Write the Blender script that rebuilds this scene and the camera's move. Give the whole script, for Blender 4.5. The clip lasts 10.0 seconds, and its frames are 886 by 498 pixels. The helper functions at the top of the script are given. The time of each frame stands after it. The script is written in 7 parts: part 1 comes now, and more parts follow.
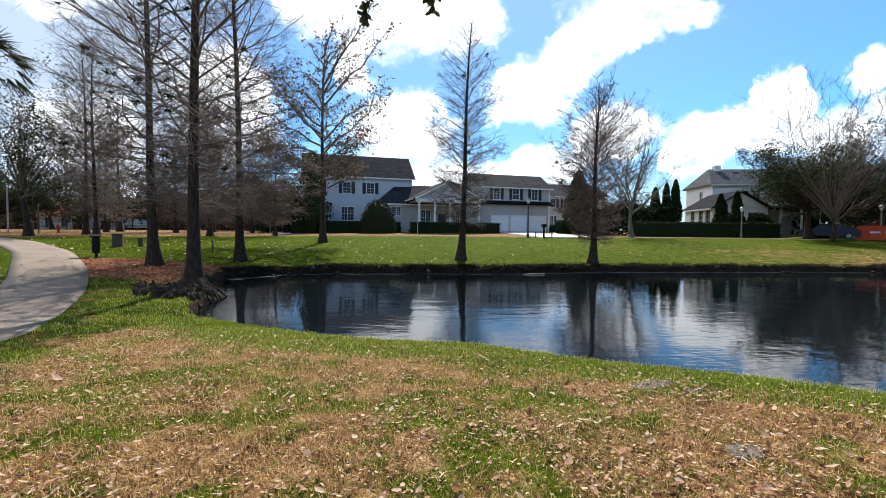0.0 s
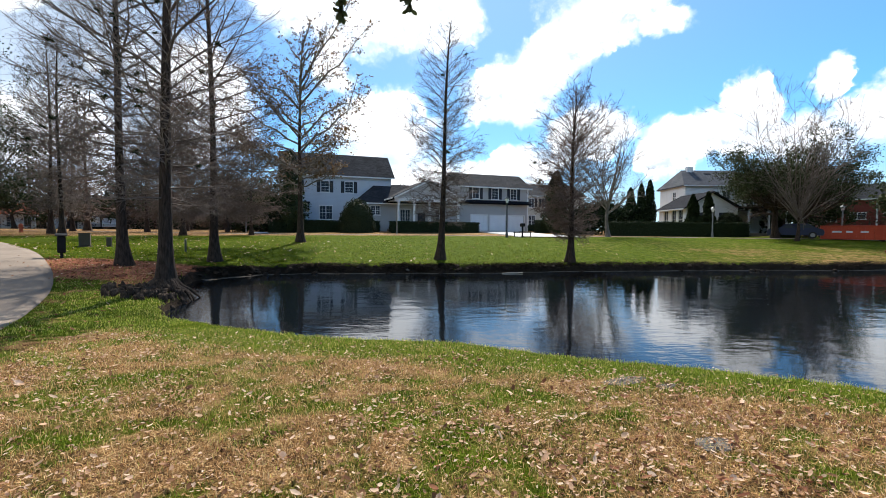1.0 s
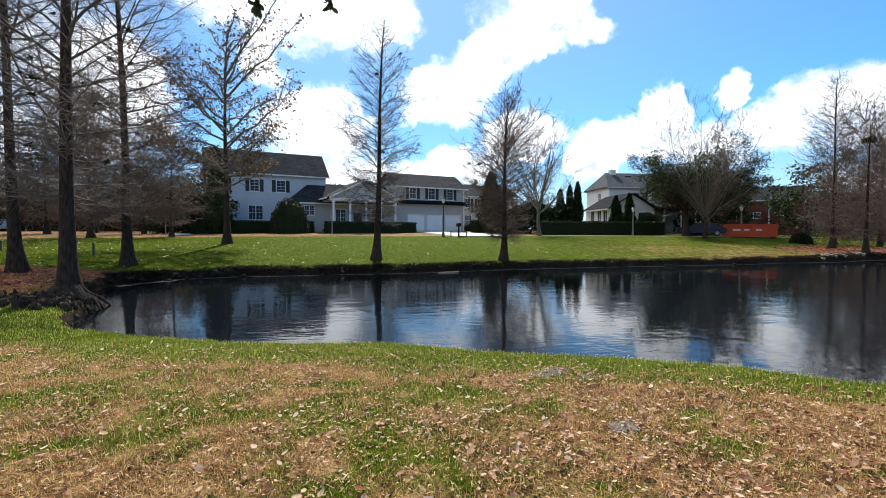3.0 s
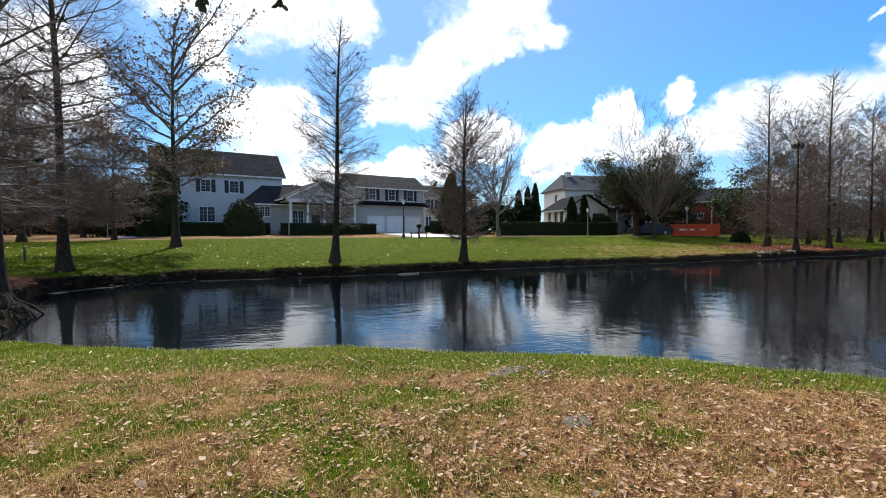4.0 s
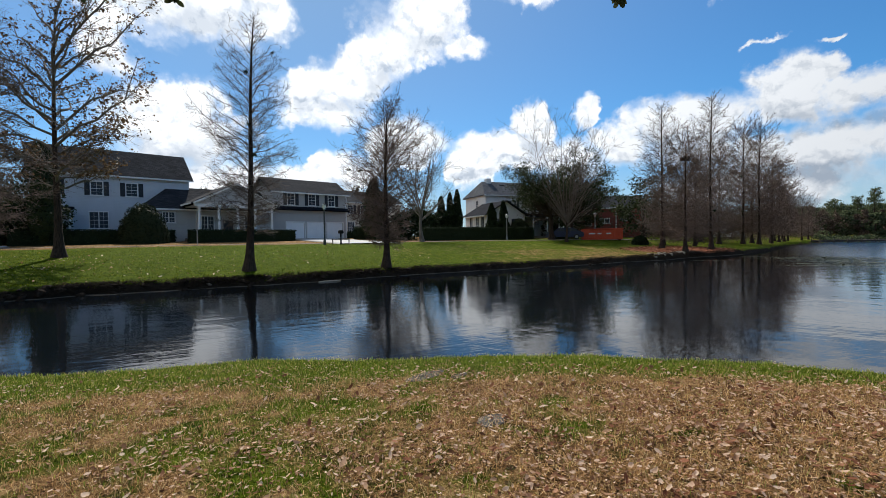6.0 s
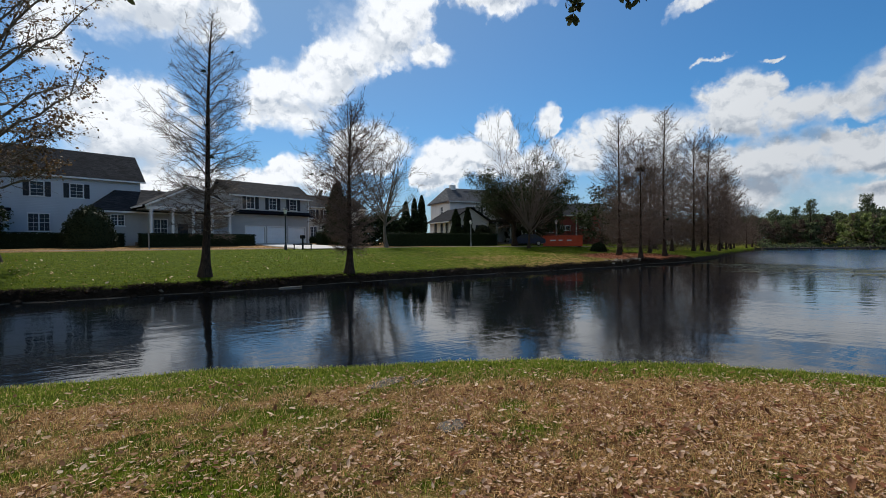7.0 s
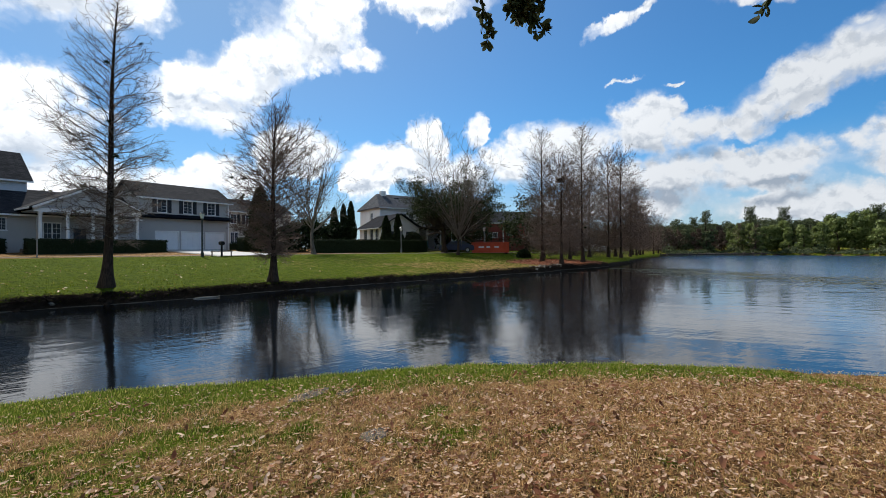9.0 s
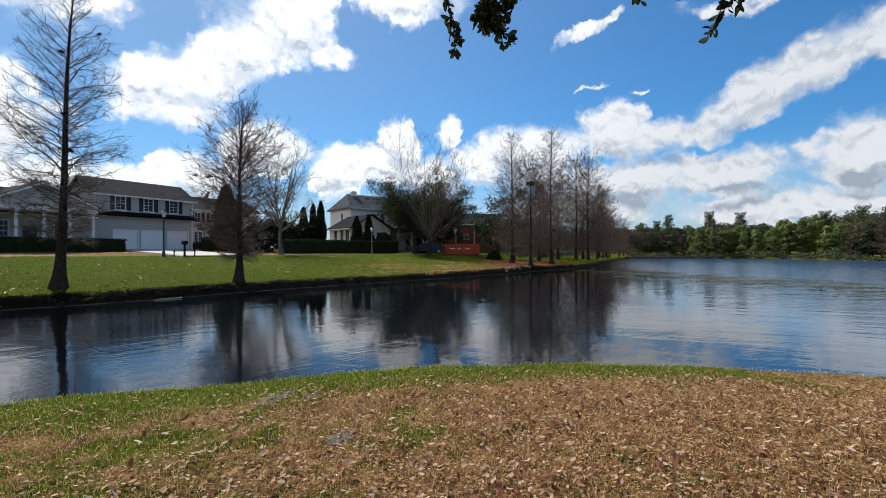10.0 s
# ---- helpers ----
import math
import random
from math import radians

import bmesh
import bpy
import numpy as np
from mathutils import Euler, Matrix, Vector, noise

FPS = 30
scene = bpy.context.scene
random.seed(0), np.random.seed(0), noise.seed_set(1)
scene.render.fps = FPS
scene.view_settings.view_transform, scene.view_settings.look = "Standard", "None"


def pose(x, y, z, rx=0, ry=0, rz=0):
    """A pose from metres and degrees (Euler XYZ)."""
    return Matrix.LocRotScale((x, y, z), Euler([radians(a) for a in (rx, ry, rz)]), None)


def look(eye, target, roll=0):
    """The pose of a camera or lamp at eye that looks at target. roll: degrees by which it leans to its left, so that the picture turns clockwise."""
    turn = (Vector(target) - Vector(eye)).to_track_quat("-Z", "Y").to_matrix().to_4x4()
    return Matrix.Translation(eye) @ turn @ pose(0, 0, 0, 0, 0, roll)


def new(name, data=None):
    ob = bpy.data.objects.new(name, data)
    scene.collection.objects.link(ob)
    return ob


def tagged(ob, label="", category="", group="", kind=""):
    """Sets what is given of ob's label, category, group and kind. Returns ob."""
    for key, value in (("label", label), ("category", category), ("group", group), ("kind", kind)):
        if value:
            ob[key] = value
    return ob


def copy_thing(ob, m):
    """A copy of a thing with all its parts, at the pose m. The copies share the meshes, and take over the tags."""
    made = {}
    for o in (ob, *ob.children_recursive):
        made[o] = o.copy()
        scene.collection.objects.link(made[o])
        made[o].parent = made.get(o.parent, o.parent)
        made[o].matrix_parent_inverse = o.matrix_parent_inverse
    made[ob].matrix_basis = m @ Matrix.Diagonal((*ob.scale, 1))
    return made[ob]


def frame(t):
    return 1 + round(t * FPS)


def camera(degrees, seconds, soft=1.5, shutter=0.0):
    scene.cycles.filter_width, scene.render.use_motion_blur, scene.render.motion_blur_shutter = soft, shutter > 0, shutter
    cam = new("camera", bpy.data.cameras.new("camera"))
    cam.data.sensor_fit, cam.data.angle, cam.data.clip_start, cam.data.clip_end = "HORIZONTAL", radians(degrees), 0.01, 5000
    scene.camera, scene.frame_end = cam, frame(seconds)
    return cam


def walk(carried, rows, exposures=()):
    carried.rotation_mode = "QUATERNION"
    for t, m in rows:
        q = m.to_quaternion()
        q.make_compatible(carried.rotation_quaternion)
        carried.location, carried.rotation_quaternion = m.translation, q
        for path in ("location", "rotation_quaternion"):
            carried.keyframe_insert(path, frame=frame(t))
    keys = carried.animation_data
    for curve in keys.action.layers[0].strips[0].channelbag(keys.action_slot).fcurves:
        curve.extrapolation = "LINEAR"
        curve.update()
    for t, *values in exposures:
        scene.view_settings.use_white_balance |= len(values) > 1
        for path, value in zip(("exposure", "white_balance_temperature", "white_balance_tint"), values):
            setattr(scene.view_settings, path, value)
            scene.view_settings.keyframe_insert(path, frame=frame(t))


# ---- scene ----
cam = camera(90.0, 10.0, 0.7)
# seconds, eye x y z, yaw, pitch, roll
ROWS = [
    (0.0, 0.000, 0.000, 1.900, 0.08, -2.20, 0.37),
    (0.5, 0.014, 0.003, 1.897, -1.06, -2.22, 0.33),
    (1.0, 0.015, -0.002, 1.899, -2.56, -2.27, 0.39),
    (1.5, 0.045, -0.008, 1.893, -3.94, -2.31, 0.49),
    (2.0, 0.070, -0.025, 1.899, -5.33, -2.30, 0.39),
    (2.5, 0.088, -0.037, 1.899, -7.85, -2.29, 0.25),
    (4.0, 0.145, -0.062, 1.902, -15.59, -2.10, -0.28),
    (4.5, 0.162, -0.073, 1.905, -17.89, -2.00, -0.34),
    (5.0, 0.182, -0.086, 1.905, -19.84, -1.68, -0.71),
    (5.5, 0.199, -0.103, 1.912, -22.64, -1.63, -0.86),
    (7.0, 0.230, -0.171, 1.926, -29.92, -0.81, -0.42),
    (7.5, 0.238, -0.194, 1.930, -31.99, -0.43, -0.33),
    (8.0, 0.248, -0.211, 1.937, -34.02, -0.20, -0.42),
    (8.5, 0.247, -0.249, 1.951, -36.65, -0.14, -0.41),
    (9.0, 0.239, -0.294, 1.965, -38.85, -0.06, -0.39),
    (9.5, 0.235, -0.326, 1.975, -40.80, 0.02, -0.23),
    (10.0, 0.234, -0.352, 1.985, -42.55, 0.08, 0.03),
]
walk(cam, [(t, pose(x, y, z, 90 + pitch, 0, yaw) @ pose(0, 0, 0, 0, 0, roll)) for t, x, y, z, yaw, pitch, roll in ROWS],
     exposures=[(0.0, 0.88), (2.5, 0.87), (4.0, 0.74), (5.5, 0.43), (7.0, 0.0), (7.5, 0.10), (8.0, 0.20), (10.0, 0.26)])

# ---- light: a sunny, partly clouded winter sky, the sun ahead of the first view ----
SUN_AZ, SUN_EL = radians(3), radians(43)
sun_data = bpy.data.lights.new("sun", "SUN")
sun_data.energy, sun_data.angle, sun_data.color = 5.0, radians(0.55), (1.0, 0.95, 0.87)
sun = new("sun", sun_data)
sun_way = Vector((math.sin(SUN_AZ) * math.cos(SUN_EL), math.cos(SUN_AZ) * math.cos(SUN_EL), math.sin(SUN_EL)))
sun.matrix_world = look(sun_way * 60, (0, 0, 0))


class Graph:
    """A small helper to wire shader nodes."""

    def __init__(self, tree):
        self.tree = tree
        tree.nodes.clear()

    def node(self, kind, out=0, sets=None, **inputs):
        n = self.tree.nodes.new(kind)
        sets = sets or {}
        if "data_type" in sets:
            n.data_type = sets["data_type"]
        if "operation" in sets:
            n.operation = sets["operation"]
        if "use_clamp" in sets:
            n.use_clamp = sets["use_clamp"]
        if "blend_type" in sets:
            n.blend_type = sets["blend_type"]
        if "interpolation_type" in sets:
            n.interpolation_type, n.clamp = sets["interpolation_type"], True
        if "attribute_name" in sets:
            n.attribute_name = sets["attribute_name"]
        for key, value in inputs.items():
            slot = n.inputs[int(key[1:])] if key[0] == "i" and key[1:].isdigit() else n.inputs[key.replace("_", " ")]
            if isinstance(value, bpy.types.NodeSocket):
                self.tree.links.new(value, slot)
            else:
                slot.default_value = value
        return n.outputs[out]

    def math(self, op, a, b=0.0, c=0.0, clamp=False):
        return self.node("ShaderNodeMath", sets={"operation": op, "use_clamp": clamp}, i0=a, i1=b, i2=c)

    def vec(self, op, a, b=(0, 0, 0), c=(0, 0, 0), out=0):
        return self.node("ShaderNodeVectorMath", out, {"operation": op}, i0=a, i1=b, i2=c)

    def mix(self, f, a, b, blend="MIX"):
        return self.node("ShaderNodeMix", 2, {"data_type": "RGBA", "blend_type": blend}, i0=f, i6=a, i7=b)

    def noise(self, where, scale, detail=4.0, rough=0.55, out=0, distortion=0.0):
        return self.node("ShaderNodeTexNoise", out, Vector=where, Scale=scale, Detail=detail, Roughness=rough, Distortion=distortion)

    def ramp(self, f, *stops):
        n = self.tree.nodes.new("ShaderNodeValToRGB")
        while len(n.color_ramp.elements) < len(stops):
            n.color_ramp.elements.new(0.5)
        for e, (p, c) in zip(n.color_ramp.elements, stops):
            e.position, e.color = p, (*c, 1) if len(c) == 3 else c
        self.tree.links.new(f, n.inputs[0])
        return n.outputs[0]

    def span(self, v, lo, hi, to_lo=0.0, to_hi=1.0, smooth=True):
        kind = "SMOOTHSTEP" if smooth else "LINEAR"
        return self.node("ShaderNodeMapRange", 0, {"interpolation_type": kind}, i0=v, i1=lo, i2=hi, i3=to_lo, i4=to_hi)


# Cumulus clouds: azimuth, elevation, half width, half height and tilt in degrees
CLOUDS_AHEAD = [
    (-11.4, 19.4, 2.8, 2.2, 0), (-16.5, 27.0, 5.0, 3.6, 0), (-3.2, 26.8, 8.8, 5.6, 0), (23.0, 26.4, 6.6, 5.0, 20), (17.8, 22.2, 6.4, 2.7, 25),
    (12.2, 18.8, 6.6, 2.9, 12), (10.6, 15.6, 5.4, 2.3, 0), (28.0, 23.0, 2.6, 1.6, 0), (-5.4, 11.6, 6.8, 4.8, 0), (20.8, 11.6, 4.6, 3.0, 0), (12.5, 8.2, 4.2, 2.2, 0),
    (36.9, 14.6, 1.7, 2.8, 8), (34.2, 11.4, 3.6, 2.3, 0), (29.4, 9.2, 3.2, 2.9, 0), (43.9, 15.0, 1.6, 2.4, 0),
    (-43.0, 24.0, 6.0, 3.0, 0), (-26.5, 14.5, 7.0, 6.0, 0), (-38.5, 8.5, 6.0, 4.6, 0), (1.0, 6.4, 12.4, 2.2, 0)]
CLOUDS_ASIDE = [
    (37.5, 29.8, 6.4, 3.2, 0), (60.3, 25.2, 6.4, 1.2, 24), (77.5, 25.4, 9.0, 1.4, 2), (61.8, 18.9, 1.7, 0.5, 14), (66.6, 18.0, 2.0, 0.55, 16),
    (79.6, 16.6, 8.6, 3.2, 24), (81.6, 20.4, 1.6, 1.2, 0), (88.0, 19.0, 6.0, 2.6, 10), (63.4, 14.2, 4.0, 3.0, 0), (70.5, 13.2, 6.2, 1.9, 8), (78.0, 12.8, 3.4, 1.0, 0),
    (53.2, 12.2, 6.4, 3.8, 0), (47.0, 10.5, 4.0, 2.4, 0), (66.0, 8.4, 8.8, 2.9, 0), (75.0, 8.4, 6.2, 2.5, 0), (86.8, 9.0, 4.8, 3.9, 12), (40.5, 9.4, 6.0, 2.8, 0),
    (60.0, 5.0, 10.0, 2.6, 0), (82.0, 4.2, 11.0, 2.2, 0), (112.0, 14.0, 9.0, 4.0, 0),
    (165.0, 26.0, 10.0, 4.0, 0), (-95.0, 20.0, 12.0, 5.0, 0)]

world = bpy.data.worlds.new("winter_sky")
scene.world = world
world.use_nodes = True
g = Graph(world.node_tree)
sky_node = g.tree.nodes.new("ShaderNodeTexSky")
sky_node.sky_type, sky_node.sun_disc = "NISHITA", False
sky_node.sun_elevation, sky_node.sun_rotation = SUN_EL, SUN_AZ
sky_node.altitude, sky_node.air_density, sky_node.dust_density, sky_node.ozone_density = 10.0, 1.0, 0.35, 2.2
sky = sky_node.outputs[0]
way = g.node("ShaderNodeTexCoord", 0)
sep = g.tree.nodes.new("ShaderNodeSeparateXYZ")
g.tree.links.new(way, sep.inputs[0])
azimuth = g.math("MULTIPLY", g.math("ARCTAN2", sep.outputs[0], sep.outputs[1]), 57.29578)
elevation = g.math("MULTIPLY", g.math("ARCSINE", sep.outputs[2]), 57.29578)
plain = g.node("ShaderNodeCombineXYZ", X=azimuth, Y=elevation, Z=0.0)
# how near a direction lies to the sun: 1 towards it, 0 at a right angle
sunward = g.math("MAXIMUM", g.vec("DOT_PRODUCT", way, tuple(sun_way), out=1), 0.0)


def domes(where, scale):
    """Rounded billows: near 1 on a billow's crown, falling towards the creases."""
    return g.math("SUBTRACT", 1.0, g.node("ShaderNodeTexVoronoi", 0, Vector=where, Scale=scale))


def cloud_depth(where):
    """How deep a direction lies inside the clouds: over 0 inside."""
    puff = g.noise(where, 0.12, 5.0, 0.52, out=1)
    warped = g.vec("MULTIPLY_ADD", g.vec("SUBTRACT", puff, (0.5, 0.5, 0.5)), (9.0, 6.0, 0), where)
    fine = g.noise(where, 0.55, 6.0, 0.58, out=1)
    warped = g.vec("MULTIPLY_ADD", g.vec("SUBTRACT", fine, (0.5, 0.5, 0.5)), (2.6, 2.2, 0), warped)
    best = None
    for a, e, w, h, tilt in CLOUDS_AHEAD + [(a, e, 0.92 * w, 0.9 * h, tilt) for a, e, w, h, tilt in CLOUDS_ASIDE]:
        spot = g.vec("SUBTRACT", warped, (a, e, 0))
        if tilt:
            spot = g.node("ShaderNodeVectorRotate", Vector=spot, Axis=(0, 0, 1), Angle=-radians(tilt))
        n = g.vec("LENGTH", g.vec("MULTIPLY", spot, (1 / w, 1 / h, 0)), out=1)
        if h < 1.5:
            n = g.math("ADD", n, 0.56)
        best = n if best is None else g.node("ShaderNodeMath", sets={"operation": "SMOOTH_MIN"}, i0=best, i1=n, i2=0.3)
    lumps_ = g.math("MULTIPLY_ADD", domes(warped, 0.34), 0.30, g.math("MULTIPLY", domes(warped, 0.95), 0.16))
    return g.math("ADD", g.math("SUBTRACT", 0.98, best), lumps_)


depth = cloud_depth(plain)
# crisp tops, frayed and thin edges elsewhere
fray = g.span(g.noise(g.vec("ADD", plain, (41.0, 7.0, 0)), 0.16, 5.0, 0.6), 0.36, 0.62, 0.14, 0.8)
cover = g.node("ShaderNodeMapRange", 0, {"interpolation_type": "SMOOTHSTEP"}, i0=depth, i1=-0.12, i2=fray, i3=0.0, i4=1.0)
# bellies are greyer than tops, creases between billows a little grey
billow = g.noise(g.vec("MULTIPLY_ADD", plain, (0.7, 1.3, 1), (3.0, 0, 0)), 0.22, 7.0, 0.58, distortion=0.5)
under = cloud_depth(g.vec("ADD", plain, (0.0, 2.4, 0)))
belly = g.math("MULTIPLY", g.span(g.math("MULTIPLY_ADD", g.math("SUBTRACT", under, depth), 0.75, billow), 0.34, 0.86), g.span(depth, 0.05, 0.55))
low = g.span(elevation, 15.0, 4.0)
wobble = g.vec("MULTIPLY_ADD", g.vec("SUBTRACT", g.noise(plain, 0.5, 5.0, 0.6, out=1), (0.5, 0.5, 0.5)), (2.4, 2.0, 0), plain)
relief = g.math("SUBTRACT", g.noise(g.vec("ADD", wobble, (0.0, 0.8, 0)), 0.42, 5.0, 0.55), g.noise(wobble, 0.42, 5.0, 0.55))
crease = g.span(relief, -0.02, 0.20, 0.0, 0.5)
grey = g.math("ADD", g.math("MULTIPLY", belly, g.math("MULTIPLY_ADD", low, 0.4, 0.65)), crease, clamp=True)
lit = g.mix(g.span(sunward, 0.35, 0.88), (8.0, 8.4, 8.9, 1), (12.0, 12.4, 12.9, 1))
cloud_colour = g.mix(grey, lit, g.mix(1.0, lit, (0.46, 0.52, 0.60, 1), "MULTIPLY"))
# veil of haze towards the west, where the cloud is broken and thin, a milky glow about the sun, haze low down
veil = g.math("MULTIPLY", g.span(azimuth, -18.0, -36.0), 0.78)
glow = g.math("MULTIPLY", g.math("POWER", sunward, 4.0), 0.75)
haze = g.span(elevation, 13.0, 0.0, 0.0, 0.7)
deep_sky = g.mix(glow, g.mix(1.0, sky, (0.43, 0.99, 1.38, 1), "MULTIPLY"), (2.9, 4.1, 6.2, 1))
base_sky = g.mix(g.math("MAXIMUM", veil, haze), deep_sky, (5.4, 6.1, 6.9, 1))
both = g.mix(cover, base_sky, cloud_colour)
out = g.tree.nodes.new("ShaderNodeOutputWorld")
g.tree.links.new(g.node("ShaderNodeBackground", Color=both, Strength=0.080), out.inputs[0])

# ---- materials ----
def material(name):
    m = bpy.data.materials.new(name)
    m.use_nodes = True
    return m, Graph(m.node_tree)


def finish(gr, color, rough, normal=None, metallic=0.0, specular=0.4, **more):
    inputs = dict(Base_Color=color, Roughness=rough, Metallic=metallic, Specular_IOR_Level=specular, **more)
    if normal is not None:
        inputs["Normal"] = normal
    shader = gr.node("ShaderNodeBsdfPrincipled", **inputs)
    o = gr.tree.nodes.new("ShaderNodeOutputMaterial")
    gr.tree.links.new(shader, o.inputs[0])


def bump(gr, height, strength=0.4, distance=0.02):
    return gr.node("ShaderNodeBump", Height=height, Strength=strength, Distance=distance)


def world_place(gr):
    return gr.node("ShaderNodeNewGeometry", 0)


def object_place(gr):
    return gr.node("ShaderNodeTexCoord", 3)


def island(gr):
    return gr.node("ShaderNodeNewGeometry", "Random Per Island")


def surface(name, dark, light, rough=0.7, scale=6.0, relief=0.3, fine=60.0, distance=0.01, specular=0.35, metallic=0.0, stretch=(1, 1, 1)):
    """A plain weathered surface: two scales of variation, roughness and fine relief."""
    m, gr = material(name)
    p = gr.vec("MULTIPLY", object_place(gr), stretch)
    wide, tight = gr.noise(p, scale, 5.0), gr.noise(p, fine, 3.0)
    c = gr.ramp(gr.math("MULTIPLY_ADD", tight, 0.45, gr.math("MULTIPLY", wide, 0.55)), (0.32, dark), (0.68, light))
    r = gr.span(wide, 0.3, 0.7, rough - 0.08, min(1.0, rough + 0.08))
    finish(gr, c, r, bump(gr, gr.math("MULTIPLY_ADD", tight, 0.5, wide), relief, distance), metallic, specular)
    return m


def varied(name, stops, rough=0.6, specular=0.3, translucent=0.0, per_object=False):
    """Many small pieces, each with a colour of its own."""
    m, gr = material(name)
    r = gr.node("ShaderNodeObjectInfo", "Random") if per_object else island(gr)
    c = gr.ramp(r, *stops)
    spots = gr.noise(world_place(gr), 40.0, 3.0)
    c = gr.mix(gr.span(spots, 0.35, 0.75, 0.0, 0.35), c, gr.mix(1.0, c, (0.55, 0.5, 0.45, 1), "MULTIPLY"))
    base = gr.node("ShaderNodeBsdfPrincipled", Base_Color=c, Roughness=rough, Specular_IOR_Level=specular)
    if translucent:
        thin = gr.node("ShaderNodeBsdfTranslucent", Color=c)
        base = gr.node("ShaderNodeMixShader", i0=translucent, i1=base, i2=thin)
    o = gr.tree.nodes.new("ShaderNodeOutputMaterial")
    gr.tree.links.new(base, o.inputs[0])
    return m


def ground_material():
    m, gr = material("lawn")
    p = world_place(gr)
    dry = gr.node("ShaderNodeAttribute", "Fac", {"attribute_name": "dry"})
    mud = gr.node("ShaderNodeAttribute", "Fac", {"attribute_name": "mud"})
    litter = gr.node("ShaderNodeAttribute", "Fac", {"attribute_name": "litter"})
    wide, mid, fine = gr.noise(p, 0.35, 4.0), gr.noise(p, 3.2, 5.0, 0.65), gr.noise(p, 45.0, 4.0, 0.7)
    green = gr.ramp(gr.math("MULTIPLY_ADD", fine, 0.6, gr.math("MULTIPLY", mid, 0.4)),
                    (0.36, (0.013, 0.024, 0.001)), (0.5, (0.069, 0.103, 0.003)), (0.66, (0.155, 0.195, 0.010)))
    straw = gr.ramp(gr.math("MULTIPLY_ADD", fine, 0.65, gr.math("MULTIPLY", mid, 0.35)),
                    (0.40, (0.034, 0.018, 0.008)), (0.52, (0.29, 0.16, 0.066)), (0.66, (0.70, 0.47, 0.24)))
    earth = gr.ramp(gr.math("MULTIPLY_ADD", fine, 0.5, gr.math("MULTIPLY", mid, 0.5)),
                    (0.3, (0.012, 0.009, 0.006)), (0.55, (0.045, 0.032, 0.022)), (0.75, (0.12, 0.09, 0.06)))
    needles = gr.ramp(gr.math("MULTIPLY_ADD", fine, 0.6, gr.math("MULTIPLY", mid, 0.4)),
                      (0.3, (0.10, 0.036, 0.02)), (0.5, (0.34, 0.13, 0.075)), (0.72, (0.52, 0.26, 0.16)))
    edge = gr.math("ADD", dry, gr.math("MULTIPLY_ADD", mid, 0.9, gr.math("MULTIPLY_ADD", wide, 0.5, -0.72)))
    c = gr.mix(gr.span(edge, 0.25, 0.75), green, straw)
    c = gr.mix(gr.span(gr.math("ADD", litter, gr.math("MULTIPLY_ADD", mid, 0.8, -0.4)), 0.3, 0.7), c, needles)
    c = gr.mix(gr.span(gr.math("ADD", mud, gr.math("MULTIPLY_ADD", mid, 0.6, -0.3)), 0.35, 0.65), c, earth)
    finish(gr, c, 0.95, bump(gr, gr.math("MULTIPLY_ADD", mid, 0.6, fine), 1.0, 0.08), 0.0, 0.03)
    return m


def water_material():
    m, gr = material("pond_water")
    p = world_place(gr)
    long_wave = gr.noise(gr.vec("MULTIPLY", p, (0.55, 1.5, 1)), 1.1, 3.0, 0.5, distortion=0.4)
    ripple = gr.noise(gr.vec("MULTIPLY", p, (0.8, 2.2, 1)), 4.5, 3.0, 0.55)
    breeze = gr.span(gr.noise(p, 0.09, 3.0), 0.42, 0.62)
    s = gr.tree.nodes.new("ShaderNodeSeparateXYZ")
    gr.tree.links.new(p, s.inputs[0])
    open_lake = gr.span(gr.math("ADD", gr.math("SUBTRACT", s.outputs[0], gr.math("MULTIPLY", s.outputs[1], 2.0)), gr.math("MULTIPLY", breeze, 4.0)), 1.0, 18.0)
    # on the open lake the crests run across the wind
    turn = gr.node("ShaderNodeVectorRotate", Vector=p, Axis=(0, 0, 1), Angle=radians(66))
    chop = gr.noise(gr.vec("MULTIPLY", turn, (0.20, 0.95, 1)), 1.5, 2.0, 0.5, distortion=0.25)
    sheet = gr.span(gr.noise(gr.vec("MULTIPLY", turn, (0.05, 0.22, 1)), 1.0, 3.0), 0.35, 0.65, 0.35, 1.0)
    h = gr.math("MULTIPLY_ADD", ripple, gr.math("MULTIPLY_ADD", breeze, 0.30, 0.20), gr.math("MULTIPLY", long_wave, 0.8))
    h = gr.math("ADD", h, gr.math("MULTIPLY", gr.math("MULTIPLY", chop, sheet), gr.math("MULTIPLY_ADD", open_lake, 2.4, 1.0)))
    far = gr.span(gr.math("MULTIPLY_ADD", s.outputs[1], -1.3, s.outputs[0]), 6.0, 26.0)
    cat = gr.noise(gr.vec("MULTIPLY", turn, (0.5, 1.3, 1)), 2.2, 3.0, 0.6)
    h = gr.math("ADD", h, gr.math("MULTIPLY", cat, gr.math("MULTIPLY", far, 2.6)))
    # sky reflection is put into this body colour: much bluer on the open lake
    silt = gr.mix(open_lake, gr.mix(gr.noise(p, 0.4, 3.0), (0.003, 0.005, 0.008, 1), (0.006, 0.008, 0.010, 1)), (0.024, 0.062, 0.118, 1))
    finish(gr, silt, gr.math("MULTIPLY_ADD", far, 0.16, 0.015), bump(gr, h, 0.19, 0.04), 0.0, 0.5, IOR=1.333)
    return m


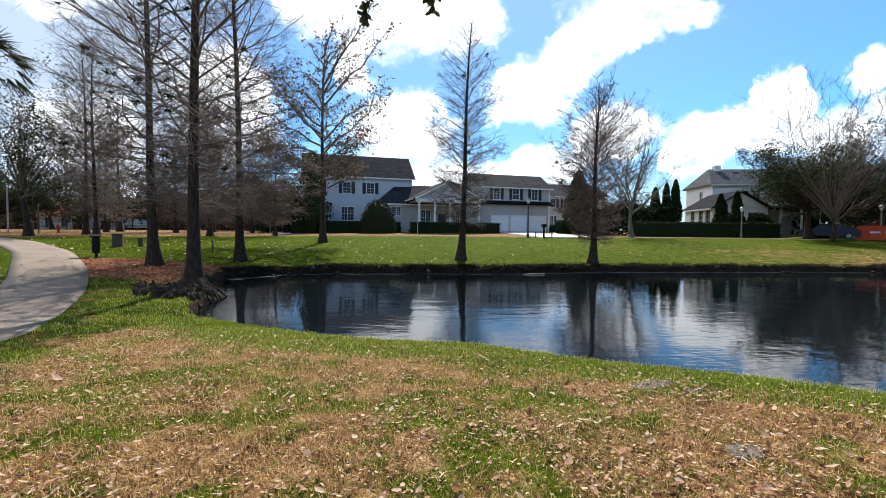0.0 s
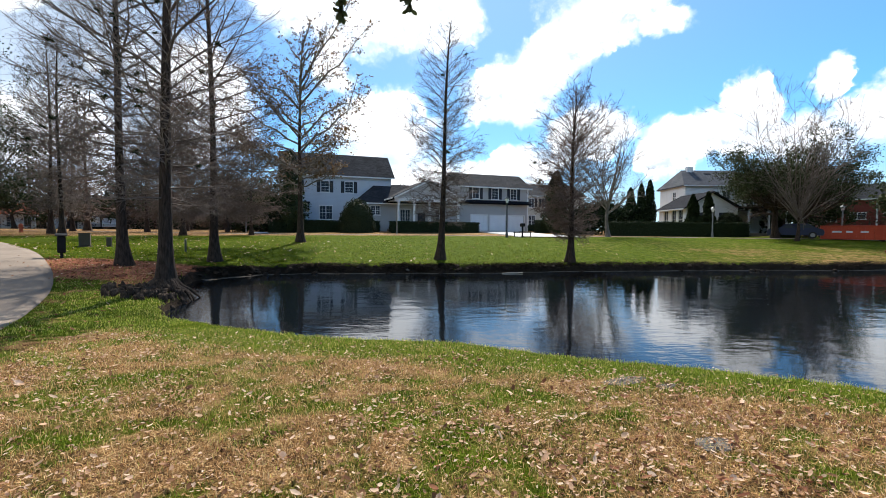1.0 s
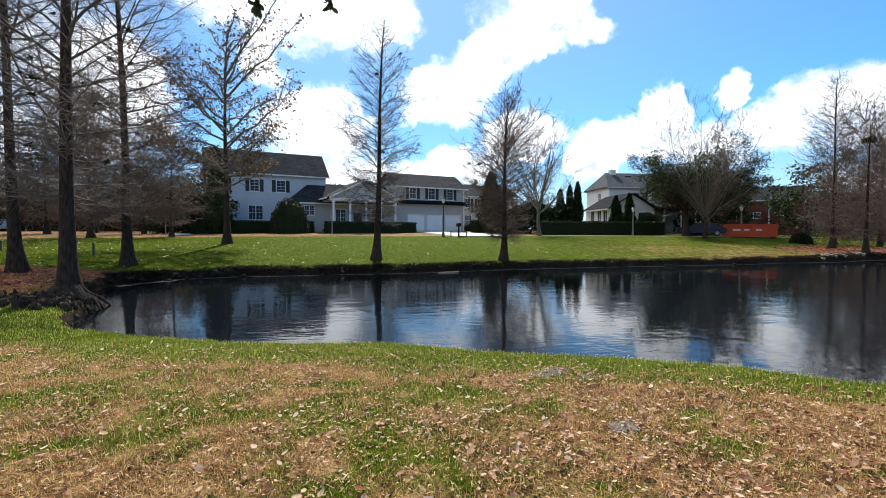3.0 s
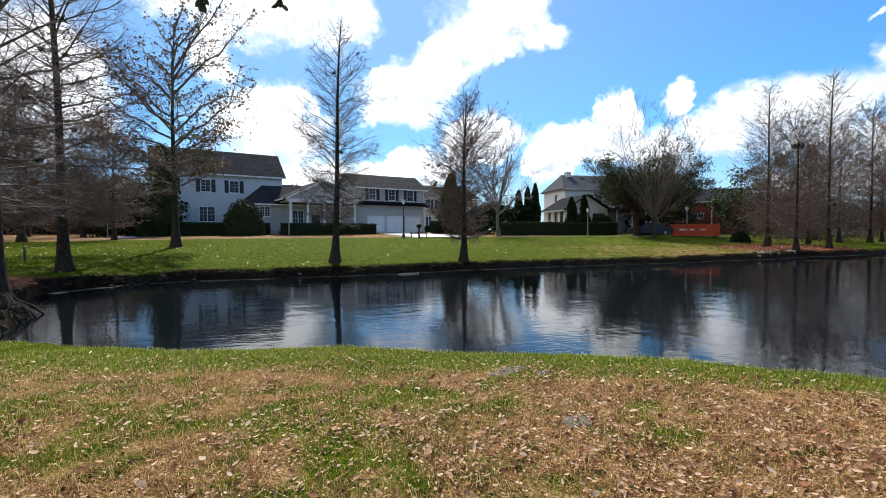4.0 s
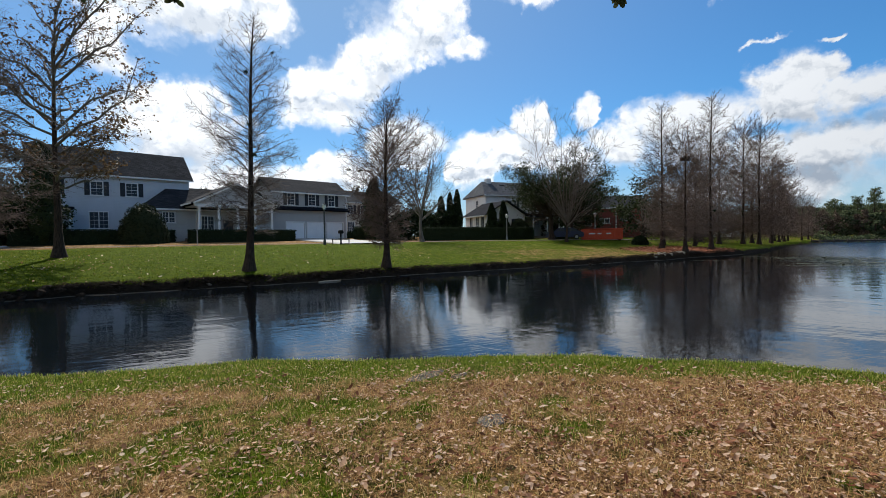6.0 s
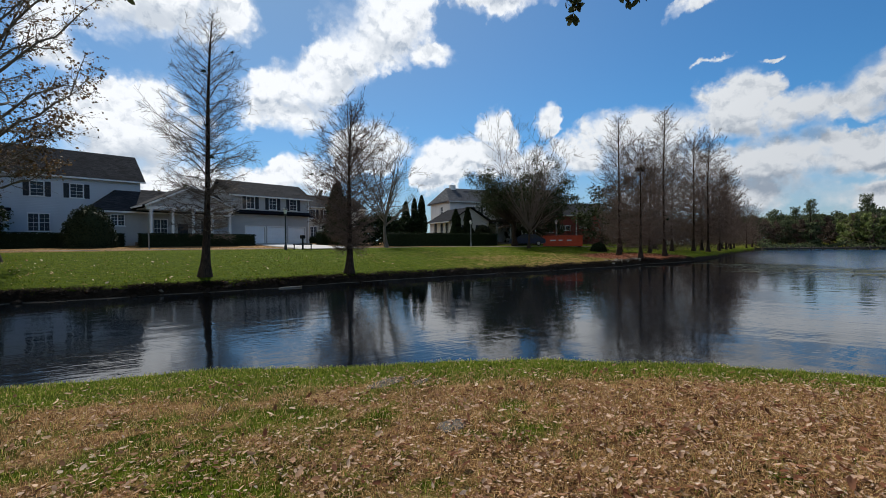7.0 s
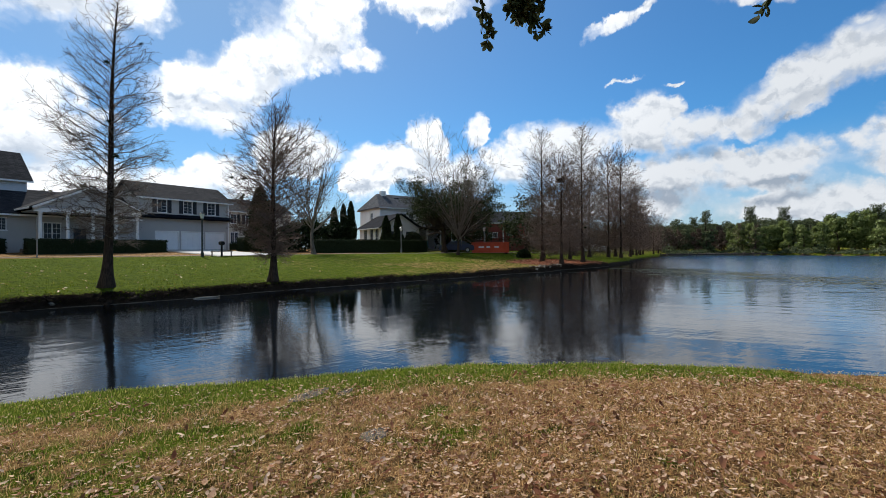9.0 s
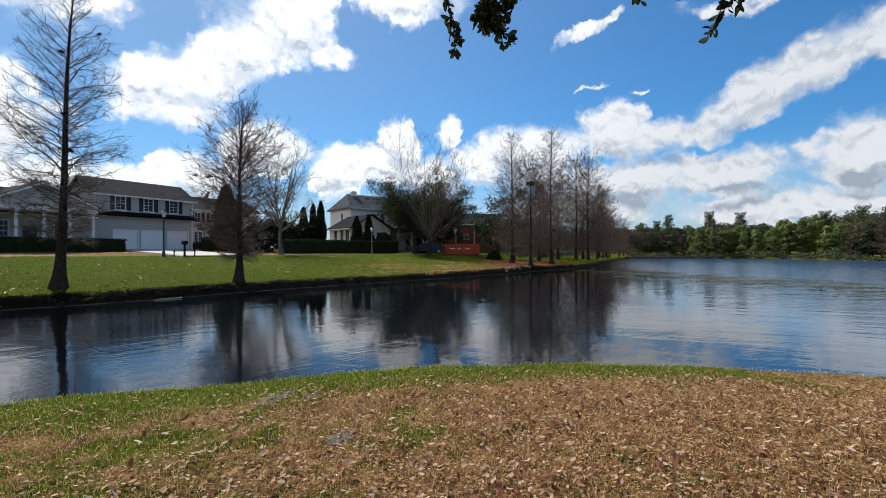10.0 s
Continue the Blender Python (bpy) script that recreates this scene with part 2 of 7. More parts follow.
def bark_material(name, dark, light, streak=7.0):
    m, gr = material(name)
    p = gr.vec("MULTIPLY", object_place(gr), (1, 1, 0.18))
    furrow, tone = gr.noise(p, streak * 3.0, 5.0, 0.6), gr.noise(object_place(gr), 1.3, 4.0)
    c = gr.mix(gr.math("MULTIPLY", tone, 0.5), gr.ramp(furrow, (0.35, dark), (0.65, light)), (0.034, 0.025, 0.019, 1))
    finish(gr, c, 0.92, bump(gr, furrow, 0.7, 0.03), 0.0, 0.15)
    return m


def siding_material(name, tint):
    m, gr = material(name)
    p = object_place(gr)
    s = gr.tree.nodes.new("ShaderNodeSeparateXYZ")
    gr.tree.links.new(p, s.inputs[0])
    lap = gr.math("FRACT", gr.math("MULTIPLY", s.outputs[2], 1 / 0.16))
    dirt = gr.noise(gr.vec("MULTIPLY", p, (1, 1, 0.25)), 0.9, 5.0)
    c = gr.mix(gr.span(dirt, 0.45, 0.75, 0.0, 0.25), (*tint, 1), tuple(0.72 * v for v in tint) + (1,))
    finish(gr, c, 0.55, bump(gr, lap, 0.7, 0.015), 0.0, 0.35)
    return m


def shingle_material(name, dark, light):
    m, gr = material(name)
    p = object_place(gr)
    tabs = gr.node("ShaderNodeTexBrick", 0, Vector=gr.vec("MULTIPLY", p, (1, 1, 1)), Color1=(*dark, 1), Color2=(*light, 1),
                   Mortar=tuple(0.4 * v for v in dark) + (1,), Scale=1.0, Mortar_Size=0.012, Brick_Width=0.35, Row_Height=0.15)
    stain = gr.noise(p, 0.7, 5.0)
    c = gr.mix(gr.span(stain, 0.4, 0.75, 0.0, 0.5), tabs, (*[0.6 * v for v in dark], 1))
    finish(gr, c, 0.95, bump(gr, gr.noise(p, 30.0, 3.0), 0.5, 0.01), 0.0, 0.03)
    return m


def glass_material(name, tint=(0.045, 0.054, 0.068)):
    m, gr = material(name)
    wobble = gr.noise(object_place(gr), 1.4, 2.0)
    finish(gr, (*tint, 1), 0.04, bump(gr, wobble, 0.05, 0.01), 0.0, 0.1)
    return m


LAWN, WATER = ground_material(), water_material()
CONCRETE = surface("path_concrete", (0.165, 0.130, 0.102), (0.275, 0.226, 0.182), 0.95, 0.8, 0.35, 35.0, specular=0.06)
DRIVE = surface("driveway_concrete", (0.36, 0.35, 0.335), (0.50, 0.49, 0.465), 0.85, 0.7, 0.3, 30.0)
ASPHALT = surface("street_asphalt", (0.045, 0.045, 0.047), (0.085, 0.084, 0.082), 0.9, 0.6, 0.4, 40.0)
BARK = bark_material("cypress_bark", (0.019, 0.0125, 0.009), (0.082, 0.054, 0.039))
TWIG = surface("grey_twigs", (0.06, 0.044, 0.036), (0.19, 0.145, 0.115), 0.9, 1.2, 0.3, 30.0)
TWIG_PALE = surface("pale_twigs", (0.09, 0.075, 0.058), (0.21, 0.175, 0.14), 0.9, 1.2, 0.3, 30.0)
TWIG_RUST = surface("rusty_twigs", (0.065, 0.042, 0.032), (0.19, 0.125, 0.092), 0.9, 1.0, 0.3, 30.0)
PALE_BARK = bark_material("pale_bark", (0.10, 0.085, 0.07), (0.25, 0.215, 0.18), 5.0)
OAK_LEAF = varied("oak_leaves", ((0.0, (0.016, 0.024, 0.010)), (0.5, (0.038, 0.05, 0.019)), (1.0, (0.08, 0.092, 0.042))), 0.75, 0.1, 0.2)
DARK_LEAF = varied("cedar_leaves", ((0.0, (0.010, 0.018, 0.008)), (0.6, (0.024, 0.038, 0.014)), (1.0, (0.045, 0.062, 0.024))), 0.75, 0.1, 0.1)
BUSH_LEAF = varied("hedge_leaves", ((0.0, (0.012, 0.020, 0.009)), (0.6, (0.024, 0.036, 0.015)), (1.0, (0.05, 0.062, 0.028))), 0.75, 0.1, 0.1)
BRIGHT_LEAF = varied("spring_leaves", ((0.0, (0.11, 0.15, 0.04)), (0.5, (0.18, 0.23, 0.065)), (1.0, (0.26, 0.30, 0.10))), 0.6, 0.3, 0.3)
BROWN_LEAF = varied("withered_leaves", ((0.0, (0.05, 0.03, 0.017)), (0.5, (0.12, 0.07, 0.035)), (1.0, (0.22, 0.14, 0.07))), 0.7, 0.25, 0.25)
LITTER = varied("fallen_leaves", ((0.0, (0.09, 0.04, 0.02)), (0.3, (0.38, 0.21, 0.12)), (0.65, (0.68, 0.46, 0.31)), (1.0, (0.92, 0.74, 0.58))), 0.8, 0.06, 0.5)
RUST_LITTER = varied("rust_litter", ((0.0, (0.10, 0.038, 0.02)), (0.5, (0.24, 0.10, 0.055)), (0.9, (0.40, 0.20, 0.115)), (1.0, (0.66, 0.46, 0.30))), 0.85, 0.05, 0.3)
BLADE = varied("grass_blades", ((0.0, (0.12, 0.185, 0.022)), (0.4, (0.25, 0.33, 0.045)), (0.65, (0.38, 0.42, 0.08)), (0.92, (0.46, 0.42, 0.13)), (1.0, (0.66, 0.50, 0.22))), 0.7, 0.08, 0.5)
LUSH = varied("shore_grass_blades", ((0.0, (0.085, 0.125, 0.010)), (0.5, (0.185, 0.225, 0.022)), (0.85, (0.32, 0.32, 0.05)), (1.0, (0.55, 0.45, 0.16))), 0.7, 0.08, 0.5)
STRAW = varied("dry_grass_blades", ((0.0, (0.21, 0.098, 0.038)), (0.5, (0.63, 0.37, 0.15)), (0.86, (0.92, 0.67, 0.36)), (1.0, (0.24, 0.26, 0.05))), 0.8, 0.06, 0.3)
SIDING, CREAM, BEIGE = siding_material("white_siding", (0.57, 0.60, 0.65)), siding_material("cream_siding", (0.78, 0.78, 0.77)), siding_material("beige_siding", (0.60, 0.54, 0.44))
# cream siding darkened: shade on the garage and middle wings put into its colour
SHADED_CREAM = siding_material("shaded_cream_siding", (0.43, 0.425, 0.415))
RED_SIDING = siding_material("red_siding", (0.22, 0.05, 0.04))
SHINGLE = shingle_material("grey_shingles", (0.026, 0.028, 0.032), (0.050, 0.052, 0.057))
SLATE = shingle_material("dark_shingles", (0.009, 0.0105, 0.015), (0.02, 0.022, 0.029))
GREY_ROOF = shingle_material("pale_grey_shingles", (0.075, 0.08, 0.09), (0.12, 0.125, 0.135))
TERRACOTTA = shingle_material("red_roof_tiles", (0.30, 0.09, 0.055), (0.45, 0.15, 0.09))
PAINT = surface("white_trim_paint", (0.72, 0.72, 0.71), (0.82, 0.82, 0.80), 0.45, 2.0, 0.1, 40.0)
DOOR_PAINT = surface("garage_door_paint", (0.78, 0.80, 0.82), (0.88, 0.89, 0.90), 0.5, 1.4, 0.1, 40.0)
SHUTTER = surface("black_shutter_paint", (0.012, 0.014, 0.02), (0.028, 0.03, 0.038), 0.5, 3.0, 0.2, 40.0)
GLASS = glass_material("window_glass")
POST = surface("dark_green_metal", (0.035, 0.042, 0.038), (0.07, 0.078, 0.07), 0.45, 5.0, 0.15, 50.0, metallic=0.2)
POST_GREY = surface("grey_metal", (0.20, 0.20, 0.20), (0.34, 0.34, 0.33), 0.45, 5.0, 0.15, 50.0, metallic=0.5)
BLACK = surface("black_plastic", (0.010, 0.010, 0.011), (0.024, 0.024, 0.026), 0.8, 4.0, 0.2, 50.0, specular=0.1)
ORANGE = surface("orange_steel", (0.50, 0.055, 0.018), (0.68, 0.10, 0.035), 0.5, 1.2, 0.25, 25.0)
TIMBER = surface("grey_boardwalk_timber", (0.04, 0.033, 0.027), (0.10, 0.085, 0.07), 0.85, 3.0, 0.4, 40.0)
UTILITY = surface("tan_utility_paint", (0.075, 0.062, 0.045), (0.12, 0.10, 0.075), 0.8, 2.0, 0.2, 40.0, specular=0.08)
ROOT = bark_material("root_bark", (0.020, 0.012, 0.008), (0.10, 0.066, 0.043), 9.0)
STONE = surface("sandy_stone", (0.22, 0.19, 0.15), (0.40, 0.36, 0.29), 0.9, 4.0, 0.5, 40.0)
SAND = surface("pale_silt", (0.06, 0.047, 0.034), (0.20, 0.165, 0.125), 0.95, 1.2, 0.4, 50.0, specular=0.05)
PAINT_BLUE = surface("dark_blue_car_paint", (0.012, 0.02, 0.05), (0.02, 0.03, 0.075), 0.35, 2.0, 0.02, 30.0, specular=0.3)
PAINT_GREY = surface("silver_car_paint", (0.25, 0.26, 0.27), (0.38, 0.39, 0.40), 0.25, 2.0, 0.02, 30.0, specular=0.6, metallic=0.3)
PAINT_WHITE = surface("white_car_paint", (0.66, 0.66, 0.66), (0.78, 0.78, 0.77), 0.25, 2.0, 0.02, 30.0, specular=0.6)
RUBBER = surface("tyre_rubber", (0.012, 0.012, 0.012), (0.03, 0.03, 0.03), 0.8, 6.0, 0.3, 60.0)
PAD = varied("water_weed", ((0.0, (0.035, 0.042, 0.016)), (0.6, (0.08, 0.083, 0.035)), (1.0, (0.16, 0.145, 0.075))), 0.6, 0.3)
MUD = surface("wet_mud", (0.012, 0.008, 0.0055), (0.058, 0.039, 0.026), 0.9, 3.0, 0.6, 25.0, distance=0.04, specular=0.08)
LAMP_GLASS = surface("milky_lamp_glass", (0.70, 0.69, 0.66), (0.80, 0.79, 0.76), 0.3, 3.0, 0.05, 30.0)
GREY_MUD = surface("grey_dry_mud", (0.06, 0.05, 0.04), (0.165, 0.145, 0.122), 0.95, 9.0, 0.9, 60.0, distance=0.03)
FAR_BLADE = varied("lawn_blades", ((0.0, (0.024, 0.048, 0.001)), (0.5, (0.066, 0.108, 0.001)), (0.8, (0.138, 0.172, 0.003)), (1.0, (0.30, 0.25, 0.05))), 0.85, 0.02, 0.45)
WOODS_LEAF = varied("woods_leaves", ((0.0, (0.045, 0.065, 0.034)), (0.5, (0.10, 0.125, 0.065)), (1.0, (0.16, 0.185, 0.095))), 0.8, 0.06, 0.35)
BARE_LEAF = varied("bare_twig_haze", ((0.0, (0.06, 0.045, 0.035)), (0.5, (0.12, 0.088, 0.066)), (1.0, (0.20, 0.15, 0.115))), 0.85, 0.05, 0.15)

# ---- mesh helpers ----
def mesh_of(name, verts, faces, mat, smooth=False):
    """A mesh from arrays of vertices and of faces (rows of equal length)."""
    me = bpy.data.meshes.new(name)
    verts, faces = np.asarray(verts, np.float32), np.asarray(faces, np.int32)
    me.vertices.add(len(verts))
    me.vertices.foreach_set("co", verts.ravel())
    me.loops.add(faces.size)
    me.loops.foreach_set("vertex_index", faces.ravel())
    me.polygons.add(len(faces))
    me.polygons.foreach_set("loop_start", np.arange(0, faces.size, faces.shape[1], dtype=np.int32))
    if smooth:
        me.polygons.foreach_set("use_smooth", np.ones(len(faces), bool))
    me.update(calc_edges=True)
    me.materials.append(mat)
    return me


def part(name, bm, mat, parent, label=""):
    """Links a bmesh or a mesh as one mesh object under a thing or a part."""
    if isinstance(bm, bmesh.types.BMesh):
        me = bpy.data.meshes.new(name)
        bmesh.ops.recalc_face_normals(bm, faces=bm.faces[:])
        bm.to_mesh(me)
        bm.free()
        me.materials.append(mat)
    else:
        me = bm
    ob = new(name, me)
    ob.parent = parent
    return tagged(ob, label)


def thing(name, place, turn=0.0, label="", category="", group="", kind=""):
    ob = new(name)
    ob.empty_display_size = 0.3
    ob.matrix_world = pose(*place, 0, 0, turn)
    return tagged(ob, label, category, group, kind)


def box(bm, x0, x1, y0, y1, z0, z1, bevel=0.0, m=None):
    r = bmesh.ops.create_cube(bm, size=1.0)
    vs = r["verts"]
    for v in vs:
        v.co = Vector(((x0 + x1) / 2 + v.co.x * (x1 - x0), (y0 + y1) / 2 + v.co.y * (y1 - y0), (z0 + z1) / 2 + v.co.z * (z1 - z0)))
    if bevel:
        edges = list({e for v in vs for e in v.link_edges})
        vs = list({v for f in bmesh.ops.bevel(bm, geom=edges, offset=bevel, segments=1, affect="EDGES")["faces"] for v in f.verts} | {v for v in vs if v.is_valid})
    if m is not None:
        bmesh.ops.transform(bm, matrix=m, verts=vs)
    return bm


def boxed(*a, **k):
    return box(bmesh.new(), *a, **k)


def turned(profile, sides=16, z_axis=True):
    """A solid of revolution from (radius, height) rows."""
    bm = bmesh.new()
    rings = []
    for r, z in profile:
        rings.append([bm.verts.new((max(r, 1e-4) * math.cos(a), max(r, 1e-4) * math.sin(a), z)) for a in (2 * math.pi * k / sides for k in range(sides))])
    for a, b in zip(rings, rings[1:]):
        for k in range(sides):
            bm.faces.new((a[k], a[(k + 1) % sides], b[(k + 1) % sides], b[k]))
    bm.faces.new(rings[0][::-1])
    bm.faces.new(rings[-1])
    return bm


def prisms(p0, p1, r0, r1, sides=3):
    """Thin tapered sticks between pairs of points, as arrays of vertices and quads."""
    p0, p1 = np.asarray(p0, float), np.asarray(p1, float)
    d = p1 - p0
    d /= np.linalg.norm(d, axis=1, keepdims=True) + 1e-9
    up = np.where(np.abs(d[:, 2:3]) > 0.9, [[1.0, 0, 0]], [[0, 0, 1.0]])
    a = np.cross(d, up)
    a /= np.linalg.norm(a, axis=1, keepdims=True) + 1e-9
    b = np.cross(d, a)
    ang = np.arange(sides) * 2 * np.pi / sides
    ring = a[:, None] * np.cos(ang)[None, :, None] + b[:, None] * np.sin(ang)[None, :, None]
    v = np.concatenate([p0[:, None] + ring * np.asarray(r0)[:, None, None], p1[:, None] + ring * np.asarray(r1)[:, None, None]], 1)
    k = np.arange(sides)
    f = np.stack([k, (k + 1) % sides, (k + 1) % sides + sides, k + sides], 1)
    return v.reshape(-1, 3), (f[None] + (np.arange(len(p0)) * 2 * sides)[:, None, None]).reshape(-1, 4)


def leaf_quads(centres, size, rng, flat=0.0, fold=0.0, aspect=0.55):
    """Small diamond leaves, each turned at random; flat: how much they lie level."""
    n = len(centres)
    a = rng.normal(size=(n, 3))
    a[:, 2] *= 1 - flat
    a /= np.linalg.norm(a, axis=1, keepdims=True)
    c = rng.normal(size=(n, 3)) * (1 - flat) + np.array([0, 0, 1.0]) * flat * 2
    b = np.cross(c, a)
    b /= np.linalg.norm(b, axis=1, keepdims=True) + 1e-9
    up = np.cross(a, b)
    s = (size * rng.uniform(0.6, 1.35, n))[:, None]
    w = s * aspect
    v = np.stack([centres - a * s * 0.5, centres + b * w * 0.5 + up * fold * s - a * s * 0.05, centres + a * s * 0.5, centres - b * w * 0.5 + up * fold * s - a * s * 0.05], 1)
    return v.reshape(-1, 3), np.arange(4 * n).reshape(-1, 4)


def joined(*pairs):
    vs, fs, base = [], [], 0
    for v, f in pairs:
        vs.append(v)
        fs.append(np.asarray(f) + base)
        base += len(v)
    return np.concatenate(vs), np.concatenate(fs)


# ---- the lie of the land: a pond, a low near bank, a lawn that climbs to the houses ----
NEAR_SHORE = [(-6.1, 11.4), (-5.9, 10.2), (-5.3, 9.4), (-4.3, 8.75), (-3.07, 8.1), (-1.87, 7.6), (-0.8, 7.35), (0.2, 7.2), (1.06, 6.83), (1.83, 6.46), (2.57, 6.13),
              (3.3, 5.86), (3.88, 5.6), (4.65, 5.23), (5.4, 4.7), (6.88, 3.55), (7.5, 2.87), (8.02, 2.2), (8.45, 1.65), (8.9, 1.0), (9.6, 0.0),
              (10.4, -2.0), (12.0, -6.0), (15.0, -14.0), (20.0, -30.0), (40.0, -60.0), (100.0, -70.0), (125.0, -40.0), (118.0, -10.0)]
FAR_SHORE = [(113.5, 5.0), (116.0, 12.0), (118.0, 20.0), (115.3, 30.0), (113.8, 40.0), (104.0, 44.0), (92.4, 42.5), (81.0, 38.8), (69.0, 34.5),
             (53.0, 28.0), (42.0, 24.6), (36.7, 23.9), (33.3, 23.8), (29.3, 22.6), (25.3, 22.7), (21.8, 22.0), (17.2, 21.9), (13.3, 21.7), (9.75, 21.4),
             (6.6, 21.0), (4.0, 20.3), (1.6, 20.0), (-0.6, 20.0), (-2.1, 19.8), (-4.6, 19.9), (-6.95, 19.1), (-7.9, 17.8), (-8.5, 16.7), (-7.9, 14.8), (-6.9, 13.1)]
SHORE = np.array(NEAR_SHORE + FAR_SHORE)


def smooth(lo, hi, v):
    t = np.clip((np.asarray(v, float) - lo) / (hi - lo), 0, 1)
    return t * t * (3 - 2 * t)


def wave(x, y):
    """A cheap smooth unevenness."""
    return (np.sin(0.9 * x + 1.7 * np.sin(0.6 * y)) + np.sin(1.3 * y + 1.1 * np.sin(0.8 * x + 2)) + 0.5 * np.sin(3.1 * x - 2.3 * y) + 0.5 * np.sin(2.7 * x + 3.7 * y + 1)) / 3


def fbm(x, y, size, seed=0, octaves=3):
    """Smooth random patches of about that size, 0 to 1."""
    x, y, total, weight = np.asarray(x, float) / size, np.asarray(y, float) / size, 0.0, 0.0
    for o in range(octaves):
        i, j = np.floor(x), np.floor(y)
        u, v = x - i, y - j
        u, v = u * u * (3 - 2 * u), v * v * (3 - 2 * v)
        h = lambda a, b: np.modf(np.abs(np.sin(a * 127.1 + b * 311.7 + seed * 17.3 + o * 5.1) * 43758.5453))[0]  # noqa: E731
        total = total + 0.5 ** o * ((h(i, j) * (1 - u) + h(i + 1, j) * u) * (1 - v) + (h(i, j + 1) * (1 - u) + h(i + 1, j + 1) * u) * v)
        weight += 0.5 ** o
        x, y = 2 * x + 3.7, 2 * y + 1.9
    return total / weight


def from_shore(x, y):
    """Metres from the waterline: over 0 on land."""
    x, y = np.broadcast_arrays(np.asarray(x, float), np.asarray(y, float))
    shape, x, y = x.shape, x.ravel(), y.ravel()
    best, inside = np.full(x.shape, 1e9), np.zeros(x.shape, bool)
    for (ax, ay), (bx, by) in zip(SHORE, np.roll(SHORE, -1, 0)):
        ex, ey = bx - ax, by - ay
        t = np.clip(((x - ax) * ex + (y - ay) * ey) / (ex * ex + ey * ey), 0, 1)
        best = np.minimum(best, (x - ax - t * ex) ** 2 + (y - ay - t * ey) ** 2)
        inside ^= ((ay > y) != (by > y)) & (x < ex * (y - ay) / (ey if ey else 1e-9) + ax)
    d = np.sqrt(best)
    return (np.where(inside, -d, d) + 0.07 * wave(3 * x, 3 * y) + 0.04 * wave(9 * x + 3, 9 * y)).reshape(shape)


def far_side(x, y):
    return smooth(8.5, 15.0, np.asarray(y, float) + 0.25 * np.minimum(0, np.asarray(x, float) + 7))


def land(x, y, s=None):
    x, y = np.asarray(x, float), np.asarray(y, float)
    s = from_shore(x, y) if s is None else s
    t = np.maximum(s, 0)
    rise = np.interp(t, [0, 1, 3, 11, 18, 30, 44, 70], [0.34, 0.44, 0.58, 1.12, 1.42, 1.68, 2.08, 2.1])
    gentle = np.interp(t, [0, 1.5, 4, 9, 14, 22, 32, 60], [0.34, 0.5, 0.76, 1.02, 1.25, 1.48, 1.66, 1.9])
    left = smooth(-7.0, -15.0, x)
    far = rise * (1 - left) + gentle * left
    near = 0.13 + 0.028 * np.minimum(t, 25)
    f = far_side(x, y)
    top = near * (1 - f) + far * f + 0.02 * wave(1.3 * x, 1.3 * y) * smooth(0.3, 2, t)
    width = 0.16 + 0.12 * f
    return np.where(s > width, top, -0.55 + (top + 0.55) * smooth(-0.45, width, s))


def stand(x, y):
    return float(land(np.array([x]), np.array([y]))[0])


def axis(spans):
    """Grid lines from rows of (from, to, step at the start, step at the end)."""
    out = []
    for a, b, s0, s1 in spans:
        v = a
        while v < b - 1e-6:
            out.append(v)
            v += s0 + (s1 - s0) * (v - a) / (b - a)
    return np.array(out + [spans[-1][1]])


gx = axis([(-1500, -300, 300, 80), (-300, -60, 80, 5), (-60, -12, 4, 0.3), (-12, 12, 0.13, 0.13), (12, 50, 0.2, 0.6), (50, 130, 0.8, 1.2), (130, 300, 2, 60), (300, 1500, 100, 300)])
gy = axis([(-1500, -200, 300, 60), (-200, -8, 50, 1.0), (-8, 2, 0.8, 0.15), (2, 9, 0.12, 0.12), (9, 18, 0.2, 0.2), (18, 25, 0.12, 0.12), (25, 60, 0.3, 1.5), (60, 300, 2, 60), (300, 1500, 100, 300)])
X, Y = np.meshgrid(gx, gy)
S = from_shore(X, Y)
Zs = land(X, Y, S)
nx, ny = len(gx), len(gy)
k = (np.arange(ny - 1)[:, None] * nx + np.arange(nx - 1)[None]).ravel()
ground = new("ground", mesh_of("ground", np.stack([X, Y, Zs], -1).reshape(-1, 3), np.stack([k, k + 1, k + nx + 1, k + nx], 1), LAWN, True))
tagged(ground, "winter lawn of green and straw grass sloping to the pond", "ground", kind="structure")
F = far_side(X, Y)


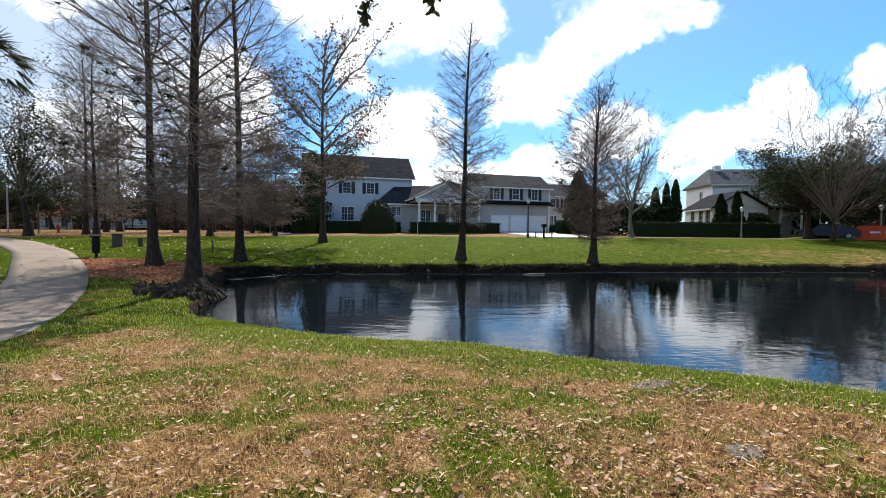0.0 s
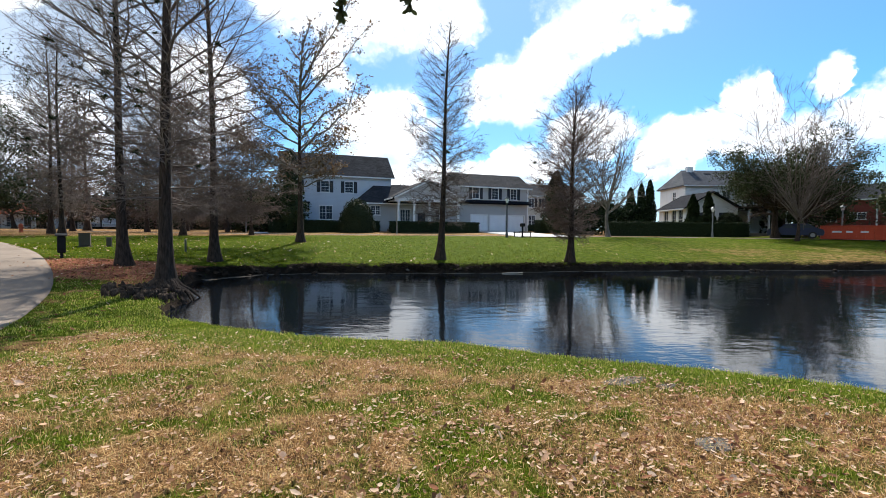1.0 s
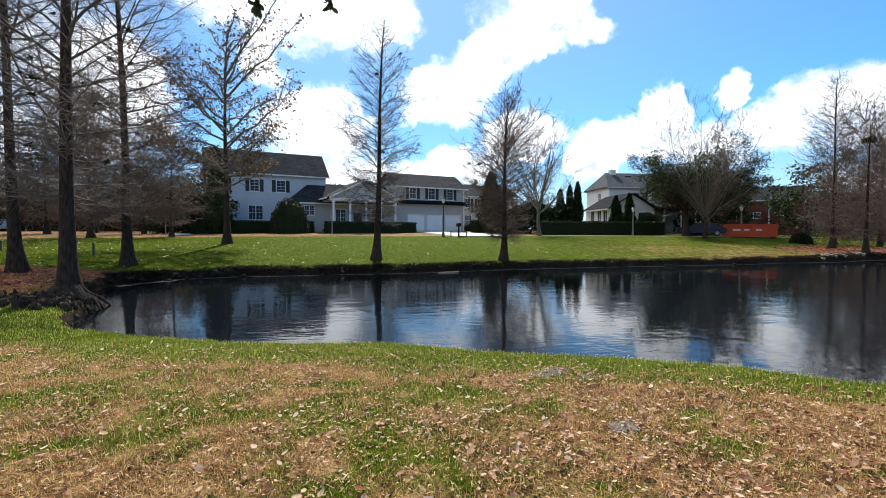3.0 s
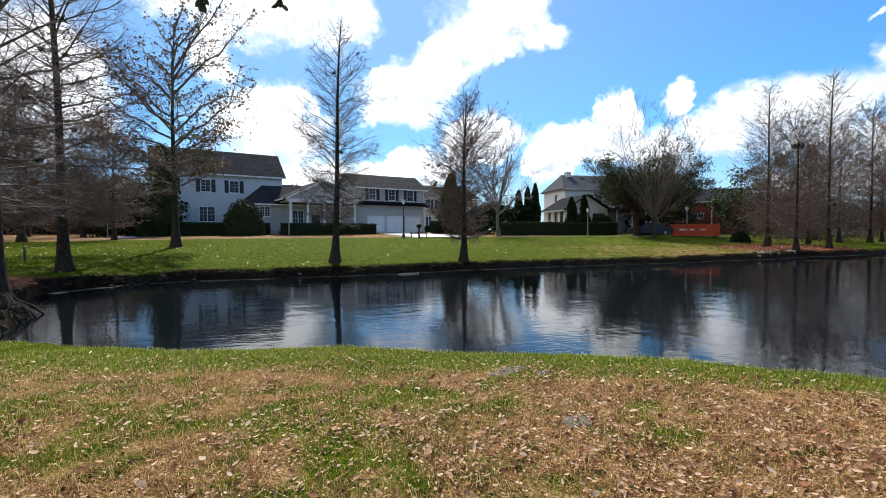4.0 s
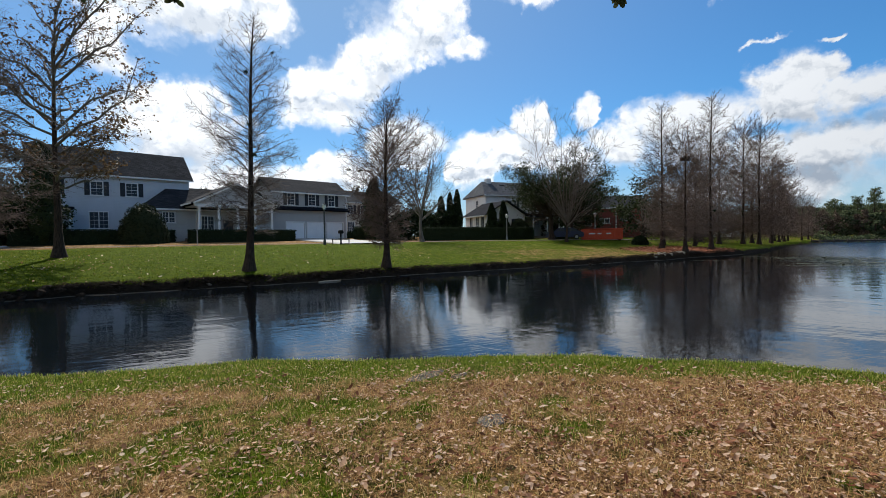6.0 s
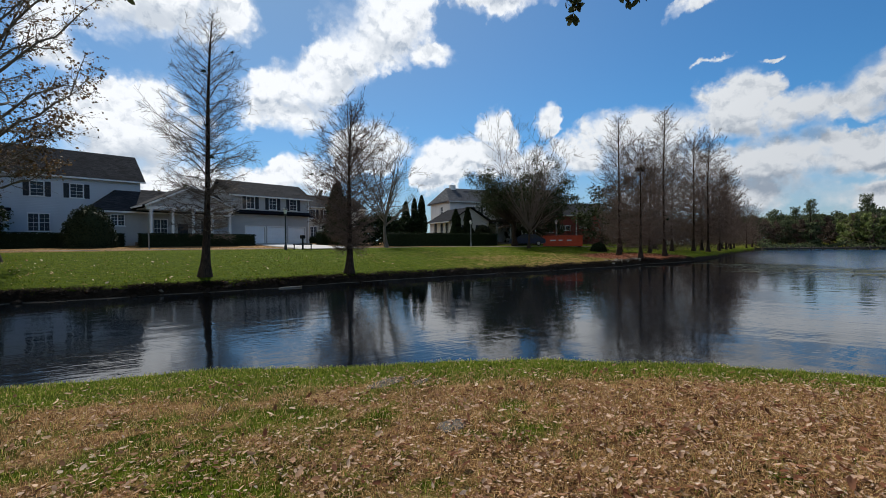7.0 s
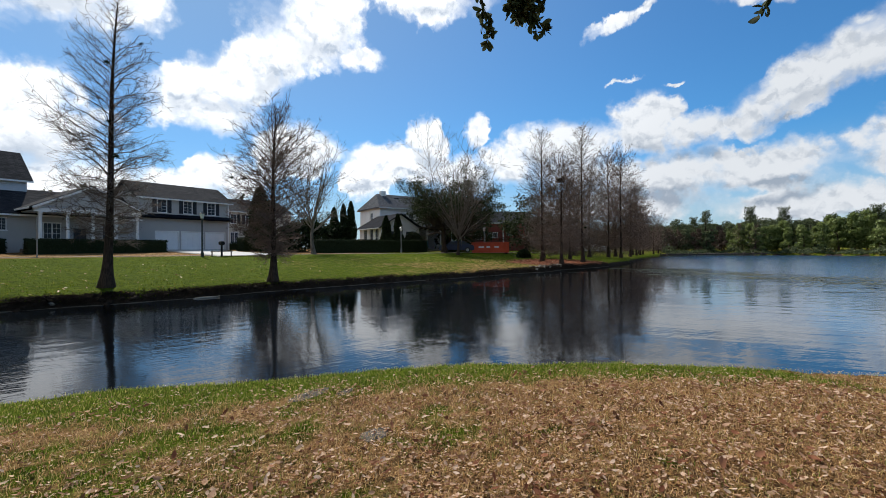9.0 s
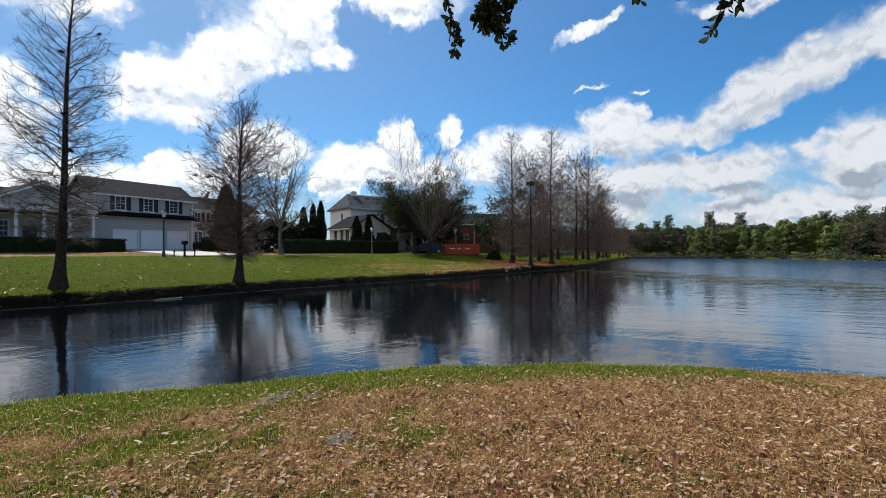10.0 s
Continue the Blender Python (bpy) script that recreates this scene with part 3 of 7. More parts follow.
def dryness(x, y, s, f):
    """0 green to 1 straw: the worn patch near the viewer, the pale strip on the far bank, dry lots by the houses."""
    east = smooth(1.7, 4.9, x + 0.35 * (y - 3))
    n = (1.1 * (fbm(x, 1.5 * y, 0.95, 1) - 0.5) + 0.7 * (fbm(x, y, 2.6, 4) - 0.5)) * (1 - 0.45 * east) + 1.0 * (fbm(x, 1.3 * y, 0.24, 2) - 0.5)
    n = n * (0.35 + 0.65 * smooth(0.3, 1.7, s))
    near = 0.55 + 0.44 * east + 0.22 * smooth(4.0, 1.2, y) - 1.2 * smooth(1.75, 0.35, s + 0.5 * smooth(7.9, 8.6, x)) * (1 - 0.75 * smooth(7.8, 8.5, x))
    near = near - 0.3 * smooth(-5, -7.5, x)
    far = 0.08 + 0.12 * fbm(x, 1.6 * y, 3.0, 11) + 0.16 * smooth(5, 14, x) * smooth(17, 10, s) + 0.24 * smooth(11, 24, x) * smooth(10, 2, s) * (1 - smooth(29, 37, x)) + 0.62 * smooth(19, 22, s) * (1 - 0.6 * smooth(24, 30, x)) + 0.5 * smooth(32, 38, s) * (1 - 0.8 * smooth(34, 44, x))
    beyond = smooth(92, 100, x)
    near, far = near * (1 - beyond) + 0.4 * beyond, far * (1 - beyond) + 0.4 * beyond
    return np.clip((near + n * (1 - beyond)) * (1 - f) + (far + 0.25 * n) * f, 0, 1)


DRY = dryness(X, Y, S, F)
MUDDY = np.clip(smooth(0.22 + 0.25 * F + 0.18 * wave(1.7 * X, 1.7 * Y) * F, 0.0, S) + 0.8 * smooth(1.7, 0.5, np.hypot(X + 6.9, Y - 12.0)), 0, 1)
NEEDLE = np.clip(smooth(3.4, 1.6, np.hypot((X + 10.2) * 0.62, Y - 15.8)) + smooth(4.2, 2.0, np.hypot((X - 36.5) * 0.5, Y - 26.5)) + 0.8 * smooth(2.0, 1.0, np.hypot(X + 7.4, Y - 13.2)), 0, 1)
for key, values in (("dry", DRY), ("mud", MUDDY), ("litter", NEEDLE)):
    ground.data.attributes.new(key, "FLOAT", "POINT").data.foreach_set("value", values.ravel().astype(np.float32))

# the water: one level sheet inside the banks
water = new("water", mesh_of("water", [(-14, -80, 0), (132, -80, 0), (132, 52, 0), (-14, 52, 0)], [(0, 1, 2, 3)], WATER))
tagged(water, "dark still pond water with faint ripples", "pond", kind="structure")


def strip(name, middle, width, mat, label, category, lift=0.02, thick=0.12):
    """A paved strip with thickness that follows the land."""
    mid = np.array(middle, float)
    t = np.linspace(0, 1, 8 * len(mid))
    i = t * (len(mid) - 1)
    lo = np.clip(np.floor(i).astype(int), 0, len(mid) - 2)
    u = (i - lo)[:, None]
    p = [mid[np.clip(lo + k, 0, len(mid) - 1)] for k in (-1, 0, 1, 2)]
    c = 0.5 * (2 * p[1] + (p[2] - p[0]) * u + (2 * p[0] - 5 * p[1] + 4 * p[2] - p[3]) * u ** 2 + (3 * p[1] - p[0] - 3 * p[2] + p[3]) * u ** 3)
    d = np.gradient(c, axis=0)
    d /= np.linalg.norm(d, axis=1, keepdims=True)
    side = np.stack([d[:, 1], -d[:, 0]], 1)
    across = np.linspace(-0.5, 0.5, 7)
    q = c[:, None] + side[:, None] * across[None, :, None] * width
    zc = land(q[..., 0], q[..., 1]) + lift
    top = np.concatenate([q, zc[..., None]], -1)
    low = top[:, [0, -1]] - (0, 0, thick)
    grid = np.concatenate([low[:, :1], top, low[:, 1:]], 1)
    n, w = grid.shape[:2]
    k = (np.arange(n - 1)[:, None] * w + np.arange(w - 1)[None]).ravel()
    ob = new(name, mesh_of(name, grid.reshape(-1, 3), np.stack([k, k + w, k + w + 1, k + 1], 1), mat))
    return tagged(ob, label, category, kind="structure")


strip("pavement_path", [(-6.7, -6.0), (-7.0, -2.0), (-7.25, 3.0), (-7.55, 6.35), (-7.9, 7.3), (-8.8, 8.85), (-10.05, 10.9), (-11.45, 12.75), (-12.9, 14.4), (-16.8, 18.4), (-22.0, 22.4), (-28.0, 25.9), (-42.0, 31.0)], 1.85, CONCRETE, "pale worn concrete footpath curving through the lawn", "footpath")
strip("pavement_walk", [(-60.0, 42.5), (-30.0, 42.8), (0.0, 43.0), (20.0, 42.6), (40.0, 41.8), (60.0, 43.0)], 1.3, CONCRETE, "narrow concrete pavement along the house fronts", "pavement")
strip("pavement_entry", [(-15.7, 43.7), (-16.6, 46.0), (-17.6, 48.6), (-18.8, 51.5)], 1.5, DRIVE, "pale concrete walk leading towards the white house", "footpath", 0.05)
strip("driveway", [(9.5, 61.0), (10.2, 56.0), (10.9, 50.0), (11.4, 44.0), (11.6, 39.6)], 5.6, DRIVE, "bright concrete driveway before the garages", "driveway", 0.09)
strip("road_far", [(-140.0, 78.0), (-70.0, 72.0), (-40.0, 84.0), (-10.0, 95.0), (40.0, 100.0)], 7.0, ASPHALT, "grey asphalt street behind the trees", "street", 0.03)

# ---- houses ----
def wall_panel(u0, u1, z0, z1, holes, thick, m):
    """A wall along local x from u0 to u1, its outer face at y = 0, with openings cut through; m carries it into the house."""
    bm = bmesh.new()
    us = sorted({u0, u1, *[h[0] for h in holes], *[h[1] for h in holes]})
    zs = sorted({z0, z1, *[h[2] for h in holes], *[h[3] for h in holes]})
    solid = lambda i, j: 0 <= i < len(us) - 1 and 0 <= j < len(zs) - 1 and not any(  # noqa: E731
        h[0] <= (us[i] + us[i + 1]) / 2 <= h[1] and h[2] <= (zs[j] + zs[j + 1]) / 2 <= h[3] for h in holes)
    cache = {}

    def vert(i, j, y):
        if (i, j, y) not in cache:
            cache[i, j, y] = bm.verts.new(m @ Vector((us[i], y, zs[j])))
        return cache[i, j, y]

    for i in range(len(us) - 1):
        for j in range(len(zs) - 1):
            if not solid(i, j):
                continue
            for y in (0.0, thick):
                bm.faces.new([vert(i, j, y), vert(i + 1, j, y), vert(i + 1, j + 1, y), vert(i, j + 1, y)])
            for di, dj, a, b in ((-1, 0, (i, j), (i, j + 1)), (1, 0, (i + 1, j), (i + 1, j + 1)), (0, -1, (i, j), (i + 1, j)), (0, 1, (i, j + 1), (i + 1, j + 1))):
                if not solid(i + di, j + dj):
                    bm.faces.new([vert(*a, 0.0), vert(*b, 0.0), vert(*b, thick), vert(*a, thick)])
    return bm


def window(parent, m, u0, u1, z0, z1, shutters=True, columns=2, halves=1):
    """A sash window in a wall's opening: frame, panes, glazing bars, sill, shutters."""
    w = part("window", boxed(u0 - 0.06, u1 + 0.06, -0.035, 0.06, z1, z1 + 0.11, m=m), PAINT, parent, "white painted sash window")
    f = bmesh.new()
    for a, b, c, d in ((u0 - 0.03, u0 + 0.03, z0, z1), (u1 - 0.03, u1 + 0.03, z0, z1), (u0 + 0.03, u1 - 0.03, z0, z0 + 0.05)):
        box(f, a, b, -0.03, 0.12, c, d, m=m)
    part("window_frame", f, PAINT, w)
    part("window_sill", boxed(u0 - 0.12, u1 + 0.12, -0.09, 0.1, z0 - 0.07, z0 - 0.002, m=m), PAINT, w)
    part("pane", boxed(u0 + 0.03, u1 - 0.03, 0.075, 0.09, z0 + 0.05, z1, m=m), GLASS, w)
    bars = bmesh.new()
    mid = (z0 + z1) / 2
    box(bars, u0 + 0.03, u1 - 0.03, 0.02, 0.07, mid - 0.02, mid + 0.02, m=m)
    for h in range(1, halves):
        x = u0 + (u1 - u0) * h / halves
        box(bars, x - 0.045, x + 0.045, 0.0, 0.072, z0 + 0.07, z1, m=m)
    for k in range(1, columns * halves):
        if k % columns:
            x = u0 + (u1 - u0) * k / (columns * halves)
            box(bars, x - 0.009, x + 0.009, 0.035, 0.068, z0 + 0.07, z1, m=m)
    for z in ((z0 + mid) / 2, (z1 + mid) / 2) if columns > 1 else ():
        box(bars, u0 + 0.03, u1 - 0.03, 0.036, 0.066, z - 0.009, z + 0.009, m=m)
    part("glazing_bars", bars, PAINT, w)
    if shutters:
        for a, b in ((u0 - 0.52, u0 - 0.08), (u1 + 0.08, u1 + 0.52)):
            s = bmesh.new()
            box(s, a, b, -0.03, -0.004, z0 - 0.02, z1 + 0.05, m=m)
            for k in range(12):
                z = z0 + 0.05 + (z1 - z0 - 0.08) * k / 12
                box(s, a + 0.05, b - 0.05, -0.05, -0.03, z, z + 0.07, m=m)
            part("shutter", s, SHUTTER, w, "black louvred shutter")


def gable_roof(parent, u0, u1, v0, v1, eave, ridge, mat, along="u", over=0.4, hip0=0.0, hip1=0.0, thick=0.16, name="roof"):
    """A pitched roof with thickness; hip0 and hip1 draw the ridge's ends in."""
    bm = bmesh.new()
    if along == "u":
        a0, a1, b0, b1 = u0 - over, u1 + over, v0 - over, v1 + over
        place = lambda a, b, z: (a, b, z)  # noqa: E731
    else:
        a0, a1, b0, b1 = v0 - over, v1 + over, u0 - over, u1 + over
        place = lambda a, b, z: (b, a, z)  # noqa: E731
    mid = (b0 + b1) / 2
    drop = over * (ridge - eave) / ((b1 - b0) / 2)
    e = eave - drop
    tops = [place(a0, b0, e), place(a1, b0, e), place(a1 - hip1, mid, ridge), place(a0 + hip0, mid, ridge), place(a0, b1, e), place(a1, b1, e)]
    top = [bm.verts.new(v) for v in tops]
    low = [bm.verts.new((x, y, z - thick)) for x, y, z in tops]
    for ring in ((0, 1, 2, 3), (3, 2, 5, 4)):
        bm.faces.new([top[i] for i in ring])
        bm.faces.new([low[i] for i in ring[::-1]])
    for h, (i, j, k2) in ((hip0, (0, 3, 4)), (hip1, (1, 2, 5))):
        if h:
            bm.faces.new([top[i], top[j], top[k2]])
            bm.faces.new([low[i], low[k2], low[j]])
            bm.faces.new([top[i], top[k2], low[k2], low[i]])
        else:
            bm.faces.new([top[i], top[j], low[j], low[i]])
            bm.faces.new([top[j], top[k2], low[k2], low[j]])
    for i, j in ((0, 1), (4, 5)):
        bm.faces.new([top[i], top[j], low[j], low[i]])
    roof = part(name, bm, mat, parent)
    for b in (b0, b1):
        fascia = bmesh.new()
        s = 0.03 if b == b0 else -0.03
        x0, x1, y0, y1 = (a0, a1, b - 0.02, b + 0.02) if along == "u" else (b - 0.02, b + 0.02, a0, a1)
        dx, dy = (0, -s * 1.5) if along == "u" else (-s * 1.5, 0)
        box(fascia, x0 + dx, x1 + dx, y0 + dy, y1 + dy, e - thick - 0.03, e - 0.03)
        part("fascia", fascia, PAINT, roof, "white painted eaves board")
    for h, a in ((hip0, a0 + over), (hip1, a1 - over)):
        if h:
            continue
        ends, w0, w1 = bmesh.new(), b0 + over, b1 - over
        a2 = a + (0.15 if a == a0 + over else -0.15)
        tri = [[ends.verts.new(place(t, w, z)) for w, z in ((w0, eave - thick - 0.05), (w1, eave - thick - 0.05), (mid, ridge - thick - 0.02))] for t in (a, a2)]
        ends.faces.new(tri[0]), ends.faces.new(tri[1][::-1])
        for i in range(3):
            ends.faces.new([tri[0][i], tri[0][(i + 1) % 3], tri[1][(i + 1) % 3], tri[1][i]])
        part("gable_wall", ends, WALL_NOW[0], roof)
    return roof


WALL_NOW = [SIDING]


def block(parent, u0, u1, v0, v1, z0, z1, front=(), left=(), right=(), mat=None, thick=0.2):
    """Four walls of one storey block; openings as (a, b, low, high, shutters, columns, halves) in the wall's own run."""
    mat = mat or WALL_NOW[0]
    sides = ((u0, u1, Matrix.Translation((0, v0, 0)), front),
             (v0 + thick, v1 - thick, Matrix.Translation((u0, 0, 0)) @ pose(0, 0, 0, 0, 0, 90) @ Matrix.Diagonal((1, -1, 1, 1)), left),
             (v0 + thick, v1 - thick, Matrix.Translation((u1, 0, 0)) @ pose(0, 0, 0, 0, 0, 90), right),
             (u0, u1, Matrix.Translation((0, v1, 0)) @ Matrix.Diagonal((1, -1, 1, 1)), ()))
    for a, b, m, holes in sides:
        part("wall", wall_panel(a, b, z0, z1, [h[:4] for h in holes], thick, m), mat, parent)
        for h in holes:
            if len(h) > 4:
                window(parent, m, *h)


def garage_door(parent, u0, u1, z1, v=0.0):
    d = part("garage_door", boxed(u0, u1, v + 0.1, v + 0.14, 0.0, z1), DOOR_PAINT, parent, "white panelled overhead garage door")
    for r in range(4):
        for c in range(4):
            x, z = u0 + (u1 - u0) * (c + 0.08) / 4, z1 * (r + 0.1) / 4
            part("panel", boxed(x, x + (u1 - u0) * 0.21, v + 0.075, v + 0.098, z, z + z1 * 0.2, bevel=0.012), DOOR_PAINT, d)
    t = bmesh.new()
    box(t, u0 - 0.13, u0 - 0.003, v - 0.03, v + 0.1, 0, z1 + 0.13)
    box(t, u1 + 0.003, u1 + 0.13, v - 0.03, v + 0.1, 0, z1 + 0.13)
    box(t, u0 - 0.003, u1 + 0.003, v - 0.03, v + 0.1, z1 + 0.003, z1 + 0.13)
    part("door_trim", t, PAINT, d)


def column(parent, u, v, z0, z1, r=0.15):
    c = turned([(r * 1.5, z0), (r * 1.5, z0 + 0.12), (r * 1.15, z0 + 0.16), (r, z0 + 0.24), (r * 0.85, z1 - 0.3), (r * 1.1, z1 - 0.22), (r * 1.4, z1 - 0.16), (r * 1.4, z1)], 12)
    bmesh.ops.translate(c, verts=c.verts[:], vec=(u, v, 0))
    part("column", c, PAINT, parent, "white porch column")


GZ = 2.05
manor = thing("house", (14.78, 62.25, GZ), 18, "long white clapboard house with grey roofs and three garages", "house")
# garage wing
WALL_NOW[0] = SHADED_CREAM
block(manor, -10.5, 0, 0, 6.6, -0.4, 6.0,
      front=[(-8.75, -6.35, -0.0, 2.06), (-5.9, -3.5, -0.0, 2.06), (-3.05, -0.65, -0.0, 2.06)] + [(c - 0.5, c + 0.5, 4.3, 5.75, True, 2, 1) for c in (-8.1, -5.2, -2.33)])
for a, b in ((-8.75, -6.35), (-5.9, -3.5), (-3.05, -0.65)):
    garage_door(manor, a, b, 2.06)
gable_roof(manor, -10.5, 0, 0, 6.6, 6.15, 8.05, SHINGLE)
pent = bmesh.new()
for a in (-10.5, 0.15):
    pent.verts.new((a, -0.75, 3.72)), pent.verts.new((a, -0.004, 4.12)), pent.verts.new((a, -0.004, 3.6)), pent.verts.new((a, -0.75, 3.6))
pv = list(pent.verts)
for q in ((0, 1, 5, 4), (1, 2, 6, 5), (2, 3, 7, 6), (3, 0, 4, 7), (0, 3, 2, 1), (4, 5, 6, 7)):
    pent.faces.new([pv[i] for i in q])
part("pent_roof", pent, SLATE, manor, "dark shingled pent roof over the garage doors")
part("corner_board", boxed(-0.16, 0.03, -0.025, -0.003, -0.3, 5.9), PAINT, manor)
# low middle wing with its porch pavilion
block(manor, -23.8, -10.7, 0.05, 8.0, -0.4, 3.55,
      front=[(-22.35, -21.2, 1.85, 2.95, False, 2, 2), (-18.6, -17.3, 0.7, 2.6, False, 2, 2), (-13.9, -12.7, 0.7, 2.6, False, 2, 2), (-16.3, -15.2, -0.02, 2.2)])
part("front_door", boxed(-16.28, -15.22, 0.14, 0.2, 0.0, 2.18), SHUTTER, manor, "dark panelled front door")
gable_roof(manor, -23.8, -10.7, 0.05, 8.0, 3.6, 6.1, SHINGLE, hip0=3.2, name="wing_roof")
part("porch_floor", boxed(-20.3, -11.6, -3.6, 0.04, -0.4, 0.16), CONCRETE, manor)
part("porch_beam", boxed(-20.2, -11.7, -3.5, -3.15, 3.45, 3.98), PAINT, manor)
part("porch_ceiling", boxed(-20.2, -11.7, -3.14, 0.04, 3.5, 3.62), PAINT, manor)
for u in (-19.7, -17.75, -15.8, -13.9, -12.0):
    column(manor, u, -3.3, 0.16, 3.45)
gable_roof(manor, -20.2, -11.7, -3.5, 4.0, 4.02, 6.15, SHINGLE, along="v", over=0.35, name="porch_roof")
for side in (-1, 1):
    rake = bmesh.new()
    box(rake, 0, 4.98, -0.02, 0.02, -0.2, -0.02)
    rise_ = math.degrees(math.atan2(2.13, 4.25))
    bmesh.ops.transform(rake, matrix=Matrix.Translation((-15.95, -3.87, 6.12)) @ Matrix.Diagonal((side, 1, 1, 1)) @ pose(0, 0, 0, 0, rise_, 0), verts=rake.verts[:])
    part("rake_board", rake, PAINT, manor, "white painted gable trim")
# tall west block, set back
WALL_NOW[0] = SIDING
block(manor, -32.6, -18.9, 3.6, 11.0, -0.4, 7.1,
      front=[(-28.2, -26.6, 1.3, 3.0, False, 2, 2), (-25.0, -23.95, 4.75, 6.15, True, 2, 1), (-28.0, -27.0, 4.75, 6.15, True, 2, 1), (-31.6, -30.6, 4.75, 6.15, True, 2, 1), (-31.7, -30.5, 0.9, 3.0, False, 2, 2)])
gable_roof(manor, -32.6, -18.9, 3.6, 11.0, 7.2, 10.2, SHINGLE, name="west_roof")
part("side_porch_floor", boxed(-33.6, -29.6, 1.3, 3.59, -0.4, 0.2), CONCRETE, manor)
part("side_porch_roof", boxed(-33.8, -29.5, 1.1, 3.59, 3.1, 3.35, bevel=0.04), SLATE, manor)
for u in (-33.3, -31.6, -29.9):
    column(manor, u, 1.5, 0.2, 3.1, 0.13)

# beige house behind the garage's end
WALL_NOW[0] = BEIGE
beige = thing("house", (21.0, 74.0, GZ), 14, "pale beige clapboard house half hidden behind trees", "house")
block(beige, -5, 7, 0, 9, -0.4, 6.0, front=[(-3.6, -2.6, 4.0, 5.4, True, 2, 1), (-1.2, -0.2, 4.0, 5.4, True, 2, 1), (-3.6, -2.4, 0.9, 2.6, False, 2, 2), (2.0, 3.2, 3.9, 5.3, True, 2, 1)])
gable_roof(beige, -5, 7, 0, 9, 6.1, 8.3, SHINGLE)

# house behind the hedge: a gabled front wing, a taller hipped block, a side porch
WALL_NOW[0] = CREAM
villa = thing("house", (32.2, 53.2, 1.75), -4, "cream white house with dark gabled roofs behind a hedge", "house")
block(villa, 0, 6.3, 0, 7.0, -0.4, 3.35, front=[(1.2, 2.3, 0.9, 2.7, False, 2, 1), (4.0, 5.1, 0.9, 2.7, False, 2, 1)],
      left=[(0.6, 1.7, 0.7, 3.0, False, 2, 1), (2.3, 3.4, 0.7, 3.0, False, 2, 1), (4.4, 5.5, 0.7, 3.0, False, 2, 1)])
gable_roof(villa, 0, 6.3, 0, 7.0, 3.45, 5.3, SLATE, along="v", over=0.45)
block(villa, 3.5, 15.0, 7.0, 14.5, -0.4, 6.9, front=[(7.2, 8.2, 4.5, 5.9, False, 2, 1), (8.6, 9.6, 4.5, 5.9, False, 2, 1), (12.3, 13.4, 4.2, 5.6, True, 2, 1)],
      left=[(9.6, 10.6, 4.6, 6.0, False, 2, 1)])
gable_roof(villa, 3.5, 15.0, 7.0, 14.5, 7.0, 9.3, GREY_ROOF, hip0=1.6, hip1=3.0, name="main_roof")
part("chimney", boxed(5.3, 6.2, 10.2, 11.0, 8.0, 9.8, bevel=0.05), CREAM, villa, "stubby pale chimney")
for k in range(3):
    part("roof_vent", boxed(7.4 + 2.2 * k, 8.3 + 2.2 * k, 9.6, 9.9, 8.6, 8.72, bevel=0.03), SLATE, villa)
part("side_porch_roof", boxed(6.5, 14.6, 2.2, 6.95, 3.3, 3.6, bevel=0.06), SLATE, villa)
part("side_porch_floor", boxed(6.5, 14.4, 2.4, 6.95, -0.4, 0.2), CONCRETE, villa)
for u in (6.9, 9.4, 11.9, 14.1):
    column(villa, u, 2.6, 0.2, 3.3, 0.13)

# red house beyond the skip
WALL_NOW[0] = RED_SIDING
red = thing("house", (55.0, 54.2, 1.9), -38, "dark red painted house with white windows", "house")
block(red, -3.5, 6.0, 0, 7, -0.4, 4.6, front=[(-0.6, 1.0, 1.9, 2.7, False, 2, 2), (2.6, 4.0, 2.3, 3.9, False, 2, 2), (-2.8, -1.8, 1.6, 2.9, False, 2, 1)])
gable_roof(red, -3.5, 6.0, 0, 7, 4.7, 6.6, SHINGLE)
for u in (2.0, -1.2):
    part("corner_post", boxed(u - 0.09, u + 0.09, -0.12, -0.003, -0.3, 4.4), PAINT, red, "white painted post")

# small far buildings beyond the street
WALL_NOW[0] = CREAM
cottage = thing("house", (-58.2, 66.0, 1.45), 40, "small white stucco house with a red tiled roof", "house")
block(cottage, -1.5, 2.2, 0, 4, -0.4, 2.6, front=[(-0.9, -0.1, 0.7, 2.1, False, 2, 1), (0.9, 1.7, 0.7, 2.1, False, 2, 1)])
gable_roof(cottage, -1.5, 2.2, 0, 4, 2.7, 4.2, TERRACOTTA, over=0.3)
shed = thing("garage", (-52.0, 67.5, 1.45), 38, "white gabled garage building beyond the street", "garage")
block(shed, -2.4, 2.4, 0, 4, -0.4, 2.5, front=[(-0.2, 1.0, -0.01, 2.0), (1.5, 2.2, 0.9, 1.8, False, 2, 1)])
part("door_leaf", boxed(-0.18, 0.98, 0.1, 0.15, 0, 1.98), SHUTTER, shed)
gable_roof(shed, -2.4, 2.4, 0, 4, 2.6, 4.1, SHINGLE, along="v", over=0.3)
WALL_NOW[0] = SIDING

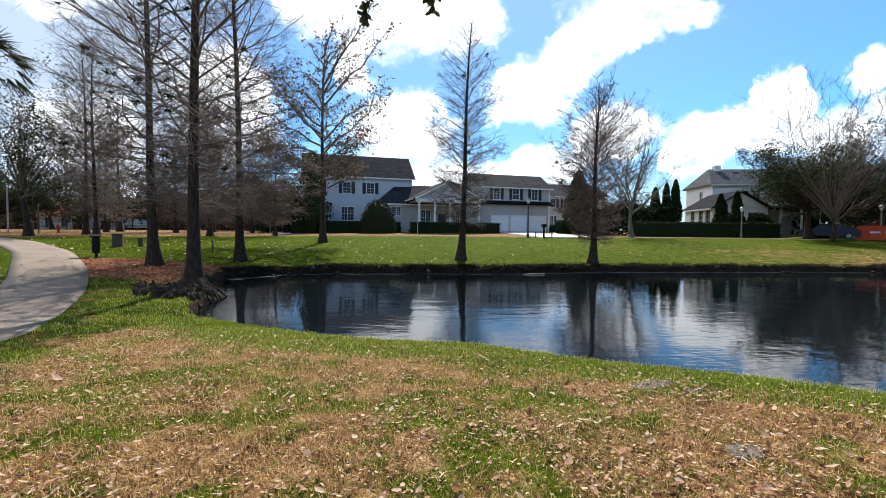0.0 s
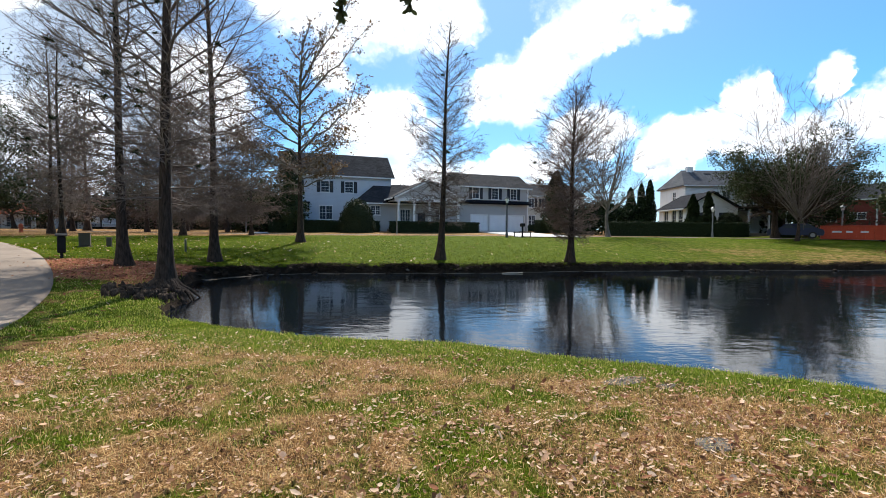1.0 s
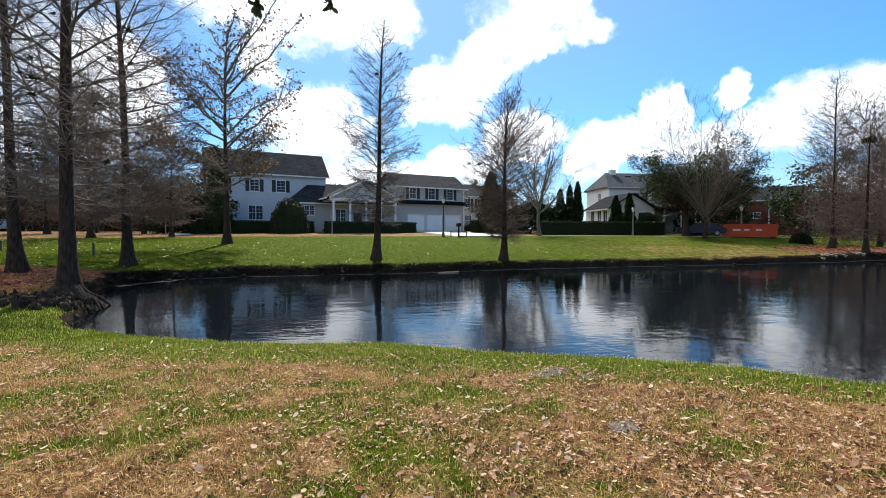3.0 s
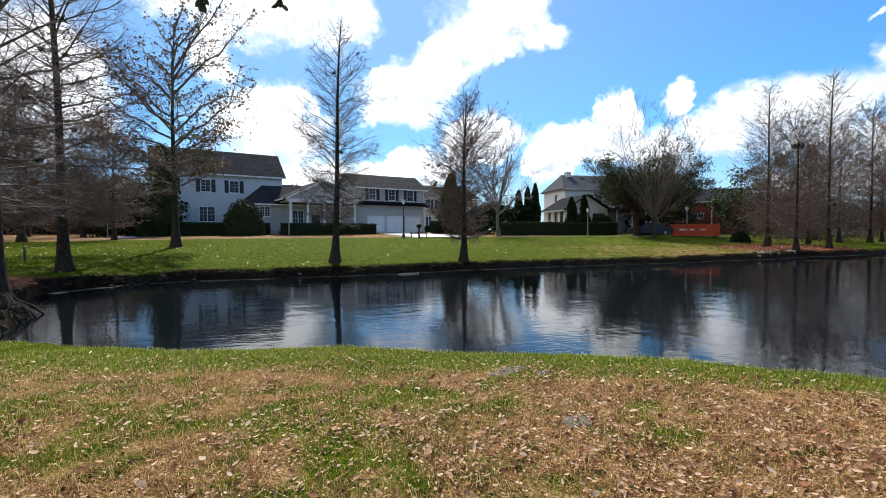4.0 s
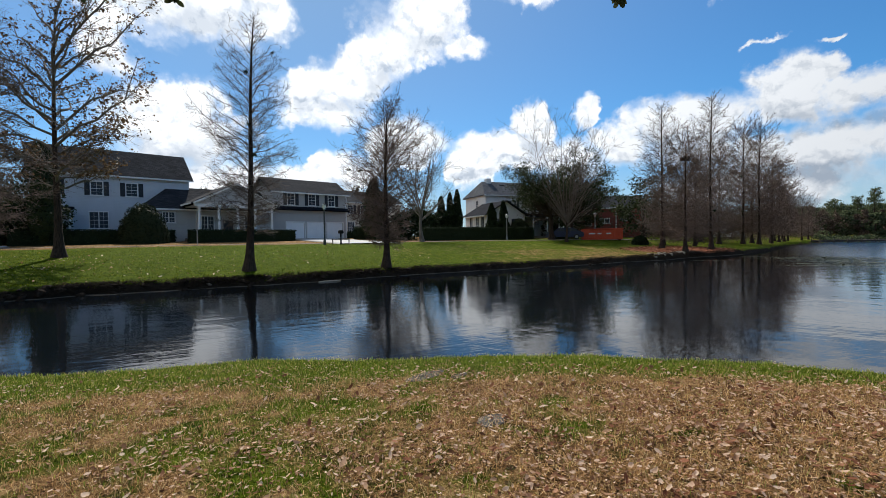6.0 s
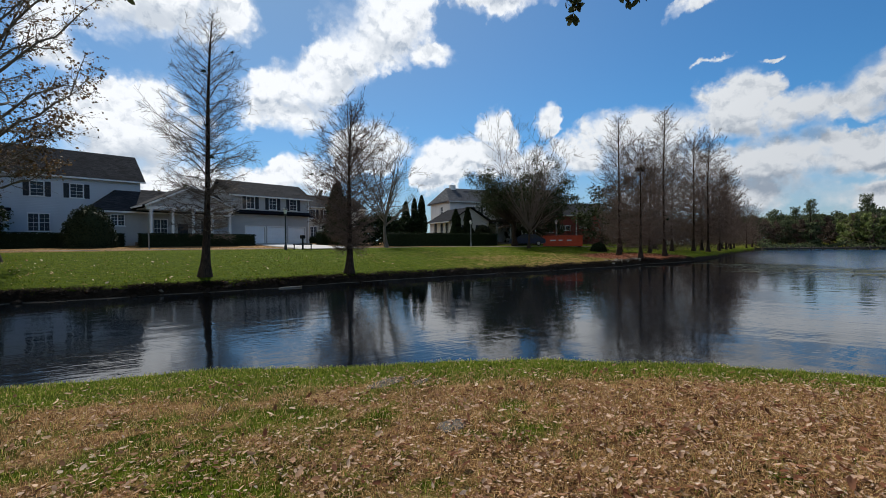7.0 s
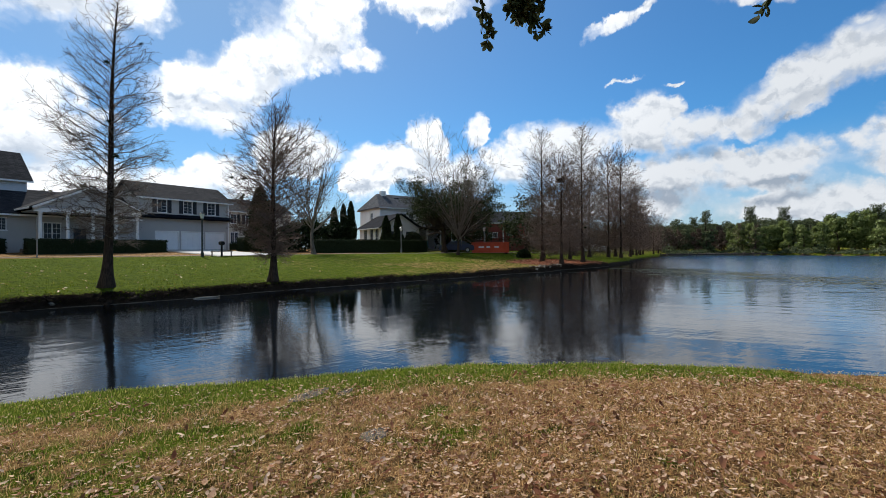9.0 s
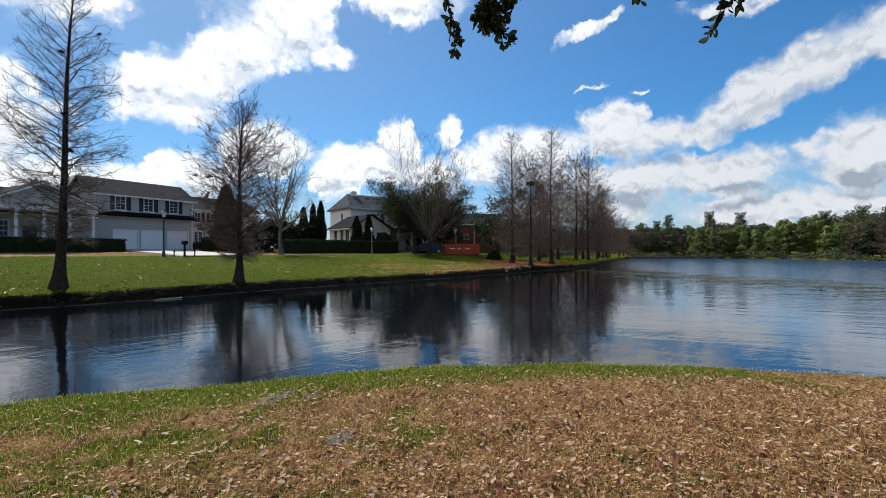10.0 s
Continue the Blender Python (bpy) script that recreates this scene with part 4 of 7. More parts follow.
# ---- trees ----
def tube(points, radii, sides=10, flutes=0.0, rng=None):
    """A tapered trunk or limb through points, as arrays; flutes swell its foot into buttresses."""
    p, n = np.asarray(points, float), len(points)
    d = np.gradient(p, axis=0)
    d /= np.linalg.norm(d, axis=1, keepdims=True)
    ref = np.array([1.0, 0.13, 0.07])
    a = np.cross(d, ref)
    a /= np.linalg.norm(a, axis=1, keepdims=True)
    b = np.cross(d, a)
    ang = np.arange(sides) * 2 * np.pi / sides
    r = np.asarray(radii, float)[:, None] * np.ones(sides)
    if flutes:
        low = np.clip(1 - (p[:, 2] - p[0, 2]) / 1.3, 0, 1)[:, None] ** 1.6
        r = r * (1 + flutes * low * (0.5 + 0.5 * np.cos(5 * ang + 1.3 * np.sin(2 * ang))[None]))
    v = p[:, None] + a[:, None] * (np.cos(ang)[None] * r)[..., None] + b[:, None] * (np.sin(ang)[None] * r)[..., None]
    k, j = np.meshgrid(np.arange(n - 1), np.arange(sides), indexing="ij")
    j2 = (j + 1) % sides
    return v.reshape(-1, 3), np.stack([k * sides + j, k * sides + j2, (k + 1) * sides + j2, (k + 1) * sides + j], -1).reshape(-1, 4)


class Sticks:
    """Collects branch segments."""

    def __init__(self):
        self.rows = []

    def bough(self, start, way, length, r0, rng, steps=4, lift=0.0, wander=0.12, tip=0.25):
        """A crooked bough; gives its points and directions."""
        p, d, pts = np.array(start, float), np.array(way, float), []
        d /= np.linalg.norm(d)
        for i in range(steps):
            d2 = d + rng.normal(size=3) * wander + np.array([0, 0, lift / steps])
            d2 /= np.linalg.norm(d2)
            q = p + d2 * length / steps
            ra, rb = r0 * (1 - (1 - tip) * i / steps), r0 * (1 - (1 - tip) * (i + 1) / steps)
            self.rows.append((*p, *q, ra, rb))
            pts.append((q.copy(), d2.copy(), rb))
            p, d = q, d2
        return pts

    def mesh(self, sides=3):
        a = np.array(self.rows)
        thick = a[:, 6] > 0.03
        out = []
        if thick.any():
            out.append(prisms(a[thick, :3], a[thick, 3:6], a[thick, 6], a[thick, 7], 6))
        if (~thick).any():
            out.append(prisms(a[~thick, :3], a[~thick, 3:6], a[~thick, 6], a[~thick, 7], sides))
        return joined(*out)


def aside(d, angle, spin, rng=None):
    """A direction at an angle from d, turned about it."""
    d = d / np.linalg.norm(d)
    a = np.cross(d, [0.3, 0.2, 0.93])
    a /= np.linalg.norm(a)
    b = np.cross(d, a)
    return d * math.cos(angle) + (a * math.cos(spin) + b * math.sin(spin)) * math.sin(angle)


CONE = ((0, 0.62), (0.1, 0.92), (0.22, 1.0), (0.45, 0.78), (0.7, 0.5), (0.9, 0.25), (1, 0.07))
ROUND = ((0, 0.6), (0.15, 0.9), (0.35, 1.0), (0.6, 0.9), (0.8, 0.68), (0.93, 0.42), (1, 0.12))
COLUMN = ((0, 0.62), (0.15, 0.9), (0.35, 1.0), (0.55, 0.84), (0.75, 0.62), (0.92, 0.34), (1, 0.08))
OVAL = ((0, 0.5), (0.15, 0.85), (0.34, 1.0), (0.55, 0.88), (0.7, 0.7), (0.85, 0.42), (1, 0.06))
LEVEL = ((0, -8), (0.1, 5), (0.22, 22), (0.4, 38), (0.7, 48), (1, 65))
ASCENDING = ((0, 4), (0.15, 18), (0.35, 32), (0.6, 42), (0.85, 54), (1, 68))


def cypress_meshes(seed, height, radius, reach, first, boughs, twigs, sprigs=4, lean=(0.0, 0.0), thin=0.006, mat=None, profile=CONE, rise=LEVEL, wander=0.09, stout=1.0, low_bias=1.25, arch=0.8, lush=0.75, upper=0.55):
    """A leafless tree with one leader: boughs that arch outward within a profile, sprays of twigs along them, sprigs along the twigs."""
    rng = np.random.default_rng(seed)
    n = 26
    t = np.linspace(0, 1, n) ** 1.25
    sway = 0.03 * height ** 0.5
    pts = np.stack([lean[0] * t + sway * np.sin(5 * t + seed) * t, lean[1] * t + sway * np.sin(4 * t + 2 * seed) * t, height * t], 1)
    rad = radius * (1 - t) ** 0.8 + 0.012 + 0.4 * radius * np.exp(-t * height / 2.4) + (0.05 + 0.5 * radius) * np.exp(-t * height / 0.45)
    pts[0, 2] = -0.25
    trunk = mesh_of("trunk", *tube(pts, rad, 14, 0.45), BARK, True)
    st = Sticks()
    fs, rs = zip(*profile)
    ks, es = zip(*rise)
    for i in range(boughs):
        f = ((i + rng.uniform(0, 0.8)) / boughs) ** low_bias
        h = first + (height * 0.985 - first) * f
        base = np.array([np.interp(h, pts[:, 2], pts[:, 0]), np.interp(h, pts[:, 2], pts[:, 1]), h])
        az = i * 2.399 + rng.uniform(-0.5, 0.5)
        e0 = radians(float(np.interp(f, ks, es)) + rng.normal() * 6)
        e1 = e0 * arch + radians(rng.normal() * 7 + 4)
        length = reach * float(np.interp(f, fs, rs)) * rng.uniform(0.62, 1.12) / max(0.5, math.cos((e0 + e1) / 2))
        r0 = min(0.045, 0.008 + 0.0085 * length) * stout
        p, bend, spine = base, rng.normal() * 0.06, []
        for k in range(7):
            e = e0 + (e1 - e0) * min(1, k / 4) + (0.22 if k > 4 else 0)
            az += bend + rng.normal() * wander
            d = np.array([math.cos(az) * math.cos(e), math.sin(az) * math.cos(e), math.sin(e + rng.normal() * wander)])
            q = p + d * length / 7
            st.rows.append((*p, *q, r0 * (1 - 0.8 * k / 7), r0 * (1 - 0.8 * (k + 1) / 7)))
            spine.append((q, d, r0 * (1 - 0.8 * (k + 1) / 7)))
            p = q
        count = max(4, int(twigs * length * (upper + lush * (1 - f) ** 2.5)))
        for k2 in range(count):
            at = 0.12 + 0.88 * (k2 + rng.uniform(0, 1)) / count
            p, d, r = spine[min(6, int(at * 7))]
            p = p - d * rng.uniform(0, length / 7)
            side = (1 if k2 % 2 else -1) * rng.uniform(0.6, 1.15)
            flat = np.array([d[0] * math.cos(side) - d[1] * math.sin(side), d[0] * math.sin(side) + d[1] * math.cos(side), d[2] * 0.55 + rng.normal() * 0.36])
            tl = (0.34 * length * (1 - 0.72 * at) + 0.22) * rng.uniform(0.55, 1.3)
            sub = st.bough(p, flat, tl, max(thin * 1.15, r * 0.5), rng, 3, 0.12, 0.13, 0.45)
            for k3 in range(max(2, int(sprigs * (0.4 + tl) * (0.6 + 0.6 * (1 - f) ** 3)))):
                q, d2, _ = sub[rng.integers(0, 3)]
                st.bough(q - d2 * rng.uniform(0, tl / 3), aside(d2, rng.uniform(0.45, 0.95), rng.uniform(0, 6.28)), tl * rng.uniform(0.2, 0.45) + 0.08, thin * 0.85, rng, 1, 0, 0.1, 0.6)
    return trunk, mesh_of("branches", *st.mesh(), mat or TWIG), st, pts


def moss_balls(st, rng, count, low, high, size, mat):
    """Dark tufts that sit on boughs."""
    rows = [r for r in st.rows if low < r[2] < high and r[6] > 0.008]
    pieces = []
    for i in rng.choice(len(rows), count):
        c = np.array(rows[i][3:6])
        m = 26
        d = rng.normal(size=(m, 3)) * (1, 1, 0.55)
        d /= np.linalg.norm(d, axis=1, keepdims=True)
        s = size * rng.uniform(0.5, 1.3)
        pieces.append(prisms(np.tile(c, (m, 1)), c + d * s * rng.uniform(0.5, 1.0, (m, 1)), np.full(m, s * 0.16), np.full(m, s * 0.04), 3))
    return mesh_of("moss_tufts", *joined(*pieces), mat)


def cypress(x, y, seed, height, radius, reach, first, boughs, twigs, label, group, sprigs=4, lean=(0, 0), tufts=0, turn=0.0, **more):
    trunk, crown, st, pts = cypress_meshes(seed, height, radius, reach, first, boughs, twigs, sprigs, lean, **more)
    tree = thing("cypress_tree", (x, y, stand(x, y)), turn, label, "tree", group)
    part("trunk", trunk, BARK, tree, "dark fluted trunk")
    tagged(part("crown", crown, TWIG, tree, "fine leafless branches"), kind="stuff")
    if tufts:
        tagged(part("moss", moss_balls(st, np.random.default_rng(seed + 5), tufts, height * 0.2, height * 0.95, 0.14, DARK_LEAF), DARK_LEAF, tree, "dark clumps of air plants"), kind="stuff")
    return tree


BANK = "bare cypresses by the pond"
cypress(-7.05, 12.45, 11, 17.0, 0.135, 3.7, 2.3, 92, 4.2, "tall bare cypress with flared foot on the pond's edge", BANK, 6, (0.3, 0.1), 30, thin=0.0038, mat=TWIG, lush=2.0, upper=0.3, stout=0.85, low_bias=1.25, rise=((0, -8), (0.08, 6), (0.18, 26), (0.35, 42), (0.7, 50), (1, 65)))
cypress(-10.95, 16.7, 12, 17.0, 0.135, 4.3, 3.2, 76, 4.0, "tall bare cypress with clumps of air plants on its boughs", BANK, 6, (-0.35, 0), 70, thin=0.0040, lush=1.9, upper=0.28, low_bias=1.35, stout=0.9)
cypress(-9.1, 19.75, 13, 17.0, 0.135, 4.2, 2.3, 92, 5.0, "bare cypress with drooping lower boughs above the bank", BANK, 6, (-0.15, 0), 14, thin=0.0046, mat=TWIG_RUST, stout=0.85, rise=((0, -16), (0.1, -2), (0.25, 26), (0.5, 44), (1, 62)), lush=3.6, upper=0.25, low_bias=1.5)
cypress(0.87, 22.0, 14, 11.6, 0.125, 2.35, 1.9, 108, 8.0, "slender bare cypress on the far bank", BANK, 8, (0.42, 0), 8, thin=0.0066, profile=OVAL, rise=ASCENDING, wander=0.17, arch=0.6, stout=0.95, lush=0.6)
cypress(7.35, 21.75, 15, 8.4, 0.115, 2.45, 1.15, 120, 8.5, "small dense bare cypress on the far bank", BANK, 7, (0.12, 0), 8, thin=0.0078, mat=TWIG_RUST, profile=OVAL, rise=((0, 6), (0.15, 24), (0.4, 40), (1, 66)), wander=0.17, stout=0.9, arch=0.65)


def crown_tree(name, seed, height, radius, fork, spread, limbs, leaves, leaf, leaf_mat, twig_mat, bark_mat, rise=0.7, sub=6, sprigs=4, thin=0.012, clump=0.5, drape=0.0, low=0.0, crook=0.16):
    """A broad tree: trunk, forking limbs, twigs and, if it is in leaf, many single leaves about the twigs. Gives its meshes."""
    rng = np.random.default_rng(seed)
    t = np.linspace(0, 1, 9)
    pts = np.stack([0.15 * np.sin(3 * t + seed), 0.12 * np.sin(2.4 * t + 2 * seed), fork * t], 1)
    pts[0, 2] = -0.25
    trunk = mesh_of("trunk", *tube(pts, radius * (1 - 0.35 * t) + radius * 0.6 * np.exp(-t * fork / 0.4), 12, 0.25), bark_mat, True)
    st, ends = Sticks(), []
    for i in range(limbs):
        az = i * 2.399 + rng.uniform(-0.4, 0.4)
        f = (i + 0.5) / limbs
        up = rise * (0.35 + 1.3 * f) + rng.normal() * 0.08
        way = np.array([math.cos(az), math.sin(az), up])
        top = height - fork
        length = min(spread / max(0.3, math.cos(math.atan(up))), top / max(0.25, math.sin(math.atan(up)))) * rng.uniform(0.8, 1.05)
        base = pts[-1] - np.array([0, 0, fork * 0.35 * rng.uniform(0, 1) * (1 - f)])
        spine = st.bough(base, way, length, radius * 0.5 * (1 - 0.3 * f), rng, 7, 0.25, crook, 0.12)
        for k2 in range(sub):
            j = min(6, 1 + int(6 * (k2 + rng.uniform(0, 1)) / sub))
            p, d, r = spine[j]
            tw = aside(d, rng.uniform(0.5, 1.0), rng.uniform(0, 6.28))
            tw[2] += 0.15 - drape
            tl = length * rng.uniform(0.22, 0.42) * (1.15 - 0.5 * j / 7)
            mid = st.bough(p - d * rng.uniform(0, length / 7), tw, tl, max(thin * 1.5, r * 0.6), rng, 4, 0.15, 1.25 * crook, 0.3)
            for s in range(sprigs):
                q, d2, r2 = mid[rng.integers(0, 4)]
                tip = st.bough(q, aside(d2, rng.uniform(0.4, 0.9), rng.uniform(0, 6.28)), tl * rng.uniform(0.3, 0.55), max(thin, r2 * 0.6), rng, 2, 0.1, 0.2, 0.4)
                for s2 in range(3):
                    e, d3, _ = tip[rng.integers(0, 2)]
                    last = st.bough(e, aside(d3, rng.uniform(0.3, 0.9), rng.uniform(0, 6.28)), tl * rng.uniform(0.14, 0.3), thin * 0.8, rng, 1, 0, 0.1, 0.6)
                    ends.append(last[0][0])
    crown = mesh_of("branches", *st.mesh(), twig_mat)
    foliage = None
    if leaves:
        ends = np.array(ends)
        ends = ends[ends[:, 2] > low]
        c = ends[rng.integers(0, len(ends), leaves)] + rng.normal(size=(leaves, 3)) * clump * (1, 1, 0.7)
        foliage = mesh_of("leaves", *leaf_quads(c, leaf, rng, 0.2, 0.08), leaf_mat)
    return trunk, crown, foliage


def plant_tree(name, meshes, x, y, turn, label, group="", leaf_label=""):
    tree = thing(name, (x, y, stand(x, y)), turn, label, "tree", group)
    part("trunk", meshes[0], BARK, tree)
    tagged(part("crown", meshes[1], TWIG, tree), kind="stuff")
    if meshes[2]:
        tagged(part("leaves", meshes[2], OAK_LEAF, tree, leaf_label), kind="stuff")
    return tree


def again(tree, x, y, turn, scale=1.0, label="", tall=1.0):
    """A copy of a tree on the land at another place."""
    ob = copy_thing(tree, pose(x, y, stand(x, y), 0, 0, turn) @ Matrix.Diagonal((scale, scale, scale * tall, 1)))
    return tagged(ob, label)


# sycamore with withered leaves, and bare street trees
syc = cypress_meshes(21, 13.4, 0.15, 5.6, 3.7, 34, 4.6, 6, (0.1, 0), thin=0.0075, mat=TWIG_PALE, profile=((0, 0.55), (0.2, 0.95), (0.4, 1.0), (0.65, 0.78), (0.85, 0.48), (1, 0.12)), rise=((0, 22), (0.3, 36), (0.7, 52), (1, 75)), wander=0.3, stout=1.7, arch=0.6)
rng = np.random.default_rng(6)
tips = np.array([r[3:6] for r in syc[2].rows if r[6] < 0.012 and r[5] > 4.2])
hung = tips[rng.choice(len(tips), 6500)] + rng.normal(size=(6500, 3)) * 0.06
plant_tree("sycamore_tree", (syc[0], syc[1], mesh_of("leaves", *leaf_quads(hung, 0.14, rng, 0.1, 0.12, 0.8), BROWN_LEAF)), -8.25, 30.2, 0,
           "sycamore with sparse withered brown leaves on the lawn", leaf_label="sparse brown leaves")
plant_tree("street_tree", crown_tree("street", 22, 11.0, 0.19, 3.0, 3.7, 16, 0, 0.1, BROWN_LEAF, TWIG_PALE, PALE_BARK, 1.7, 7, 4, 0.013, crook=0.12), 18.0, 42.4, 30,
           "bare pale vase-shaped tree beside the driveway")
plant_tree("street_tree", crown_tree("street", 23, 12.4, 0.14, 2.2, 4.2, 24, 0, 0.1, BROWN_LEAF, TWIG, BARK, 1.9, 7, 4, 0.014, crook=0.1), 33.2, 37.9, 80,
           "tall bare many-stemmed tree standing before the oak")
OAKS = "live oaks"
oak = plant_tree("oak_tree", crown_tree("oak", 24, 9.6, 0.30, 3.2, 5.8, 22, 26000, 0.17, OAK_LEAF, BARK, BARK, 0.62, 6, 4, 0.014, 0.32, -0.08, 4.3), 35.3, 42.9, 200,
                 "broad live oak with small dark leaves beside the hedge", OAKS, "dense small dark green leaves")
again(oak, 41.2, 46.0, 130, 0.92, "broad live oak with dark leaves behind the skip")
far_oak = plant_tree("oak_tree", crown_tree("far", 27, 9.6, 0.28, 2.4, 5.0, 13, 3600, 0.42, OAK_LEAF, TWIG, BARK, 0.7, 3, 2, 0.02, 0.45, 0.1), 53.5, 45.0, 200,
                     "live oak with dark leaves behind the cypresses", OAKS, "dense dark green leaves")
again(far_oak, 46.4, 49.6, 150, 0.62, "small live oak behind the skip")
again(far_oak, 47.0, 56.0, 70, 1.1, "tall live oak behind the red house", 1.1)

# one lighter bare tree for the distance
far_bare = plant_tree("cypress_tree", (*cypress_meshes(34, 9.0, 0.11, 3.3, 1.2, 46, 2.2, 2, thin=0.034, mat=TWIG_RUST, profile=COLUMN, rise=LEVEL, wander=0.14, stout=0.9)[:2], None), 78.0, 41.0, 260,
                      "small rusty bare cypress at the point")

# cypresses on the spit to the east
SPIT = "bare cypresses on the eastern bank"
spit_a = cypress(35.5, 27.8, 31, 13.0, 0.105, 3.0, 1.6, 150, 4.2, "tall slender bare cypress on the eastern bank", SPIT, 4, (0.1, 0), 4, thin=0.0105, profile=OVAL, rise=ASCENDING, stout=0.7, arch=0.6, lush=1.0, wander=0.17)
spit_b = cypress(34.0, 24.4, 32, 8.9, 0.1, 3.3, 1.0, 120, 3.4, "low dense rusty bare cypress with an old nest", SPIT, 2, (0, 0), 2, mat=TWIG_RUST, thin=0.015, lush=0.9, stout=0.5, wander=0.14, profile=ROUND, rise=((0, 0), (0.2, 22), (0.5, 40), (1, 60)))
spit_c = cypress(57.0, 33.4, 33, 14.2, 0.12, 3.7, 1.4, 150, 3.6, "bare cypress with a rounded crown beside its twin", SPIT, 4, (0.1, 0), 4, mat=TWIG_RUST, thin=0.0145, stout=0.6, arch=0.65, lush=1.0, wander=0.18, profile=((0, 0.6), (0.2, 0.9), (0.4, 1.0), (0.65, 0.9), (0.82, 0.72), (0.94, 0.46), (1, 0.12)), rise=ASCENDING)


def nest(x, y, z, radius, seed):
    """An old nest: a flattened heap of dark sticks."""
    r = np.random.default_rng(seed)
    a, q = r.uniform(0, 6.283, 190), radius * np.sqrt(r.uniform(0, 1, 190))
    c = np.stack([q * np.cos(a), q * np.sin(a), r.uniform(-0.5, 0.5, 190) * radius * (1 - 0.5 * (q / radius) ** 2)], 1)
    d = np.stack([-np.sin(a), np.cos(a), r.normal(size=190) * 0.25], 1) * r.uniform(0.12, 0.3, 190)[:, None] + r.normal(size=(190, 3)) * 0.05
    ob = thing("bird_nest", (x, y, z), 0, "old dark stick nest high in a bare cypress", "nest")
    tagged(part("sticks", mesh_of("sticks", *prisms(c - d, c + d, np.full(190, 0.022), np.full(190, 0.012), 4), BARK), BARK, ob), kind="stuff")


nest(34.0, 24.4, stand(34.0, 24.4) + 7.7, 0.3, 88)
again(spit_a, 39.6, 25.9, 140, 1.06, "tall bare cypress close to the water")
again(spit_c, 58.9, 32.6, 250, 1.0, "bare cypress with a rounded crown beside its twin")
again(spit_b, 42.5, 29.5, 100, 0.9, "low dense rusty bare cypress on the bank")
again(spit_b, 51.0, 32.5, 10, 1.1, "low dense rusty bare cypress on the bank")
again(spit_c, 66.5, 35.2, 300, 0.8, "rusty bare cypress near the point")
again(spit_b, 70.0, 37.2, 40, 1.0, "rusty bare cypress near the point")
again(spit_c, 75.5, 39.0, 120, 0.85, "rusty bare cypress near the point")
again(spit_b, 80.0, 40.6, 220, 0.95, "rusty bare cypress near the point")
again(spit_b, 85.0, 42.6, 310, 0.85, "rusty bare cypress near the point")
for x, y, s in ((40.5, 31.5, 0.8), (46.5, 32.2, 0.9), (53.5, 36.5, 1.1), (62.0, 35.2, 1.1)):
    again(spit_b, x, y, x * 53 % 360, s, "low dense rusty bare cypress on the eastern bank")
again(spit_b, 93.0, 44.4, 75, 0.8, "small rusty bare cypress at the point")
again(spit_b, 98.5, 46.0, 165, 0.75, "small rusty bare cypress at the point")
again(far_bare, 87.0, 44.5, 30, 0.9, "small rusty bare cypress at the point")

# trees round the footpath and the street to the west
WEST = "trees along the western street"
again(spit_a, -27.3, 33.8, 20, 1.1, "bare cypress beside the footpath").name = "cypress_tree"
again(spit_a, -24.3, 31.0, 190, 1.05, "bare cypress beside the footpath")
for x, y, s in ((-19.0, 36.0, 1.1), (-15.0, 39.5, 0.9), (-26.0, 43.0, 1.1), (-32.0, 42.0, 1.0), (-20.5, 47.5, 1.0), (-27.0, 52.0, 1.2)):
    again(spit_b, x, y, x * 61 % 360, s, "rusty bare cypress on the western lawn")
again(far_bare, -34.8, 47.6, 100, 1.4, "bare cypress on the western lawn")
leafy = plant_tree("oak_tree", crown_tree("ivy", 26, 11.0, 0.2, 3.2, 2.8, 16, 6500, 0.14, OAK_LEAF, TWIG, BARK, 1.5, 6, 4, 0.012, 0.34), -26.9, 28.4, 0,
                   "slim tree with green leaves about its upper trunk", WEST, "loose green leaves")
again(oak, -35.0, 34.5, 40, 0.5, "small live oak beside the footpath's end")
rng = np.random.default_rng(77)
for n in range(17):
    a = radians(-50 + 41 * n / 16 + rng.uniform(-1, 1))
    d = rng.uniform(76, 98)
    src, s = ((far_oak, rng.uniform(0.75, 1.0)), (far_bare, rng.uniform(1.2, 1.6)), (far_oak, rng.uniform(0.6, 0.85)))[n % 3]
    again(src, d * math.sin(a), d * math.cos(a), rng.uniform(0, 360), s, "dark street tree beyond the western lawn")
for x, y, s in ((-18.5, 51.5, 0.55), (-16.5, 55.5, 0.5), (-21.0, 60.0, 0.8), (-27.0, 66.0, 0.9), (-3.0, 82.0, 0.95), (6.0, 84.0, 0.9), (28.0, 66.0, 0.6), (24.0, 84.0, 1.0), (48.0, 72.0, 1.1), (62.0, 62.0, 1.0), (70.0, 55.0, 0.8), (80.0, 60.0, 0.75), (60.0, 44.5, 0.6), (66.0, 47.0, 0.65), (78.0, 52.0, 0.7), (92.0, 56.0, 0.65)):
    again(far_oak, x, y, x * 37 % 360, s, "dark leafy tree behind the houses")


def leafy_solid(points, leaf, mat, rng):
    """The leaf skin of a clipped shrub."""
    return mesh_of("foliage", *leaf_quads(points, leaf, rng, 0.1, 0.1, 0.7), mat)


